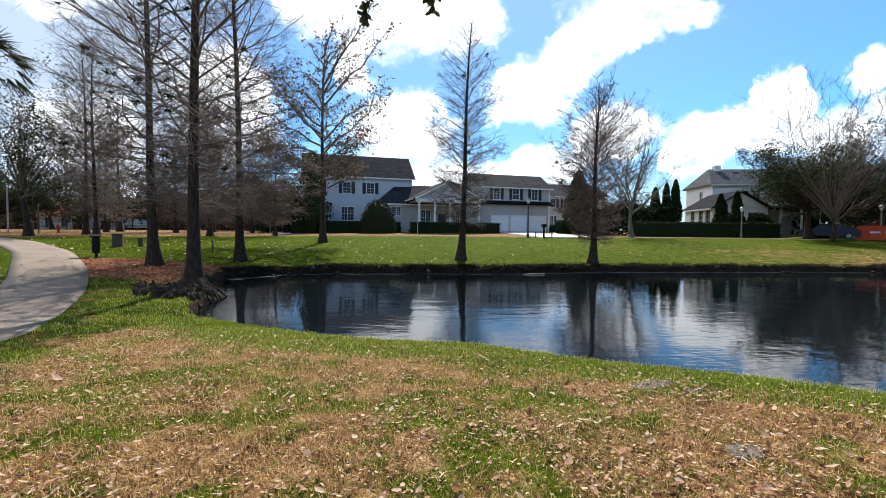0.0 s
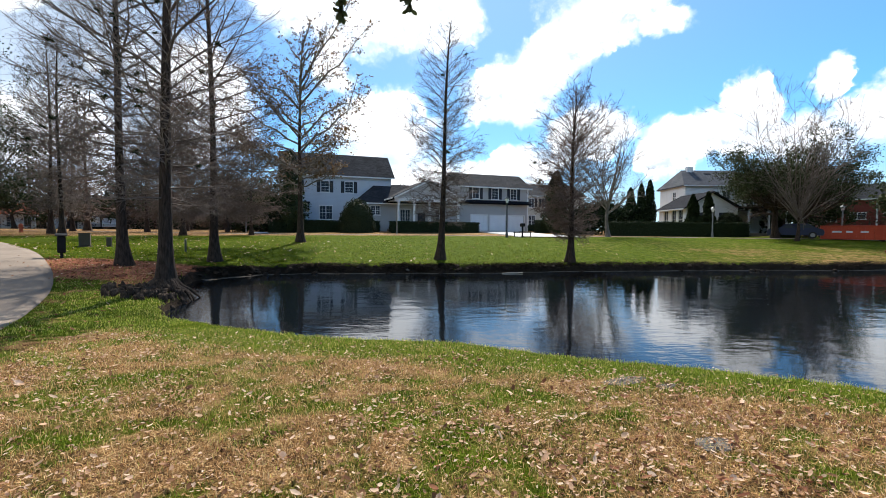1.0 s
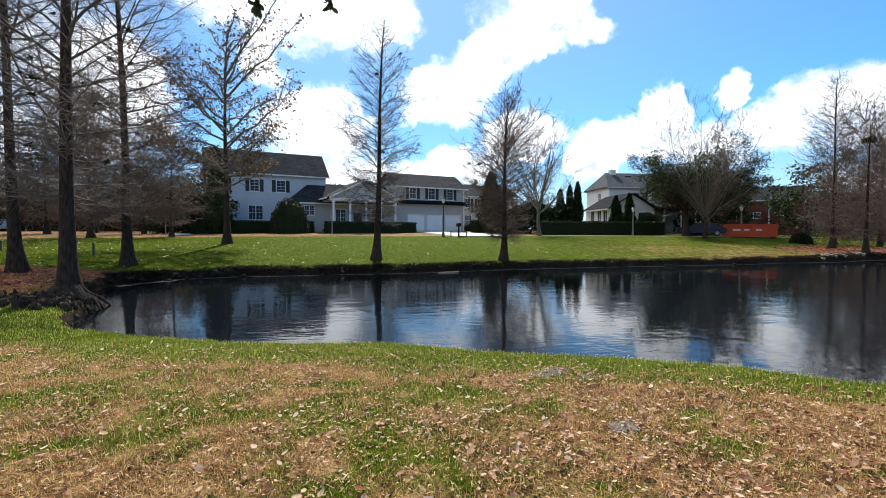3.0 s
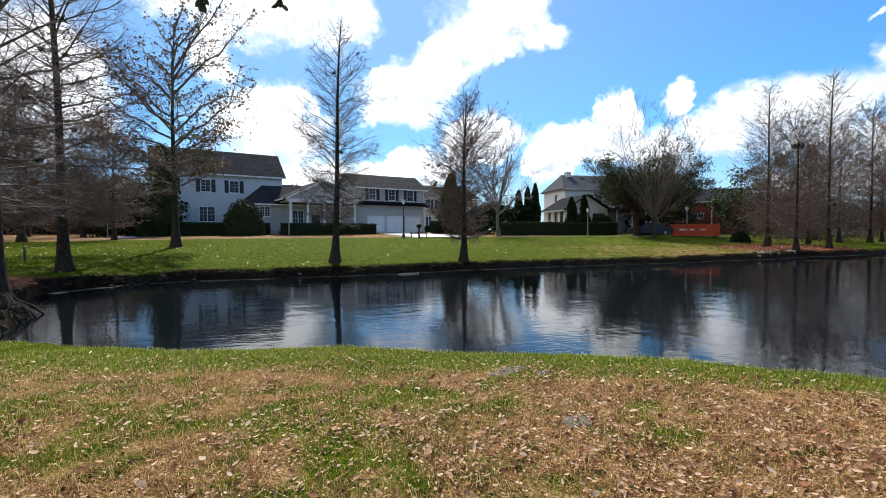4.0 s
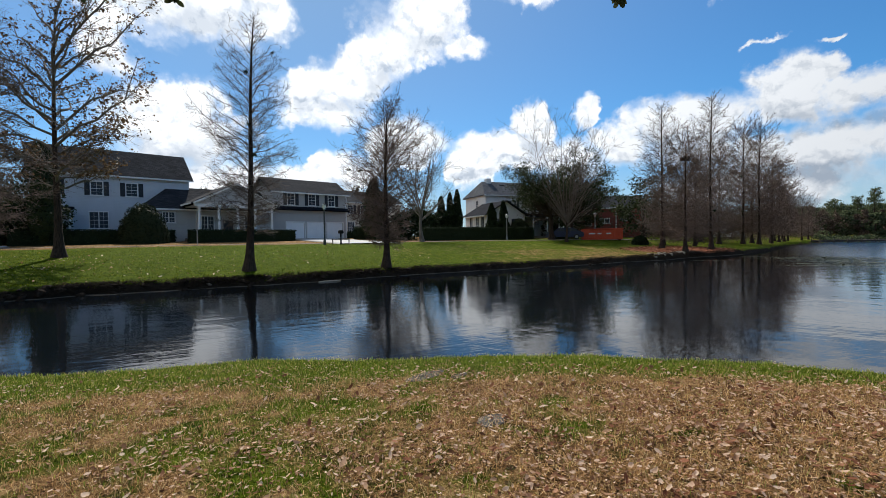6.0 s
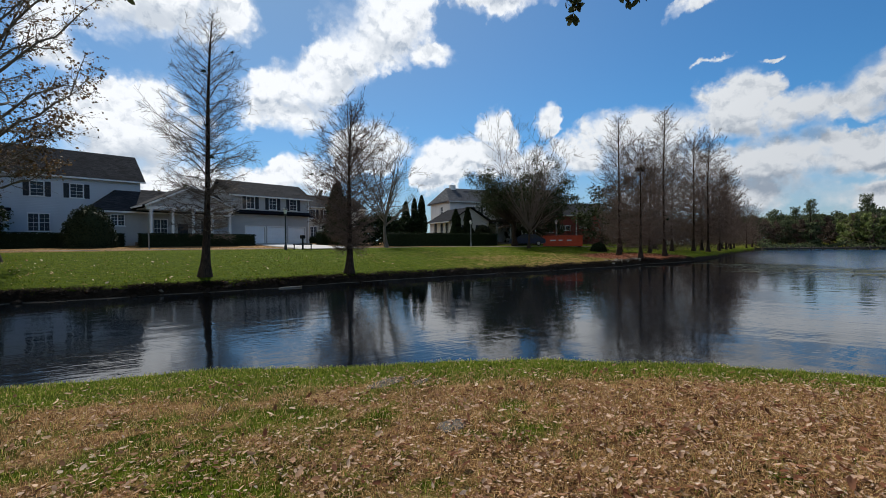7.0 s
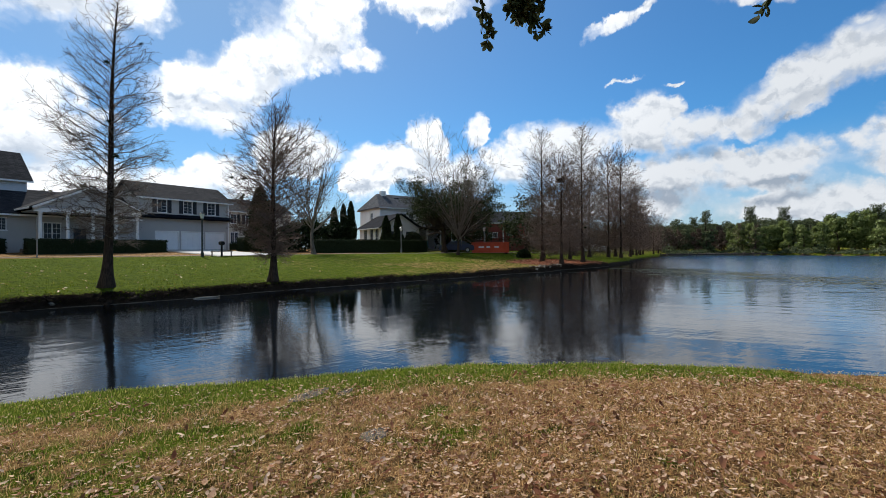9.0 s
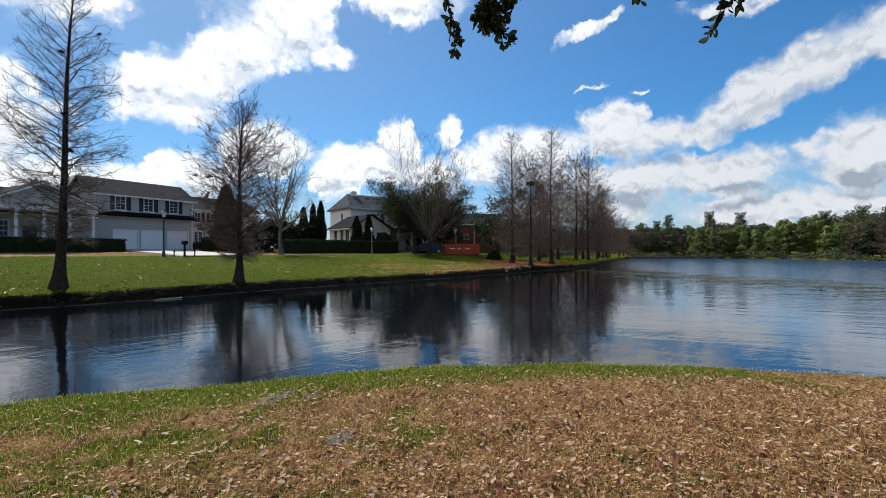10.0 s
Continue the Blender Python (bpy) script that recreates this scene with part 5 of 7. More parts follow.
def evergreen(x, y, height, radius, seed, label):
    """A narrow upright evergreen: short stem, foliage in a tapering, ragged column."""
    r = np.random.default_rng(seed)
    n = 3400
    t = r.uniform(0.02, 1, n) ** 0.8
    prof = np.minimum(1, 2.6 * t + 0.35) * (1 - t) ** 0.55 * (1 + 0.10 * np.sin(17 * t + seed))
    a = r.uniform(0, 2 * np.pi, n)
    q = radius * prof * np.sqrt(r.uniform(0.45, 1.1, n)) * (1 + 0.12 * np.sin(3 * a + 6 * t))
    c = np.stack([q * np.cos(a), q * np.sin(a), 0.1 + t * height], 1)
    ob = thing("evergreen_shrub", (x, y, stand(x, y)), 0, label, "shrub", "columnar evergreens")
    part("stem", turned([(0.09, -0.1), (0.07, height * 0.4), (0.03, height * 0.85)], 8), BARK, ob)
    core = [(radius * 0.6 * min(1, 2.6 * k + 0.3) * (1 - k) ** 0.6, 0.12 + k * height * 0.94) for k in np.linspace(0, 0.98, 12)]
    part("inner_growth", turned(core, 10), DARK_LEAF, ob)
    tagged(part("foliage", leafy_solid(c, 0.24, DARK_LEAF, r), DARK_LEAF, ob), kind="stuff")


for n, (x, y, h, r) in enumerate(((24.9, 52.4, 5.5, 0.95), (26.0, 52.0, 6.0, 0.8), (26.9, 51.7, 6.4, 0.85), (30.7, 49.3, 4.6, 0.95), (32.3, 49.0, 4.9, 0.85), (15.4, 50.8, 7.2, 2.0), (-15.0, 50.6, 9.0, 2.3), (16.6, 53.0, 4.2, 1.3))):
    evergreen(x, y, h, r, 300 + n, "dark columnar evergreen standing behind the hedge" if n < 5 else "dark upright evergreen beside the white house")


def hedge(x0, x1, y0, y1, height, seed, label, turn=0.0, leaf=0.13):
    """A clipped hedge: a dark inner block and a skin of leaves."""
    r = np.random.default_rng(seed)
    w, d = (x1 - x0) / 2, (y1 - y0) / 2
    cx, cy = (x0 + x1) / 2, (y0 + y1) / 2
    ob = thing("hedge", (cx, cy, stand(cx, cy)), turn, label, "hedge")
    part("inner_growth", boxed(-w + 0.06, w - 0.06, -d + 0.06, d - 0.06, -0.3, height - 0.06, bevel=0.05), BUSH_LEAF, ob)
    area = (2 * w * height * 2 + 2 * w * 2 * d + 2 * d * height * 2)
    n = int(min(9000, area * 90))
    u = r.uniform(size=n)
    f1, f2 = 2 * w * height / area, 2 * w * 2 * d / area
    p = np.stack([r.uniform(-w, w, n), r.uniform(-d, d, n), r.uniform(0, height, n)], 1)
    front, back, top = u < f1, (u >= f1) & (u < 2 * f1), (u >= 2 * f1) & (u < 2 * f1 + f2)
    p[front, 1], p[back, 1], p[top, 2] = -d, d, height
    end = u >= 2 * f1 + f2
    p[end, 0] = np.where(r.uniform(size=end.sum()) < 0.5, -w, w)
    p += r.normal(size=(n, 3)) * 0.035
    tagged(part("foliage", leafy_solid(p, leaf, BUSH_LEAF, r), BUSH_LEAF, ob), kind="stuff")


hedge(19.8, 35.2, 46.2, 47.5, 1.5, 401, "long clipped dark hedge before the cream house")
hedge(37.9, 40.5, 45.6, 46.6, 0.8, 402, "low clipped hedge beside the oak")
hedge(-4.1, 7.0, 52.4, 53.6, 1.25, 403, "clipped dark hedge before the white porch", 18)
hedge(-17.5, -5.0, 51.4, 52.5, 1.35, 404, "clipped dark hedge along the white house", 18)
hedge(14.6, 16.2, 62.4, 63.2, 0.9, 405, "small clipped bush at the garage's corner", 18)
hedge(14.5, 19.0, 55.5, 57.5, 1.6, 406, "dark rounded shrubs beside the driveway", 10)


for ends in (((-92.0, 62.0), (-38.0, 94.0)), ((-40.0, 93.5), (-8.0, 99.0))):
    (ax, ay), (bx2, by2) = ends
    run, ang = math.hypot(bx2 - ax, by2 - ay), math.degrees(math.atan2(by2 - ay, bx2 - ax))
    hedge((ax + bx2 - run) / 2, (ax + bx2 + run) / 2, (ay + by2) / 2 - 1, (ay + by2) / 2 + 1, 3.6, 407 + int(run), "tall dark hedge beyond the western street", ang, 0.4)


def round_bush(x, y, radius, height, seed, label):
    r = np.random.default_rng(seed)
    n = 5200
    v = r.normal(size=(n, 3))
    v[:, 2] = np.abs(v[:, 2])
    v /= np.linalg.norm(v, axis=1, keepdims=True)
    c = v * np.array([radius, radius, height]) * (1 + 0.05 * np.sin(6 * v[:, :1] * 3 + 4 * v[:, 1:2] * 3)) * r.uniform(0.93, 1.04, (n, 1))
    ob = thing("bush", (x, y, stand(x, y)), 0, label, "bush")
    part("inner_growth", turned([(radius * 0.93 * math.cos(k), height * 0.94 * math.sin(k)) for k in np.linspace(0, 1.5, 9)], 16), BUSH_LEAF, ob)
    tagged(part("foliage", leafy_solid(c, 0.16, BUSH_LEAF, r), BUSH_LEAF, ob), kind="stuff")


round_bush(-7.6, 51.2, 2.05, 3.7, 411, "large round clipped bush before the white house")
round_bush(37.6, 32.0, 0.75, 0.85, 413, "low dark shrub at the edge of the litter bed")
round_bush(35.2, 49.6, 1.5, 2.6, 412, "loose green shrub beside the cream house")


def thicket(name, ends, depth, low, high, n, mat, seed, label, leaf=0.5):
    """A ragged band of undergrowth between two places on the land."""
    r = np.random.default_rng(seed)
    (ax, ay), (bx2, by2) = ends
    t = r.uniform(0, 1, n)
    x, y = ax + (bx2 - ax) * t, ay + (by2 - ay) * t
    nx2, ny2 = -(by2 - ay), bx2 - ax
    q = r.uniform(-0.5, 0.5, n) * depth / math.hypot(nx2, ny2)
    x, y = x + nx2 * q, y + ny2 * q
    run = t * math.hypot(nx2, ny2)
    h = low + (high - low) * (0.5 + 0.5 * np.sin(run * 0.55 + seed) * np.sin(run * 0.23 + 2 * seed)) * r.uniform(0.7, 1.15, n)
    c = np.stack([x, y, land(x, y) + h * r.uniform(0, 1, n) ** 0.8], 1)
    return tagged(new(name, mesh_of(name, *leaf_quads(c, leaf, r, 0.1, 0.1, 0.6), mat)), label, "thicket", kind="stuff")


thicket("thicket", ((-84.0, 66.0), (-40.0, 92.0)), 5.0, 4.2, 9.0, 12000, BUSH_LEAF, 501, "dark shrubs beyond the western street", 0.6)
thicket("thicket", ((-42.0, 92.0), (-12.0, 96.0)), 5.0, 4.0, 8.5, 9000, BUSH_LEAF, 502, "dark shrubs beyond the western street", 0.6)
thicket("thicket", ((-80.0, 62.0), (-36.0, 88.0)), 8.0, 3.0, 7.5, 9000, BARE_LEAF, 503, "brown bare undergrowth beyond the western street", 0.3)
thicket("thicket", ((-70.0, 60.0), (-28.0, 80.0)), 7.0, 7.0, 12.5, 16000, BARE_LEAF, 512, "brown leafless trees massed beyond the western lawn", 0.3)
thicket("thicket", ((-34.0, 82.0), (-14.0, 90.0)), 6.0, 6.0, 11.0, 8000, BARE_LEAF, 513, "brown leafless trees behind the white house", 0.3)
thicket("thicket", ((-21.0, 50.0), (-15.0, 52.0)), 3.0, 2.0, 5.0, 3500, DARK_LEAF, 504, "dark evergreen shrubs beside the white house", 0.4)
thicket("thicket", ((17.5, 50.5), (26.5, 52.5)), 2.5, 2.4, 4.2, 6500, DARK_LEAF, 505, "mixed shrubs between the houses", 0.35)
thicket("thicket", ((46.0, 60.0), (98.0, 62.0)), 5.0, 3.0, 6.5, 9000, BUSH_LEAF, 506, "dark growth behind the eastern bank", 0.6)
thicket("thicket", ((54.0, 52.0), (100.0, 56.0)), 6.0, 2.5, 6.0, 9000, BARE_LEAF, 507, "brown bare growth behind the eastern bank", 0.28)
thicket("thicket", ((96.0, 55.0), (126.0, 44.0)), 6.0, 2.5, 6.0, 6000, BARE_LEAF, 508, "brown growth at the lake's corner", 0.3)
thicket("thicket", ((38.0, 31.5), (80.0, 43.5)), 5.0, 1.5, 5.0, 16000, BARE_LEAF, 511, "rusty bare undergrowth along the eastern bank", 0.15)


def shore_growth():
    """Low dark growth along the lake's far waterline."""
    r = np.random.default_rng(509)
    x, y = r.uniform(100, 124, 60000), r.uniform(-25, 52, 60000)
    d = from_shore(x, y)
    keep = (d > 0.25) & (d < 2.6)
    x, y, d = x[keep], y[keep], d[keep]
    h = (0.5 + 1.3 * d / 2.6) * (0.6 + 0.5 * np.sin(y * 0.9) * np.sin(y * 0.37)) * r.uniform(0.1, 1, len(x))
    c = np.stack([x, y, land(x, y) + h], 1)
    tagged(new("thicket", mesh_of("thicket", *leaf_quads(c, 0.45, r, 0.1, 0.1, 0.6), WOODS_LEAF)), "dark low growth along the lake's far shore", "thicket", kind="stuff")


shore_growth()


# woods beyond the lake
def puffs(r, base, height, width, count, leaves, low=0.15, top=0.7):
    """Leaf places for one crown: rounded clumps set about a stem, narrower towards the top."""
    rows = []
    for k in range(count):
        f = low + (1 - low) * (k + r.uniform(0, 1)) / count
        w = width * (1 - max(0, (f - top) / (1.02 - top)) ** 1.6 * 0.9) * (0.7 + 0.3 * min(1, (f - low) / 0.15))
        a, q = r.uniform(0, 6.283), w * r.uniform(0.25, 0.95)
        c = np.array([base[0] + q * math.cos(a), base[1] + q * math.sin(a), base[2] + height * f])
        v = r.normal(size=(leaves, 3))
        v /= np.linalg.norm(v, axis=1, keepdims=True)
        rows.append(c + v * r.uniform(0.35, 1.0, (leaves, 1)) * np.array([1, 1, 0.7]) * width * r.uniform(0.32, 0.5))
    return rows


def woods():
    r = np.random.default_rng(91)
    sticks, dark, bright, brown = Sticks(), [], [], []
    for n in range(170):
        a = 61 + 46 * (n % 85 + r.uniform(0, 1)) / 85
        back = n >= 85
        d = r.uniform(138, 158) if back else r.uniform(121, 131)
        x, y = d * math.sin(radians(a)), d * math.cos(radians(a)) + 3
        if from_shore(np.array([x]), np.array([y]))[0] < 1.5:
            continue
        z = stand(x, y)
        h = (r.uniform(5.8, 7.8) if back else r.uniform(4.6, 6.6)) * (1 + 0.42 * smooth(78, 92, a))
        fresh, bare = not back and 73.0 < a < 87, not back and (a < 73 or a > 88) and r.uniform() < 0.6
        sticks.bough((x, y, z - 0.3), (0, 0, 1), h * 0.9, 0.13 if bare else 0.2, r, 4, 0, 0.03, 0.3)
        lot, count, leaves = (bright, 24, 90) if fresh else (brown, 16, 80) if bare else (dark, 20, 70)
        lot += puffs(r, (x, y, z), h * (1.06 if fresh else 1.0), h * (0.3 if fresh else 0.24 if bare else 0.4), count, leaves, 0.08 if not back else 0.3, 0.45 if fresh or bare else 0.65)
    lot = thing("woods", (0, 0, 0), 0, "mixed woods of dark pine, fresh green and bare rusty trees", "woods", kind="stuff")
    tagged(part("trunks", mesh_of("trunks", *sticks.mesh(5), BARK), BARK, lot), kind="stuff")
    for name, rows, mat, size in (("dark_crowns", dark, WOODS_LEAF, 0.46), ("green_crowns", bright, BRIGHT_LEAF, 0.4), ("bare_crowns", brown, BARE_LEAF, 0.3)):
        tagged(part(name, mesh_of(name, *leaf_quads(np.concatenate(rows), size, r, 0.1, 0.1, 0.6), mat), mat, lot), kind="stuff")


woods()
for k, ends in enumerate((((138.0, 76.0), (150.0, 36.0)), ((150.0, 38.0), (156.0, -6.0)), ((156.0, -4.0), (150.0, -50.0)))):
    thicket("thicket", ends, 8.0, 5.0, 7.2, 9000, WOODS_LEAF, 520 + k, "dense dark trees deep in the woods beyond the lake", 1.0)


def pine(seed, height):
    """A tall pine: bare stem, rounded tufts of needles on spreading limbs towards the top."""
    r = np.random.default_rng(seed)
    st, c = Sticks(), []
    t = np.linspace(0, 1, 10)
    trunk = mesh_of("trunk", *tube(np.stack([0.2 * np.sin(3 * t), 0 * t, height * t], 1), 0.2 * (1 - 0.75 * t), 8), BARK, True)
    for k2 in range(22):
        f = k2 / 21
        h = height * (0.45 + 0.53 * f)
        a = k2 * 2.4
        reach = height * 0.2 * (1 - 0.55 * f) * r.uniform(0.5, 1.2)
        tip = st.bough((0.2 * math.sin(3 * h / height), 0, h), (math.cos(a), math.sin(a), 0.35), reach, 0.05, r, 3, 0.2, 0.12, 0.3)
        for q, _, _ in tip[1:]:
            v = r.normal(size=(55, 3))
            v /= np.linalg.norm(v, axis=1, keepdims=True)
            c.append(q + v * r.uniform(0.3, 1, (55, 1)) * (0.72, 0.72, 0.52))
    return trunk, mesh_of("branches", *st.mesh(), TWIG), mesh_of("needles", *leaf_quads(np.concatenate(c), 0.3, r, 0.2, 0.1, 0.4), WOODS_LEAF)


pine_tree = plant_tree("pine_tree", pine(51, 9.6), 124.0, 46.0, 0, "tall pine with rounded dark tufts above the woods", "pines beyond the lake")
for x, y, s in ((127.0, 37.0, 1.05), (130.0, 31.0, 1.0), (133.0, 9.0, 1.1), (130.0, 3.0, 0.95), (132.0, -3.5, 1.15), (127.0, 50.0, 0.85), (131.0, 15.0, 0.95)):
    again(pine_tree, x, y, x * 7 + y, s, "tall pine with rounded dark tufts above the woods")
for x, y, s in ((119.5, 4.5, 1.0), (118.8, 9.5, 0.85), (121.0, -2.0, 1.1), (117.5, 36.5, 0.7), (116.8, 33.0, 0.65)):
    again(far_bare, x, y, x * 11 + y, s, "rusty bare cypress on the lake's far shore")

# ---- things on the lawn and by the street ----
def post_lamp(x, y, height, label, tint=POST):
    lamp = thing("street_lamp", (x, y, stand(x, y)), 0, label, "lamp", "post lamps along the pavement")
    part("post", turned([(0.12, -0.1), (0.12, 0.3), (0.09, 0.4), (0.065, 0.55), (0.055, height - 0.5), (0.1, height - 0.45), (0.1, height - 0.4)], 12), tint, lamp)
    part("lantern", turned([(0.10, height - 0.4), (0.17, height - 0.1), (0.17, height - 0.06)], 8), LAMP_GLASS, lamp, "milky glass lantern")
    part("cap", turned([(0.22, height - 0.058), (0.2, height - 0.02), (0.07, height + 0.08), (0.02, height + 0.16)], 8), tint, lamp)


post_lamp(7.4, 39.0, 3.45, "slim dark post lamp beside the pavement")
post_lamp(30.3, 45.2, 3.05, "slim grey post lamp before the hedge", POST_GREY)
post_lamp(42.1, 42.8, 3.3, "slim grey post lamp beside the skip", POST_GREY)


def stake(x, y, height, label, mat=POST_GREY, sign=False):
    s = thing("sign_post" if sign else "stake", (x, y, stand(x, y)), 0, label, "post")
    part("post", turned([(0.05, -0.1), (0.045, height), (0.01, height + 0.03)], 10), mat, s)
    if sign:
        part("plate", boxed(-0.3, 0.3, -0.07, -0.05, height - 0.55, height - 0.05, bevel=0.008), POST, s, "plain green sign plate")


stake(-2.6, 44.2, 2.9, "slender grey sapling post on the verge")
stake(-18.8, 48.0, 3.2, "slender grey post before the white house")
stake(-30.2, 33.0, 2.2, "slim dark post beside the footpath", POST)
stake(-30.5, 31.0, 3.4, "plain grey post beside the footpath")
stake(-11.6, 22.2, 0.6, "low green marker post in the lawn", POST)

# dog-waste bin on its post
bin_ = thing("waste_bin", (-13.6, 17.3, stand(-13.6, 17.3)), 38, "black waste bin on a short post beside the footpath", "bin")
part("post", boxed(-0.05, 0.05, -0.05, 0.05, -0.1, 0.4), BLACK, bin_)
part("body", boxed(-0.13, 0.13, -0.13, 0.13, 0.2, 0.82, bevel=0.03), BLACK, bin_)
lid = part("lid", boxed(-0.18, 0.18, -0.18, 0.18, -0.02, 0.02, bevel=0.01, m=pose(0, 0, 0.88, 14, 0, 0)), BLACK, bin_, "tilted black lid")

# utility cabinets
for x, y, w, h, text in ((-16.5, 22.4, 0.44, 0.62, "tan utility cabinet standing in the lawn"), (-15.7, 22.9, 0.22, 0.42, "small tan utility pedestal in the lawn")):
    u = thing("utility_box", (x, y, stand(x, y)), 30, text, "utility box", "utility boxes")
    part("body", boxed(-w / 2, w / 2, -w / 2, w / 2, 0.03, h, bevel=0.03), UTILITY, u)
    part("plinth", boxed(-w / 2 - 0.06, w / 2 + 0.06, -w / 2 - 0.06, w / 2 + 0.06, -0.1, 0.03), UTILITY, u)
    part("top", boxed(-w / 2 - 0.02, w / 2 + 0.02, -w / 2 - 0.02, w / 2 + 0.02, h, h + 0.05, bevel=0.015), UTILITY, u)
hydrant = thing("hydrant", (-30.8, 35.4, stand(-30.8, 35.4)), 0, "dark red fire hydrant on the western lawn", "hydrant")
part("barrel", turned([(0.16, -0.05), (0.16, 0.06), (0.11, 0.08), (0.11, 0.45), (0.15, 0.5), (0.12, 0.62), (0.03, 0.7)], 12), TERRACOTTA, hydrant)
part("outlet", boxed(-0.2, 0.2, -0.05, 0.05, 0.32, 0.42, bevel=0.02), TERRACOTTA, hydrant)

# mailbox stand beside the driveway
mail = thing("mailbox", (8.9, 39.4, stand(8.9, 39.4)), 8, "black mailbox on a post between low rails", "mailbox")
part("post", boxed(-0.06, 0.06, -0.06, 0.06, -0.1, 0.95), BLACK, mail)
part("box", boxed(-0.16, 0.16, -0.3, 0.3, 0.95, 1.25, bevel=0.06), BLACK, mail)
for sx in (-0.75, 0.75):
    part("rail_post", boxed(sx - 0.035, sx + 0.035, -0.035, 0.035, -0.1, 0.5), TIMBER, mail)
part("rail", boxed(-0.85, 0.85, -0.03, 0.03, 0.4, 0.46), TIMBER, mail)

# orange skip
skip = thing("skip_container", (41.1, 40.7, stand(41.1, 40.7)), -42, "orange steel skip standing on the verge", "skip")
W, D, H = 2.35, 0.95, 1.4
part("floor_plate", boxed(-W, W, -D, D, 0.08, 0.16), ORANGE, skip)
for name, a in (("side_wall", (-W, W, -D, -D + 0.06, 0.16, H)), ("side_wall", (-W, W, D - 0.06, D, 0.16, H)), ("end_wall", (-W, -W + 0.06, -D + 0.06, D - 0.06, 0.16, H)), ("end_wall", (W - 0.06, W, -D + 0.06, D - 0.06, 0.16, H))):
    part(name, boxed(*a), ORANGE, skip)
part("rim", boxed(-W - 0.05, W + 0.05, -D - 0.06, -D - 0.003, H - 0.12, H, bevel=0.02), ORANGE, skip)
for k in range(8):
    x = -W + 0.25 + k * (2 * W - 0.5) / 7
    part("rib", boxed(x - 0.05, x + 0.05, -D - 0.09, -D - 0.003, 0.18, H - 0.13, bevel=0.01), ORANGE, skip)
for k, w in ((0, 0.7), (1, 0.45), (2, 0.55)):
    part("lettering", boxed(-1.5 + k * 1.0, -1.5 + k * 1.0 + w, -D - 0.10, -D - 0.092, 0.72, 0.88), PAINT, skip, "pale painted bar of lettering")
for sx in (-W + 0.3, W - 0.3):
    part("skid", boxed(sx - 0.12, sx + 0.12, -D, D, -0.06, 0.08), BLACK, skip)


def car(x, y, turn, paint, label, tall=1.0):
    c = thing("car", (x, y, stand(x, y)), turn, label, "car", "parked cars")
    bm = bmesh.new()
    profile = [(-2.2, 0.35), (-2.25, 0.75), (-2.1, 0.95), (-1.3, 1.02), (-0.75, 1.45 * tall), (0.95, 1.48 * tall), (1.75, 1.02), (2.2, 0.88), (2.28, 0.6), (2.2, 0.32)]
    rows = []
    for v, inset in ((-0.86, 0.10), (-0.9, 0.0), (0.9, 0.0), (0.86, 0.10)):
        rows.append([bm.verts.new((px, v * (1 - (0.16 if pz > 1.1 else 0)), pz - inset * 0.2)) for px, pz in profile])
    for a, b in zip(rows, rows[1:]):
        for k in range(len(profile)):
            j = (k + 1) % len(profile)
            bm.faces.new((a[k], a[j], b[j], b[k]))
    bm.faces.new(rows[0])
    bm.faces.new(rows[-1][::-1])
    body = part("body", bm, paint, c)
    for side in (-1, 1):
        for a, b in ((-0.98, -0.05), (0.03, 1.3)):
            g2 = bmesh.new()
            v = side * 0.775
            q = [(a - 0.05, 1.03), (b + (0.15 if b > 1 else 0), 1.03), (b - 0.2, 1.38 * tall), (a + (0.3 if a < -0.5 else 0), 1.38 * tall)]
            lo = [g2.verts.new((px, v + side * 0.09, pz)) for px, pz in q]
            hi = [g2.verts.new((px, v + side * 0.06, pz)) for px, pz in q]
            g2.faces.new(lo), g2.faces.new(hi[::-1])
            for k in range(4):
                g2.faces.new((lo[k], lo[(k + 1) % 4], hi[(k + 1) % 4], hi[k]))
            part("side_window", g2, GLASS, body)
        for px in (-1.38, 1.4):
            w = turned([(0.2, -0.11), (0.33, -0.1), (0.33, 0.1), (0.2, 0.11)], 18)
            bmesh.ops.transform(w, matrix=pose(px, side * 0.82, 0.33, 90, 0, 0), verts=w.verts[:])
            wheel = part("wheel", w, RUBBER, c)
            r = turned([(0.19, -0.125), (0.17, 0.0), (0.19, 0.125)], 14)
            bmesh.ops.transform(r, matrix=pose(px, side * 0.82, 0.33, 90, 0, 0), verts=r.verts[:])
            part("rim", r, POST_GREY, wheel)
        part("headlight", boxed(-2.24, -2.16, side * 0.62 - 0.16, side * 0.62 + 0.16, 0.68, 0.82, bevel=0.02), LAMP_GLASS, c)
        part("tail_light", boxed(2.2, 2.29, side * 0.66 - 0.13, side * 0.66 + 0.13, 0.66, 0.8, bevel=0.02), ORANGE, c)
    return c


car(37.5, 43.2, -40, PAINT_BLUE, "dark blue car parked on the verge beside the oak")
car(-48.3, 70.5, 125, PAINT_WHITE, "white car parked beyond the western lawn", 1.15)
car(-51.4, 71.5, 125, PAINT_WHITE, "white van-like car parked beyond the western lawn", 1.3)

car(73.0, 46.0, 15, PAINT_WHITE, "white car parked beyond the eastern trees", 1.1)
car(79.5, 47.6, 15, PAINT_GREY, "silver car parked beyond the eastern trees")

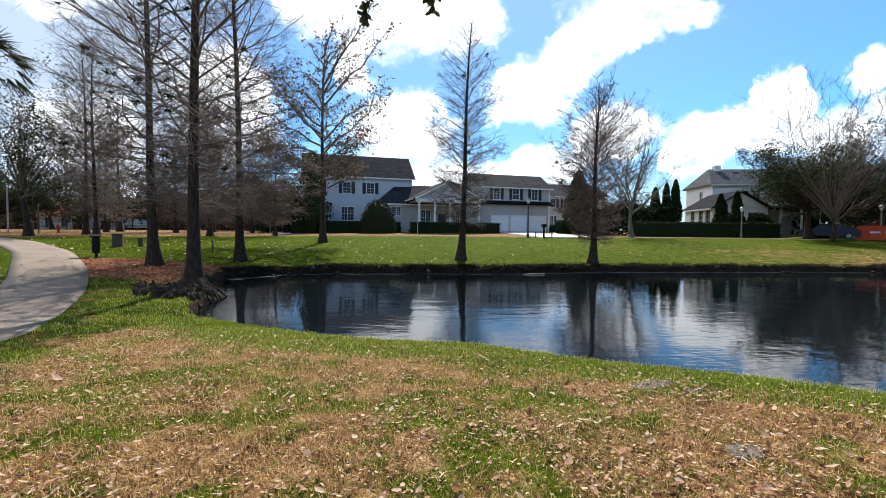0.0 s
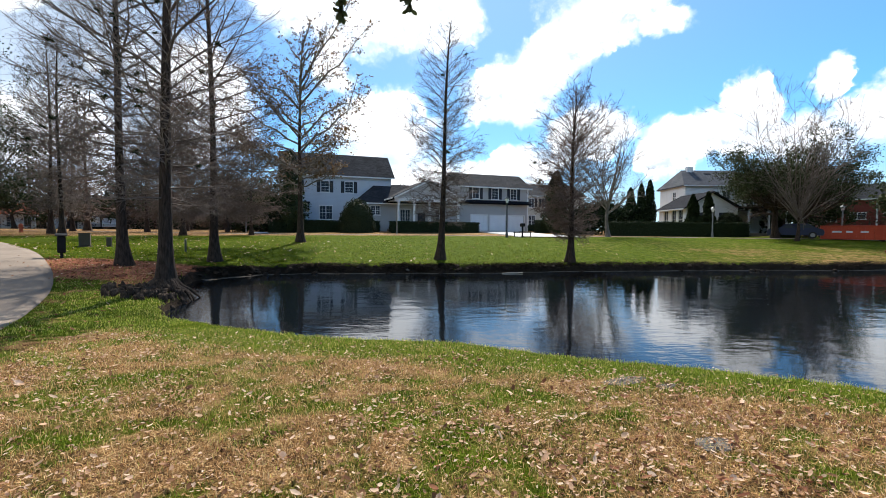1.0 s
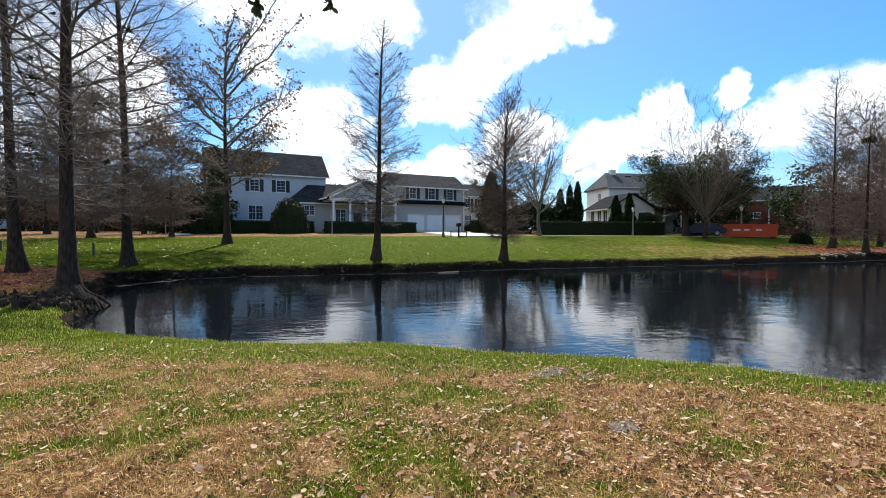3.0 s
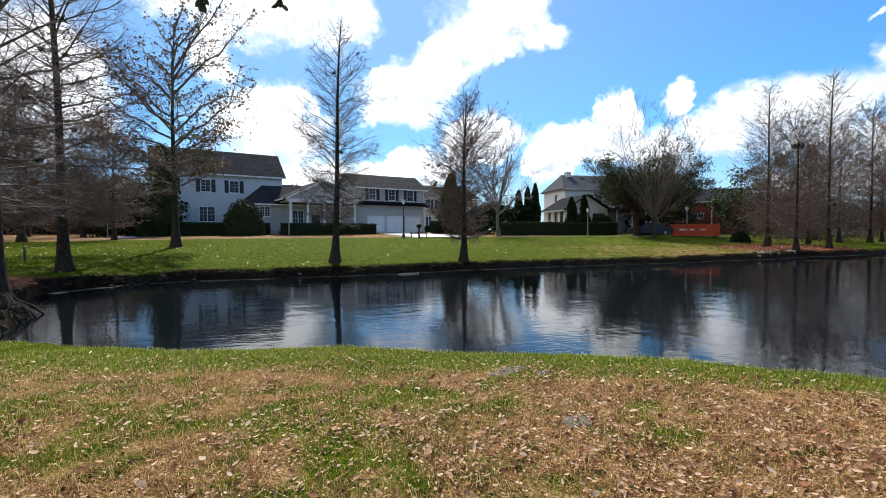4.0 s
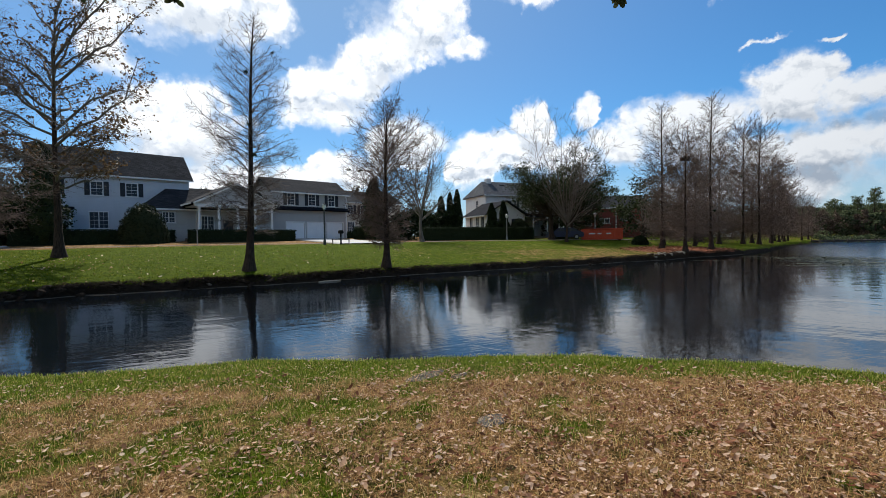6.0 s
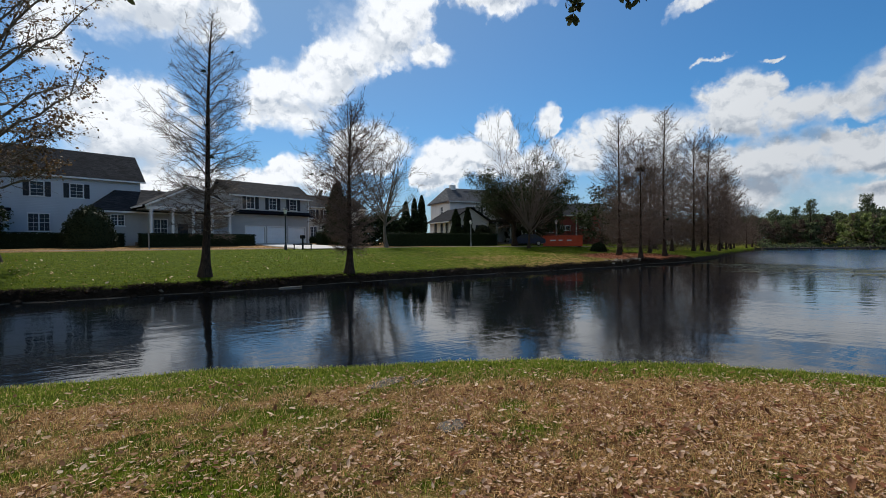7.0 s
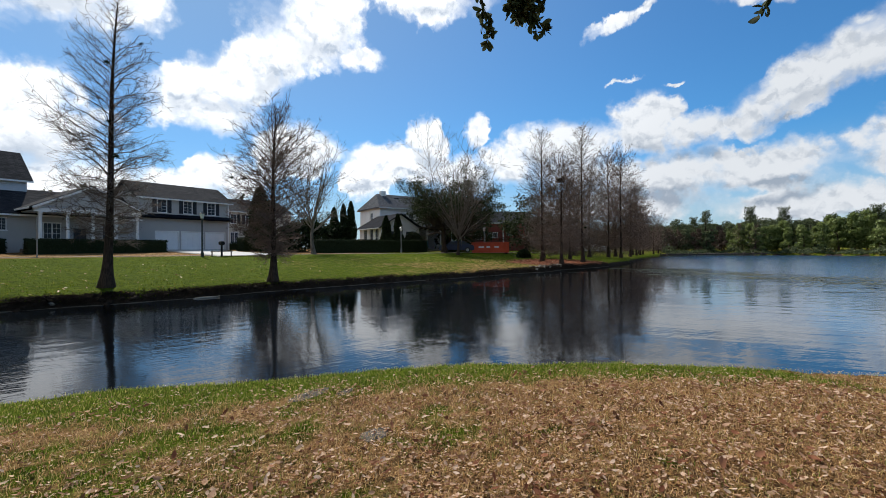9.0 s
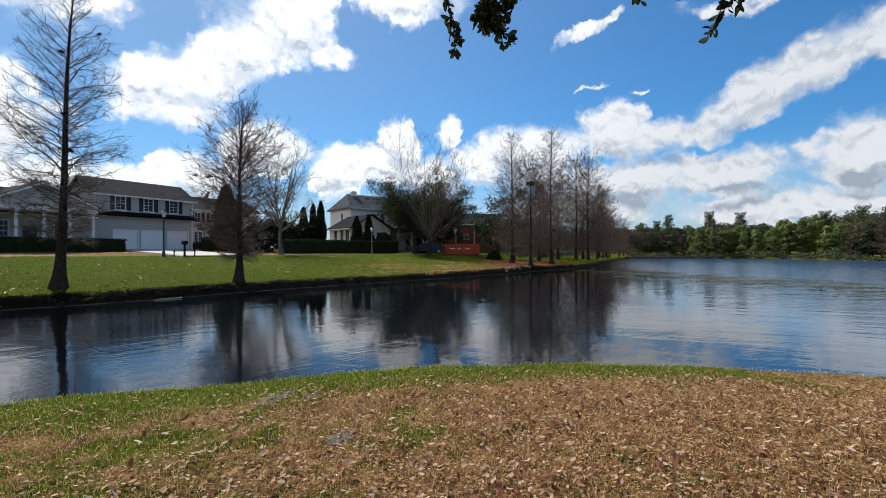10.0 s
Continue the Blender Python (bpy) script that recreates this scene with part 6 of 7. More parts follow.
# boardwalk along the lake's far corner
walkway = thing("boardwalk", (0, 0, 0), 0, "low grey timber boardwalk over the lake's far corner", "boardwalk")
A, B = Vector((92.0, 41.8, 0.5)), Vector((115.5, 31.0, 0.5))
along = (B - A).normalized()
angle = math.degrees(math.atan2(along.y, along.x))
span_ = (B - A).length
deck = bpy.data.meshes.new("plank")
pb = boxed(0, 0.27, -0.8, 0.8, -0.04, 0.04)
pb.to_mesh(deck)
pb.free()
deck.materials.append(TIMBER)
for k in range(int(span_ / 0.3)):
    pl_ = new("plank", deck)
    pl_.parent = walkway
    pl_.matrix_world = Matrix.Translation(A + along * (k * 0.3)) @ pose(0, 0, 0, 0, 0, angle)
for k in range(int(span_ / 2.4) + 1):
    for s in (-0.75, 0.75):
        part("pile", boxed(-0.07, 0.07, -0.07, 0.07, -1.4, 0.3, m=Matrix.Translation(A + along * (k * 2.4)) @ pose(0, 0, 0, 0, 0, angle) @ Matrix.Translation((0, s * 1.2, 0))), TIMBER, walkway)
for s in (-0.6, 0.6):
    part("beam", boxed(0, span_, s - 0.08, s + 0.08, -0.28, -0.042, m=Matrix.Translation(A) @ pose(0, 0, 0, 0, 0, angle)), TIMBER, walkway)

# ---- the pond's edges ----
rng = np.random.default_rng(5)


def knobbly(rng, size, squash=0.7):
    """A rough lump: a rounded block with dents."""
    bm = bmesh.new()
    bmesh.ops.create_icosphere(bm, subdivisions=2, radius=size)
    o = Vector(rng.uniform(0, 50, 3))
    for v in bm.verts:
        v.co *= 1 + 0.55 * noise.noise(v.co / size * 1.1 + o)
        v.co.z *= squash
    return bm


lumps, knees = [], []
for k in range(9):
    me = bpy.data.meshes.new("knee")
    b = knobbly(rng, 0.12, 0.7)
    b.to_mesh(me)
    b.free()
    me.materials.append(MUD if k < 4 else STONE if k < 6 else ROOT)
    (lumps if k < 6 else knees).append(me)
# cypress knees heaped round the near tree's foot
for k in range(150):
    a, d = rng.uniform(3.1, 5.9), 0.25 + 1.3 * rng.uniform() ** 0.8
    x, y = -7.0 + d * math.cos(a) * 1.1 + 0.3, 12.3 + d * math.sin(a)
    if from_shore(np.array([x]), np.array([y]))[0] < -0.15:
        continue
    o = tagged(new("root_knee", knees[k % 3]), "dark knobbly cypress knee by the water", "root", "cypress knees")
    o.matrix_world = pose(x, y, stand(x, y) + 0.02, rng.uniform(-22, 22), rng.uniform(-22, 22), rng.uniform(0, 360)) @ Matrix.Diagonal((*(rng.uniform(0.3, 0.8, 2)), rng.uniform(0.7, 2.2), 1))
roots = thing("tree_roots", (-7.05, 12.45, stand(-7.05, 12.45)), 0, "pale exposed roots running into the pond", "roots")
for k in range(13):
    a, reach_ = radians(-165 + 175 * k / 12), rng.uniform(0.65, 1.05)
    p = [(0.22 * math.cos(a), 0.22 * math.sin(a), 0.22), (0.5 * reach_ * math.cos(a), 0.5 * reach_ * math.sin(a), 0.04), (0.75 * reach_ * math.cos(a + 0.25), 0.75 * reach_ * math.sin(a + 0.25), -0.08), (1.2 * reach_ * math.cos(a + 0.1), 1.2 * reach_ * math.sin(a + 0.1), -0.4)]
    part("root", mesh_of("root", *tube(p, [0.09, 0.06, 0.04, 0.015], 8), ROOT, True), ROOT, roots)
# clods and stones along the far bank
line = [(-8.6, 17.3), (-7.2, 18.95), (-4.8, 20.05), (-2.1, 19.95), (-0.6, 20.15), (1.6, 20.15), (4.0, 20.5), (6.6, 21.2), (9.75, 21.6), (13.3, 21.9), (17.2, 22.05), (21.8, 22.15), (25.3, 22.9), (29.3, 22.8), (33.3, 24.0), (36.7, 24.1), (42, 24.8)]
px, py = np.array(line).T
for k in range(260):
    t = (k + rng.uniform()) / 260
    t = t ** 1.35
    i = t * (len(line) - 1)
    x, y = np.interp(i, range(len(line)), px), np.interp(i, range(len(line)), py)
    x, y = x + rng.normal() * 0.12, y + rng.normal() * 0.13
    stone = k % 130 == 90
    o = tagged(new("bank_clod", lumps[4 + k % 2] if stone else lumps[k % 4]), "sandy stone on the muddy bank" if stone else "dark clod of roots and mud on the bank", "clod", "clods on the bank")
    s = rng.uniform(0.4, 1.05) * (1.2 if x < -3 else 1.0)
    o.matrix_world = pose(x, y, max(0.0, stand(x, y)) * 0.8 + 0.02, rng.uniform(-20, 20), rng.uniform(-20, 20), rng.uniform(0, 360)) @ Matrix.Diagonal((s * 1.3, s, s * 0.9, 1))
# stones and broken wood heaped where the litter bed meets the water
for k in range(60):
    x = rng.uniform(28.5, 35.5)
    y = float(np.interp(x, px, py)) + 0.05 + abs(rng.normal()) * 0.35
    pale = k % 3 == 0
    o = tagged(new("bank_stone", lumps[4 + k % 2] if pale else knees[k % 3]), "sandy stone at the water's edge" if pale else "brown broken root at the water's edge", "stone", "stones at the litter bed")
    o.matrix_world = pose(x, y, max(0.0, stand(x, y)) * 0.9 + 0.03, rng.uniform(-20, 20), rng.uniform(-20, 20), rng.uniform(0, 360)) @ Matrix.Diagonal((*(rng.uniform(0.8, 2.2, 2)), rng.uniform(0.7, 1.5), 1))
# dead reeds hanging over the far bank
n = 15000
t = rng.uniform(0, 1, n) ** 1.2 * (len(line) - 1)
bx, by = np.interp(t, range(len(line)), px) + rng.normal(size=n) * 0.1, np.interp(t, range(len(line)), py) + rng.normal(size=n) * 0.14 + 0.05
keep = wave(1.7 * bx, 1.7 * by) + rng.normal(size=n) * 0.4 > -0.25
bx, by = bx[keep], by[keep]
bz = land(bx, by)
lean_ = np.stack([rng.normal(size=len(bx)) * 0.10, -np.abs(rng.normal(size=len(bx))) * 0.16, rng.uniform(-0.04, 0.14, len(bx))], 1)
reeds = new("bank_grass", mesh_of("bank_grass", *prisms(np.stack([bx, by, bz], 1), np.stack([bx, by, bz], 1) + lean_, np.full(len(bx), 0.010), np.full(len(bx), 0.002), 3), MUD))
tagged(reeds, "dark dead grass and roots overhanging the muddy bank", "bank grass", kind="stuff")
# pale silt ledge at the pond's north-west corner
ledge_pts = []
for k in range(150):
    i = (len(line) - 1) * k / 149
    x, y = float(np.interp(i, range(len(line)), px)), float(np.interp(i, range(len(line)), py))
    for _ in range(3):
        s0 = float(from_shore(np.array([x]), np.array([y]))[0]) + 0.12
        gx = float(from_shore(np.array([x + 0.05]), np.array([y]))[0]) + 0.12 - s0
        gy = float(from_shore(np.array([x]), np.array([y + 0.05]))[0]) + 0.12 - s0
        g2 = max(1e-4, math.hypot(gx, gy))
        x, y = x - s0 * gx / g2, y - s0 * gy / g2
    ledge_pts.append((x, y))
ledge_pts = np.array(ledge_pts)
d = np.gradient(ledge_pts, axis=0)
d /= np.maximum(1e-6, np.linalg.norm(d, axis=1, keepdims=True))
out_ = np.stack([d[:, 1], -d[:, 0]], 1)
kk = np.arange(150) * 1.733
near_end = smooth(56, 40, kk.astype(float))
wide_ = (np.maximum(0.02, 0.13 + 0.10 * np.sin(kk * 0.19) + 0.08 * np.sin(kk * 0.53 + 1)) * near_end + (-0.05 + 0.07 * np.sin(kk * 0.37) ** 2) * (1 - near_end))[:, None]
top_ = 0.007 + 0.005 * np.sin(kk * 0.41)
rows = [np.column_stack([ledge_pts + out_ * wide_, top_ * 0 - 0.05]), np.column_stack([ledge_pts + out_ * wide_ * 0.8, top_]), np.column_stack([ledge_pts - out_ * 0.2, top_ + 0.02]), np.column_stack([ledge_pts - out_ * 0.25, top_ * 0 - 0.05])]
v = np.stack(rows, 1).reshape(-1, 3)
f = np.array([(4 * a + b, 4 * a + b + 1, 4 * a + b + 5, 4 * a + b + 4) for a in range(149) for b in range(3)])
silt = tagged(new("silt_ledge", mesh_of("silt_ledge", v, f, SAND)), "pale strip of silt along the waterline", "shore", kind="structure")
# floating log
log_ = thing("log", (4.1, 20.0, 0.0), 8, "pale weathered log floating at the bank", "log")
part("stem", mesh_of("stem", *tube([(-0.5, 0, 0), (-0.2, 0.03, 0.02), (0.2, -0.02, 0.02), (0.5, 0.02, 0.04)], [0.03, 0.04, 0.035, 0.02], 10), STONE, True), STONE, log_)
# streaks of floating weed across the lake
rows = []
for k in range(230):
    f = rng.uniform(-0.5, 1.15)
    cx, cy = 36.0 - 5.0 * f + rng.normal() * 2.6, 13.0 - 11.7 * f + rng.normal() * 1.4
    m = 26
    along_, across = rng.normal(size=m) * rng.uniform(0.4, 1.1), rng.normal(size=m) * 0.07
    rows.append(np.stack([cx + 0.74 * along_ + 0.67 * across, cy - 0.67 * along_ + 0.74 * across, np.full(m, 0.012)], 1))
c = np.concatenate(rows)
c = c[from_shore(c[:, 0], c[:, 1]) < -1]
weed = new("water_weed", mesh_of("water_weed", *leaf_quads(c, 0.22, rng, 0.97, 0.0, 0.7), PAD))
tagged(weed, "thin rafts of olive water weed on the lake", "weed", kind="stuff")

# ---- near ground cover ----
def patch_of(n, box_, seed, power=1.0):
    r = np.random.default_rng(seed)
    x = r.uniform(box_[0], box_[1], n)
    y = box_[2] + (box_[3] - box_[2]) * r.uniform(0, 1, n) ** power
    return r, x, y


def blades(name, n, box_, seed, tall, wide, mat, want, label, power=1.0, flop=0.55):
    """Single grass blades: two bent quads each; want keeps them where the turf calls for them."""
    r, x, y = patch_of(n, box_, seed, power)
    s = from_shore(x, y)
    keep = (s > 0.06) & (r.uniform(size=n) < want(x, y, s))
    x, y, s = x[keep], y[keep], s[keep]
    z, m = land(x, y, s) - 0.01, keep.sum()
    a = r.uniform(0, 2 * np.pi, m)
    lush = 1 + 0.1 * smooth(0.9, 0.1, s)
    h = tall * r.uniform(0.45, 1.25, m) * lush
    tip = np.stack([np.cos(a), np.sin(a), 0 * a], 1) * (h * r.uniform(0.1, flop * 1.6, m))[:, None]
    side = np.stack([-np.sin(a), np.cos(a), 0 * a], 1) * (wide * r.uniform(0.6, 1.3, m))[:, None] / 2
    base = np.stack([x, y, z], 1)
    mid = base + tip * 0.35 + np.stack([0 * h, 0 * h, h * 0.6], 1)
    end = base + tip + np.stack([0 * h, 0 * h, h * r.uniform(0.75, 1.0, m)], 1)
    v = np.stack([base - side, base + side, mid + side * 0.8, mid - side * 0.8, end + side * 0.12, end - side * 0.12], 1).reshape(-1, 3)
    k = np.arange(m)[:, None] * 6
    f = np.concatenate([k + [0, 1, 2, 3], k + [3, 2, 4, 5]], 1).reshape(-1, 4)
    ob = new(name, mesh_of(name, v, f, mat))
    return tagged(ob, label, "grass", kind="stuff")


def off_path(x, y):
    """0 on the footpath, 1 off it."""
    cx = np.interp(y, [-6, -1, 3, 6.2, 8.6, 10.8, 12.7, 14.8, 18, 21.4], [-6.7, -7.05, -7.25, -7.55, -8.65, -10.0, -11.45, -13.35, -16.4, -20.7])
    w = np.interp(y, [0, 8, 12, 21], [0.98, 1.1, 1.3, 1.45])
    return (np.abs(x - cx) > w).astype(float)


def needled(x, y):
    """Where fallen needles smother the grass beneath the cypresses."""
    return np.clip(smooth(3.0, 1.6, np.hypot((x + 10.0) * 0.62, y - 15.4)) + smooth(4.2, 2.4, np.hypot((x - 36.5) * 0.5, y - 26.5)), 0, 1)


green = lambda x, y, s: np.clip(1.2 - 1.38 * dryness(x, y, s, far_side(x, y)), 0.12, 1) * off_path(x, y) * (1 - 0.85 * needled(x, y)) * smooth(-1.2, 0.4, y)  # noqa: E731
straw = lambda x, y, s: np.clip(0.1 + 0.95 * dryness(x, y, s, far_side(x, y)), 0, 1) * off_path(x, y) * smooth(-1.2, 0.2, y)  # noqa: E731
blades("near_grass", 158000, (-5.5, 10.2, -0.8, 8.0), 61, 0.05, 0.005, BLADE, green, "short green lawn grass beside the pond")
blades("shore_grass", 90000, (-6.5, 10.0, 0.0, 10.5), 62, 0.042, 0.006, LUSH, lambda x, y, s: smooth(1.5, 0.3, s) * (y < 11) * (1 - 0.85 * smooth(7.8, 8.5, x)) * (1 - smooth(8.5, 11, y) * smooth(-6, -7, x)), "lush green grass overhanging the near shore")


def straws(name, n, box_, seed, size, want, label):
    """Flattened dead stalks criss-crossing on the turf."""
    r, x, y = patch_of(n, box_, seed)
    s = from_shore(x, y)
    keep = (s > 0.1) & (r.uniform(size=n) < want(x, y, s))
    x, y, s = x[keep], y[keep], s[keep]
    c = np.stack([x, y, land(x, y, s) + 0.008 + r.uniform(0, 0.03, len(x))], 1)
    return tagged(new(name, mesh_of(name, *leaf_quads(c, size, r, 0.62, 0.03, 0.075), STRAW)), label, "grass", kind="stuff")


straws("dry_grass", 60000, (-5.5, 10.5, -1.2, 8.0), 63, 0.055, straw, "flattened straw-coloured winter grass")
blades("dry_tufts", 250000, (-5.5, 10.5, -0.8, 8.0), 67, 0.058, 0.0048, STRAW, lambda x, y, s: straw(x, y, s) * smooth(0.3, 0.8, s), "short golden dead grass standing in the turf", 1.0, 0.8)
blades("path_grass", 46000, (-13.0, -4.5, 5.0, 16.0), 64, 0.06, 0.010, BLADE, green, "green grass between footpath and pond")
blades("far_grass", 52000, (-22.0, 32.0, 20.0, 44.0), 65, 0.07, 0.022, FAR_BLADE, lambda x, y, s: green(x, y, s) * 0.9, "mown green lawn on the far bank", 1.7)
blades("west_grass", 36000, (-34.0, -7.0, 14.0, 36.0), 66, 0.06, 0.02, FAR_BLADE, lambda x, y, s: green(x, y, s) * 0.9, "green lawn along the footpath", 1.2)


def fallen(name, n, box_, seed, size, want, label, power=1.0, mat=None):
    """Curled fallen leaves lying on the turf."""
    r, x, y = patch_of(n, box_, seed, power)
    s = from_shore(x, y)
    keep = (s > 0.15) & (r.uniform(size=n) < want(x, y, s))
    x, y, s = x[keep], y[keep], s[keep]
    m = len(x)
    a = r.uniform(0, 2 * np.pi, m)
    L = size * np.clip(r.lognormal(-0.12, 0.38, m), 0.4, 1.9)
    Wd = L * r.uniform(0.36, 0.62, m)
    d = np.stack([np.cos(a), np.sin(a), r.normal(size=m) * 0.3], 1)
    e = np.stack([-np.sin(a), np.cos(a), r.normal(size=m) * 0.32], 1)
    up = np.array([0, 0, 1.0])
    c = np.stack([x, y, land(x, y, s) + 0.012 + r.uniform(0, 0.03, m)], 1)
    curl = (L * r.uniform(0.02, 0.24, m))[:, None] * up
    rows = []
    for t, w in ((-0.5, 0.1), (-0.22, 0.85), (0.2, 1.0), (0.5, 0.12)):
        mid = c + d * (L * t)[:, None] + curl * (4 * t * t)
        rows += [mid - e * (Wd * w / 2)[:, None] + curl * 0.6 * w, mid - curl * 0.15, mid + e * (Wd * w / 2)[:, None] + curl * 0.6 * w]
    v = np.stack(rows, 1).reshape(-1, 3)
    k = np.arange(m)[:, None] * 12
    quads = [q for i in range(3) for q in ([3 * i, 3 * i + 3, 3 * i + 4, 3 * i + 1], [3 * i + 1, 3 * i + 4, 3 * i + 5, 3 * i + 2])]
    f = np.concatenate([k + q for q in quads], 1).reshape(-1, 4)
    return tagged(new(name, mesh_of(name, v, f, mat or LITTER)), label, "leaves", kind="stuff")


thick = lambda x, y, s: np.clip(0.15 + 0.55 * smooth(0.42, 0.75, fbm(x, y, 0.55, 9)) + 0.12 * smooth(1.2, 4.4, x + 0.3 * (y - 3)) + 0.25 * smooth(4.2, 1.8, y), 0.03, 1) * off_path(x, y) * smooth(0.3, 1.4, s) * smooth(-1.2, 0.0, y)  # noqa: E731
fallen("fallen_leaves", 58000, (-5.5, 10.5, -1.2, 7.5), 71, 0.040, thick, "curled tan fallen oak leaves on the turf", 1.1)
fallen("rust_leaves", 15000, (-5.5, 10.5, -1.2, 7.5), 76, 0.050, lambda x, y, s: np.clip(1.4 * thick(x, y, s) - 0.1, 0, 1) * (0.12 + 0.88 * smooth(0.5, 3.5, x)), "dark rust-brown fallen leaves among the dead grass", 1.0, RUST_LITTER)


def crumbs(name, n, box_, seed, size, want, label):
    """Broken bits of leaf among the grass."""
    r, x, y = patch_of(n, box_, seed)
    s = from_shore(x, y)
    keep = (s > 0.1) & (r.uniform(size=n) < want(x, y, s))
    x, y, s = x[keep], y[keep], s[keep]
    c = np.stack([x, y, land(x, y, s) + 0.012 + r.uniform(0, 0.022, len(x))], 1)
    return tagged(new(name, mesh_of(name, *leaf_quads(c, size, r, 0.7, 0.12, 0.6), LITTER)), label, "leaves", kind="stuff")


crumbs("leaf_crumbs", 40000, (-5.5, 10.5, -1.2, 7.5), 72, 0.03, lambda x, y, s: np.clip(thick(x, y, s) + 0.15, 0, 1), "small broken fallen leaves on the turf")
fallen("lawn_leaves", 2200, (-24.0, 12.0, 13.0, 32.0), 73, 0.085, lambda x, y, s: off_path(x, y) * np.clip(0.25 + 0.7 * smooth(2, -8, x), 0, 1), "scattered fallen leaves on the far lawn", 1.0)
fallen("path_leaves", 9000, (-15.0, -5.0, 4.0, 18.0), 74, 0.07, lambda x, y, s: np.clip(1.3 * smooth(3.5, 0.8, np.hypot((x + 9.8) * 0.6, y - 14.8)) + 0.10, 0, 1) * np.maximum(off_path(x, y), 0.04), "brown needles and leaves beneath the cypresses", mat=RUST_LITTER)

fallen("bed_leaves", 5000, (28.0, 46.0, 23.0, 31.0), 75, 0.14, lambda x, y, s: np.clip(needled(x, y) - 0.1, 0, 1), "rust-brown litter heaped beneath the eastern cypresses", mat=RUST_LITTER)

# bare grey patches of mud in the turf
for x, y, rx, ry in ((2.36, 4.98, 0.30, 0.10), (2.37, 3.41, 0.17, 0.11), (2.75, 4.8, 0.14, 0.06)):
    bm = bmesh.new()
    bmesh.ops.create_icosphere(bm, subdivisions=4, radius=1.0)
    for v in bm.verts:
        k2 = 1 + 0.35 * noise.noise(v.co * 1.6 + Vector((x, y, 0)) * 3)
        v.co = Vector((v.co.x * rx * k2, v.co.y * ry * k2, v.co.z * 0.007 + 0.008 * noise.noise(v.co * 5)))
    mound = thing("mud_patch", (x, y, stand(x, y) + 0.008), 20, "bare grey worm-cast mud patch in the turf", "mud patch", "bare mud patches")
    part("crust", bm, GREY_MUD, mound)

# ---- the oak overhead, behind the viewer, whose sprays hang into the view ----
rng = np.random.default_rng(8)
over = thing("oak_tree", (2.4, -5.2, stand(2.4, -5.2)), 0, "large live oak reaching over the shore", "tree")
t = np.linspace(0, 1, 9)
part("trunk", mesh_of("trunk", *tube(np.stack([0.3 * t, 0.6 * t, -0.2 + 4.4 * t], 1), 0.42 - 0.14 * t, 14, 0.3), BARK, True), BARK, over)
st, leaves_at = Sticks(), []
eye = Vector((0.18, -0.1, 1.92))


def leafy_twig(start, way_, length, r0, sides_left):
    """A twig with leaves set close along it on both sides, and shorter twigs off it."""
    run = st.bough(start, way_, length, r0, rng, 6, -0.25, 0.16, 0.4)
    here = np.array(start, float)
    for q, d, _ in run:
        for f in (0.2, 0.45, 0.7, 0.95):
            leaves_at.append((here + (q - here) * f + rng.normal(size=3) * 0.004, d))
        here = q
    leaves_at.append((here, run[-1][1]))
    for k in range(sides_left):
        q, d, r = run[rng.integers(1, 6)]
        leafy_twig(q, aside(d, rng.uniform(0.5, 1.0), rng.uniform(0, 6.28)), length * rng.uniform(0.3, 0.5), r * 0.7, 0)


def spray(azim, top_el, low_el, far, side_twigs, start):
    """A hanging leafy twig, from a limb above down into sight."""
    def at(el, da=0.0):
        a = radians(azim + da)
        return np.array([eye.x + far * math.sin(a) - 2.4, eye.y + far * math.cos(a) + 5.2, eye.z + far * math.tan(radians(el)) - over.location.z])
    a, b = at(top_el, rng.uniform(-2, 2)), at(low_el)
    limb = np.array(start)
    st.bough(limb, a - limb, float(np.linalg.norm(a - limb)), 0.035, rng, 8, 0.0, 0.0, 0.25)
    leafy_twig(a, b - a, float(np.linalg.norm(b - a)), 0.006, side_twigs)


fork_at = (0.3, 0.6, 4.1)
for azim, low_el, side_twigs in ((-8.0, 25.8, 4), (-3.2, 27.0, 4), (-5.6, 27.6, 4), (-10.2, 28.4, 2), (-12.6, 29.2, 1),
                                 (52.4, 26.6, 4), (51.4, 28.4, 3), (53.6, 28.4, 3), (47.6, 28.4, 2), (49.8, 29.2, 2), (56.0, 29.4, 2),
                                 (78.4, 25.6, 3), (77.4, 27.0, 2), (71.6, 28.2, 0), (80.0, 27.6, 0)):
    spray(azim, 33, low_el, 3.1, side_twigs, fork_at)
tagged(part("crown", mesh_of("crown", *st.mesh(4), BARK), BARK, over), kind="stuff")
pos, stem_way = np.array([q for q, _ in leaves_at]), np.array([w for _, w in leaves_at])
m = len(pos)
d = stem_way * 0.7 + rng.normal(size=(m, 3)) * 0.6
d /= np.linalg.norm(d, axis=1, keepdims=True)
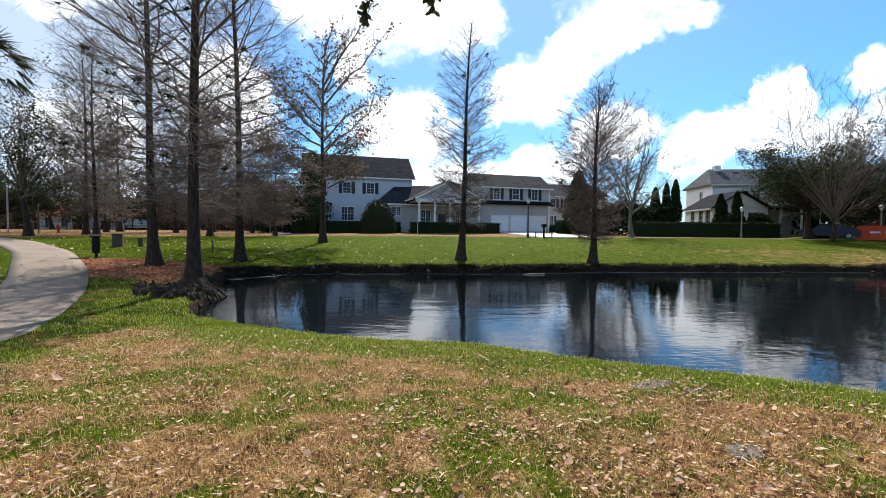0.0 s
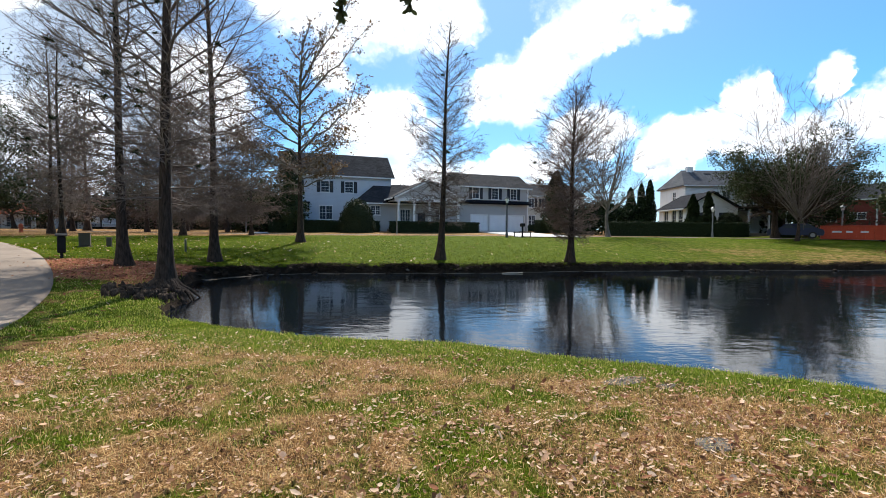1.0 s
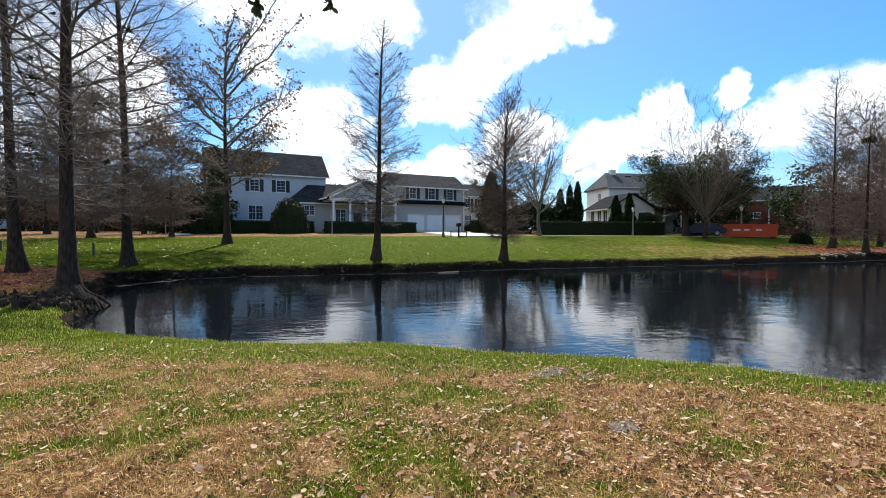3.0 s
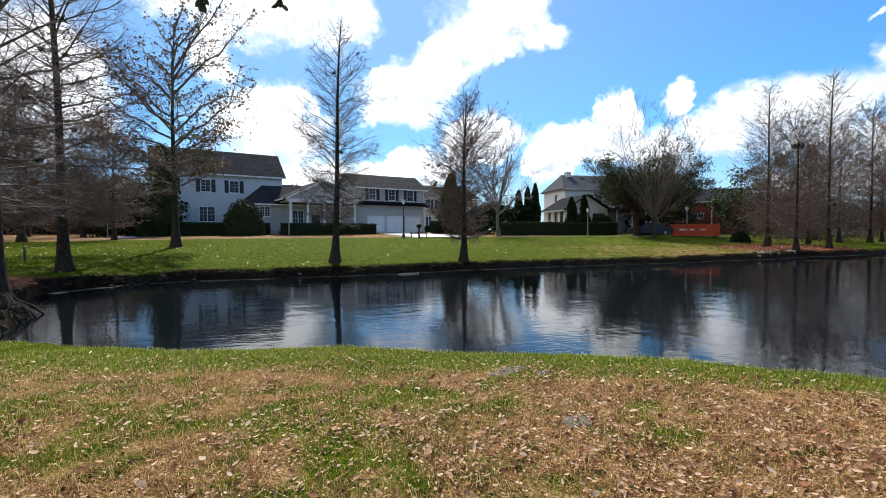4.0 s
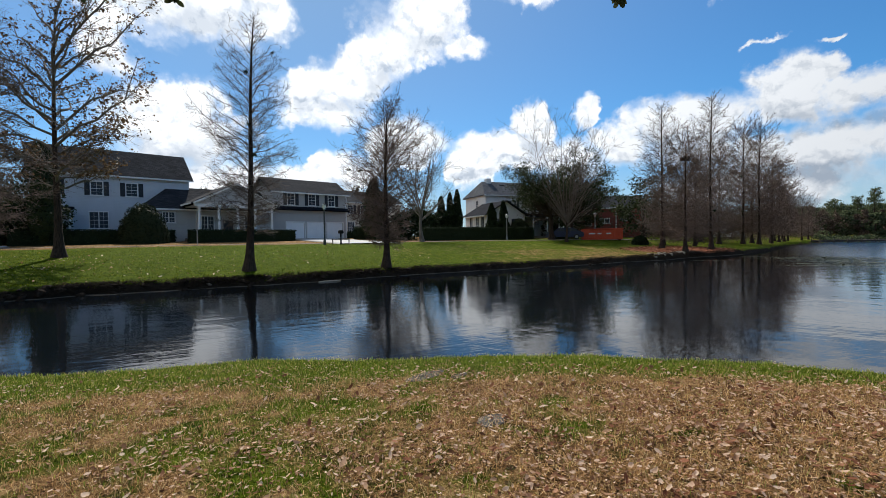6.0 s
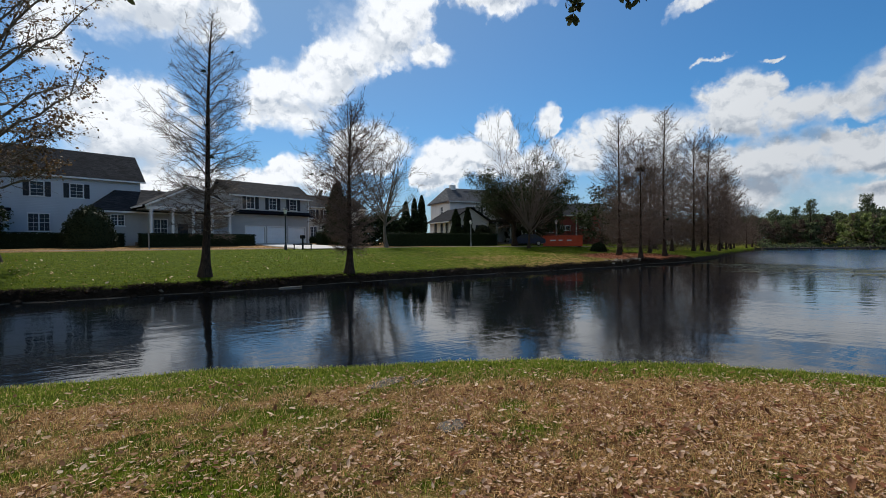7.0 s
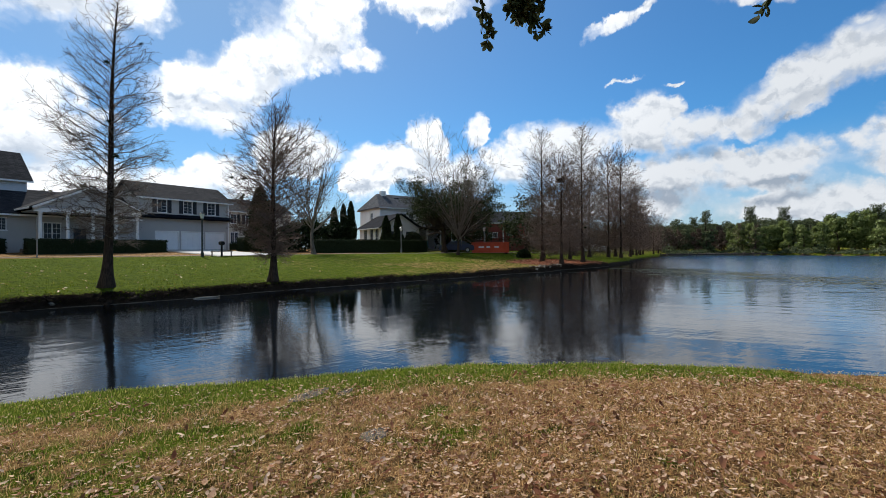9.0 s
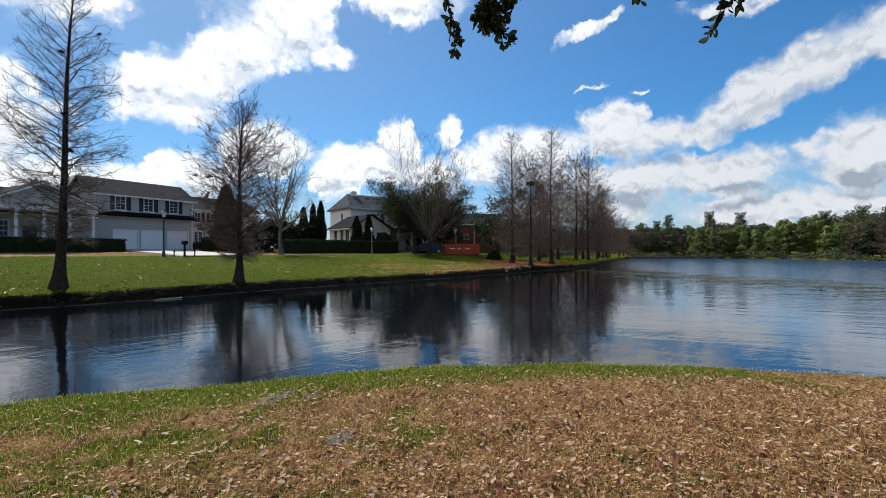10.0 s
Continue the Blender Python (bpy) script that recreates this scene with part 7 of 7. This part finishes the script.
e = np.cross(d, rng.normal(size=(m, 3)))
e /= np.linalg.norm(e, axis=1, keepdims=True)
up = np.cross(d, e)
L = 0.062 * rng.uniform(0.7, 1.25, m)[:, None]
rows = []
for q, w in ((0.0, 0.04), (0.22, 0.32), (0.55, 0.50), (0.82, 0.38), (1.0, 0.05)):
    mid = pos + d * L * q - up * L * 0.10 * (2 * q - 1) ** 2
    rows += [mid - e * L * w / 2 + up * L * 0.05 * w, mid, mid + e * L * w / 2 + up * L * 0.05 * w]
k = np.arange(m)[:, None] * 15
f = np.concatenate([k + q for i in range(4) for q in ([3 * i, 3 * i + 3, 3 * i + 4, 3 * i + 1], [3 * i + 1, 3 * i + 4, 3 * i + 5, 3 * i + 2])], 1).reshape(-1, 4)
tagged(part("leaves", mesh_of("leaves", np.stack(rows, 1).reshape(-1, 3), f, OAK_LEAF), OAK_LEAF, over, "small leathery dark leaves"), kind="stuff")

# palm beyond the footpath, its fronds at the edge of sight
palm = thing("palm_tree", (-17.65, 17.1, stand(-17.65, 17.1)), 0, "cabbage palm with drooping fan fronds", "tree")
part("trunk", mesh_of("trunk", *tube(np.stack([0.1 * np.sin(3 * t), 0 * t, 7.4 * t - 0.2], 1), 0.17 - 0.03 * t, 12, 0.2), BARK, True), BARK, palm)
for k in range(26):
    a, e = k * 2.4, radians(rng.uniform(-50, 75))
    d = np.array([math.cos(a) * math.cos(e), math.sin(a) * math.cos(e), math.sin(e)])
    c = np.array([0.1 * math.sin(3), 0, 7.2])
    st2 = Sticks()
    stem = st2.bough(c, d, 1.0, 0.015, rng, 3, -0.2, 0.05, 0.6)
    q = stem[-1][0]
    for j in range(22):
        f = aside(stem[-1][1], radians(abs(j - 10.5) * 7), 0.0 if j < 11 else math.pi)
        f[2] -= 0.25
        st2.bough(q, f, 0.8 * rng.uniform(0.8, 1.1), 0.026, rng, 2, -0.5, 0.05, 0.2)
    part("frond", mesh_of("frond", *st2.mesh(3), OAK_LEAF), OAK_LEAF, palm)
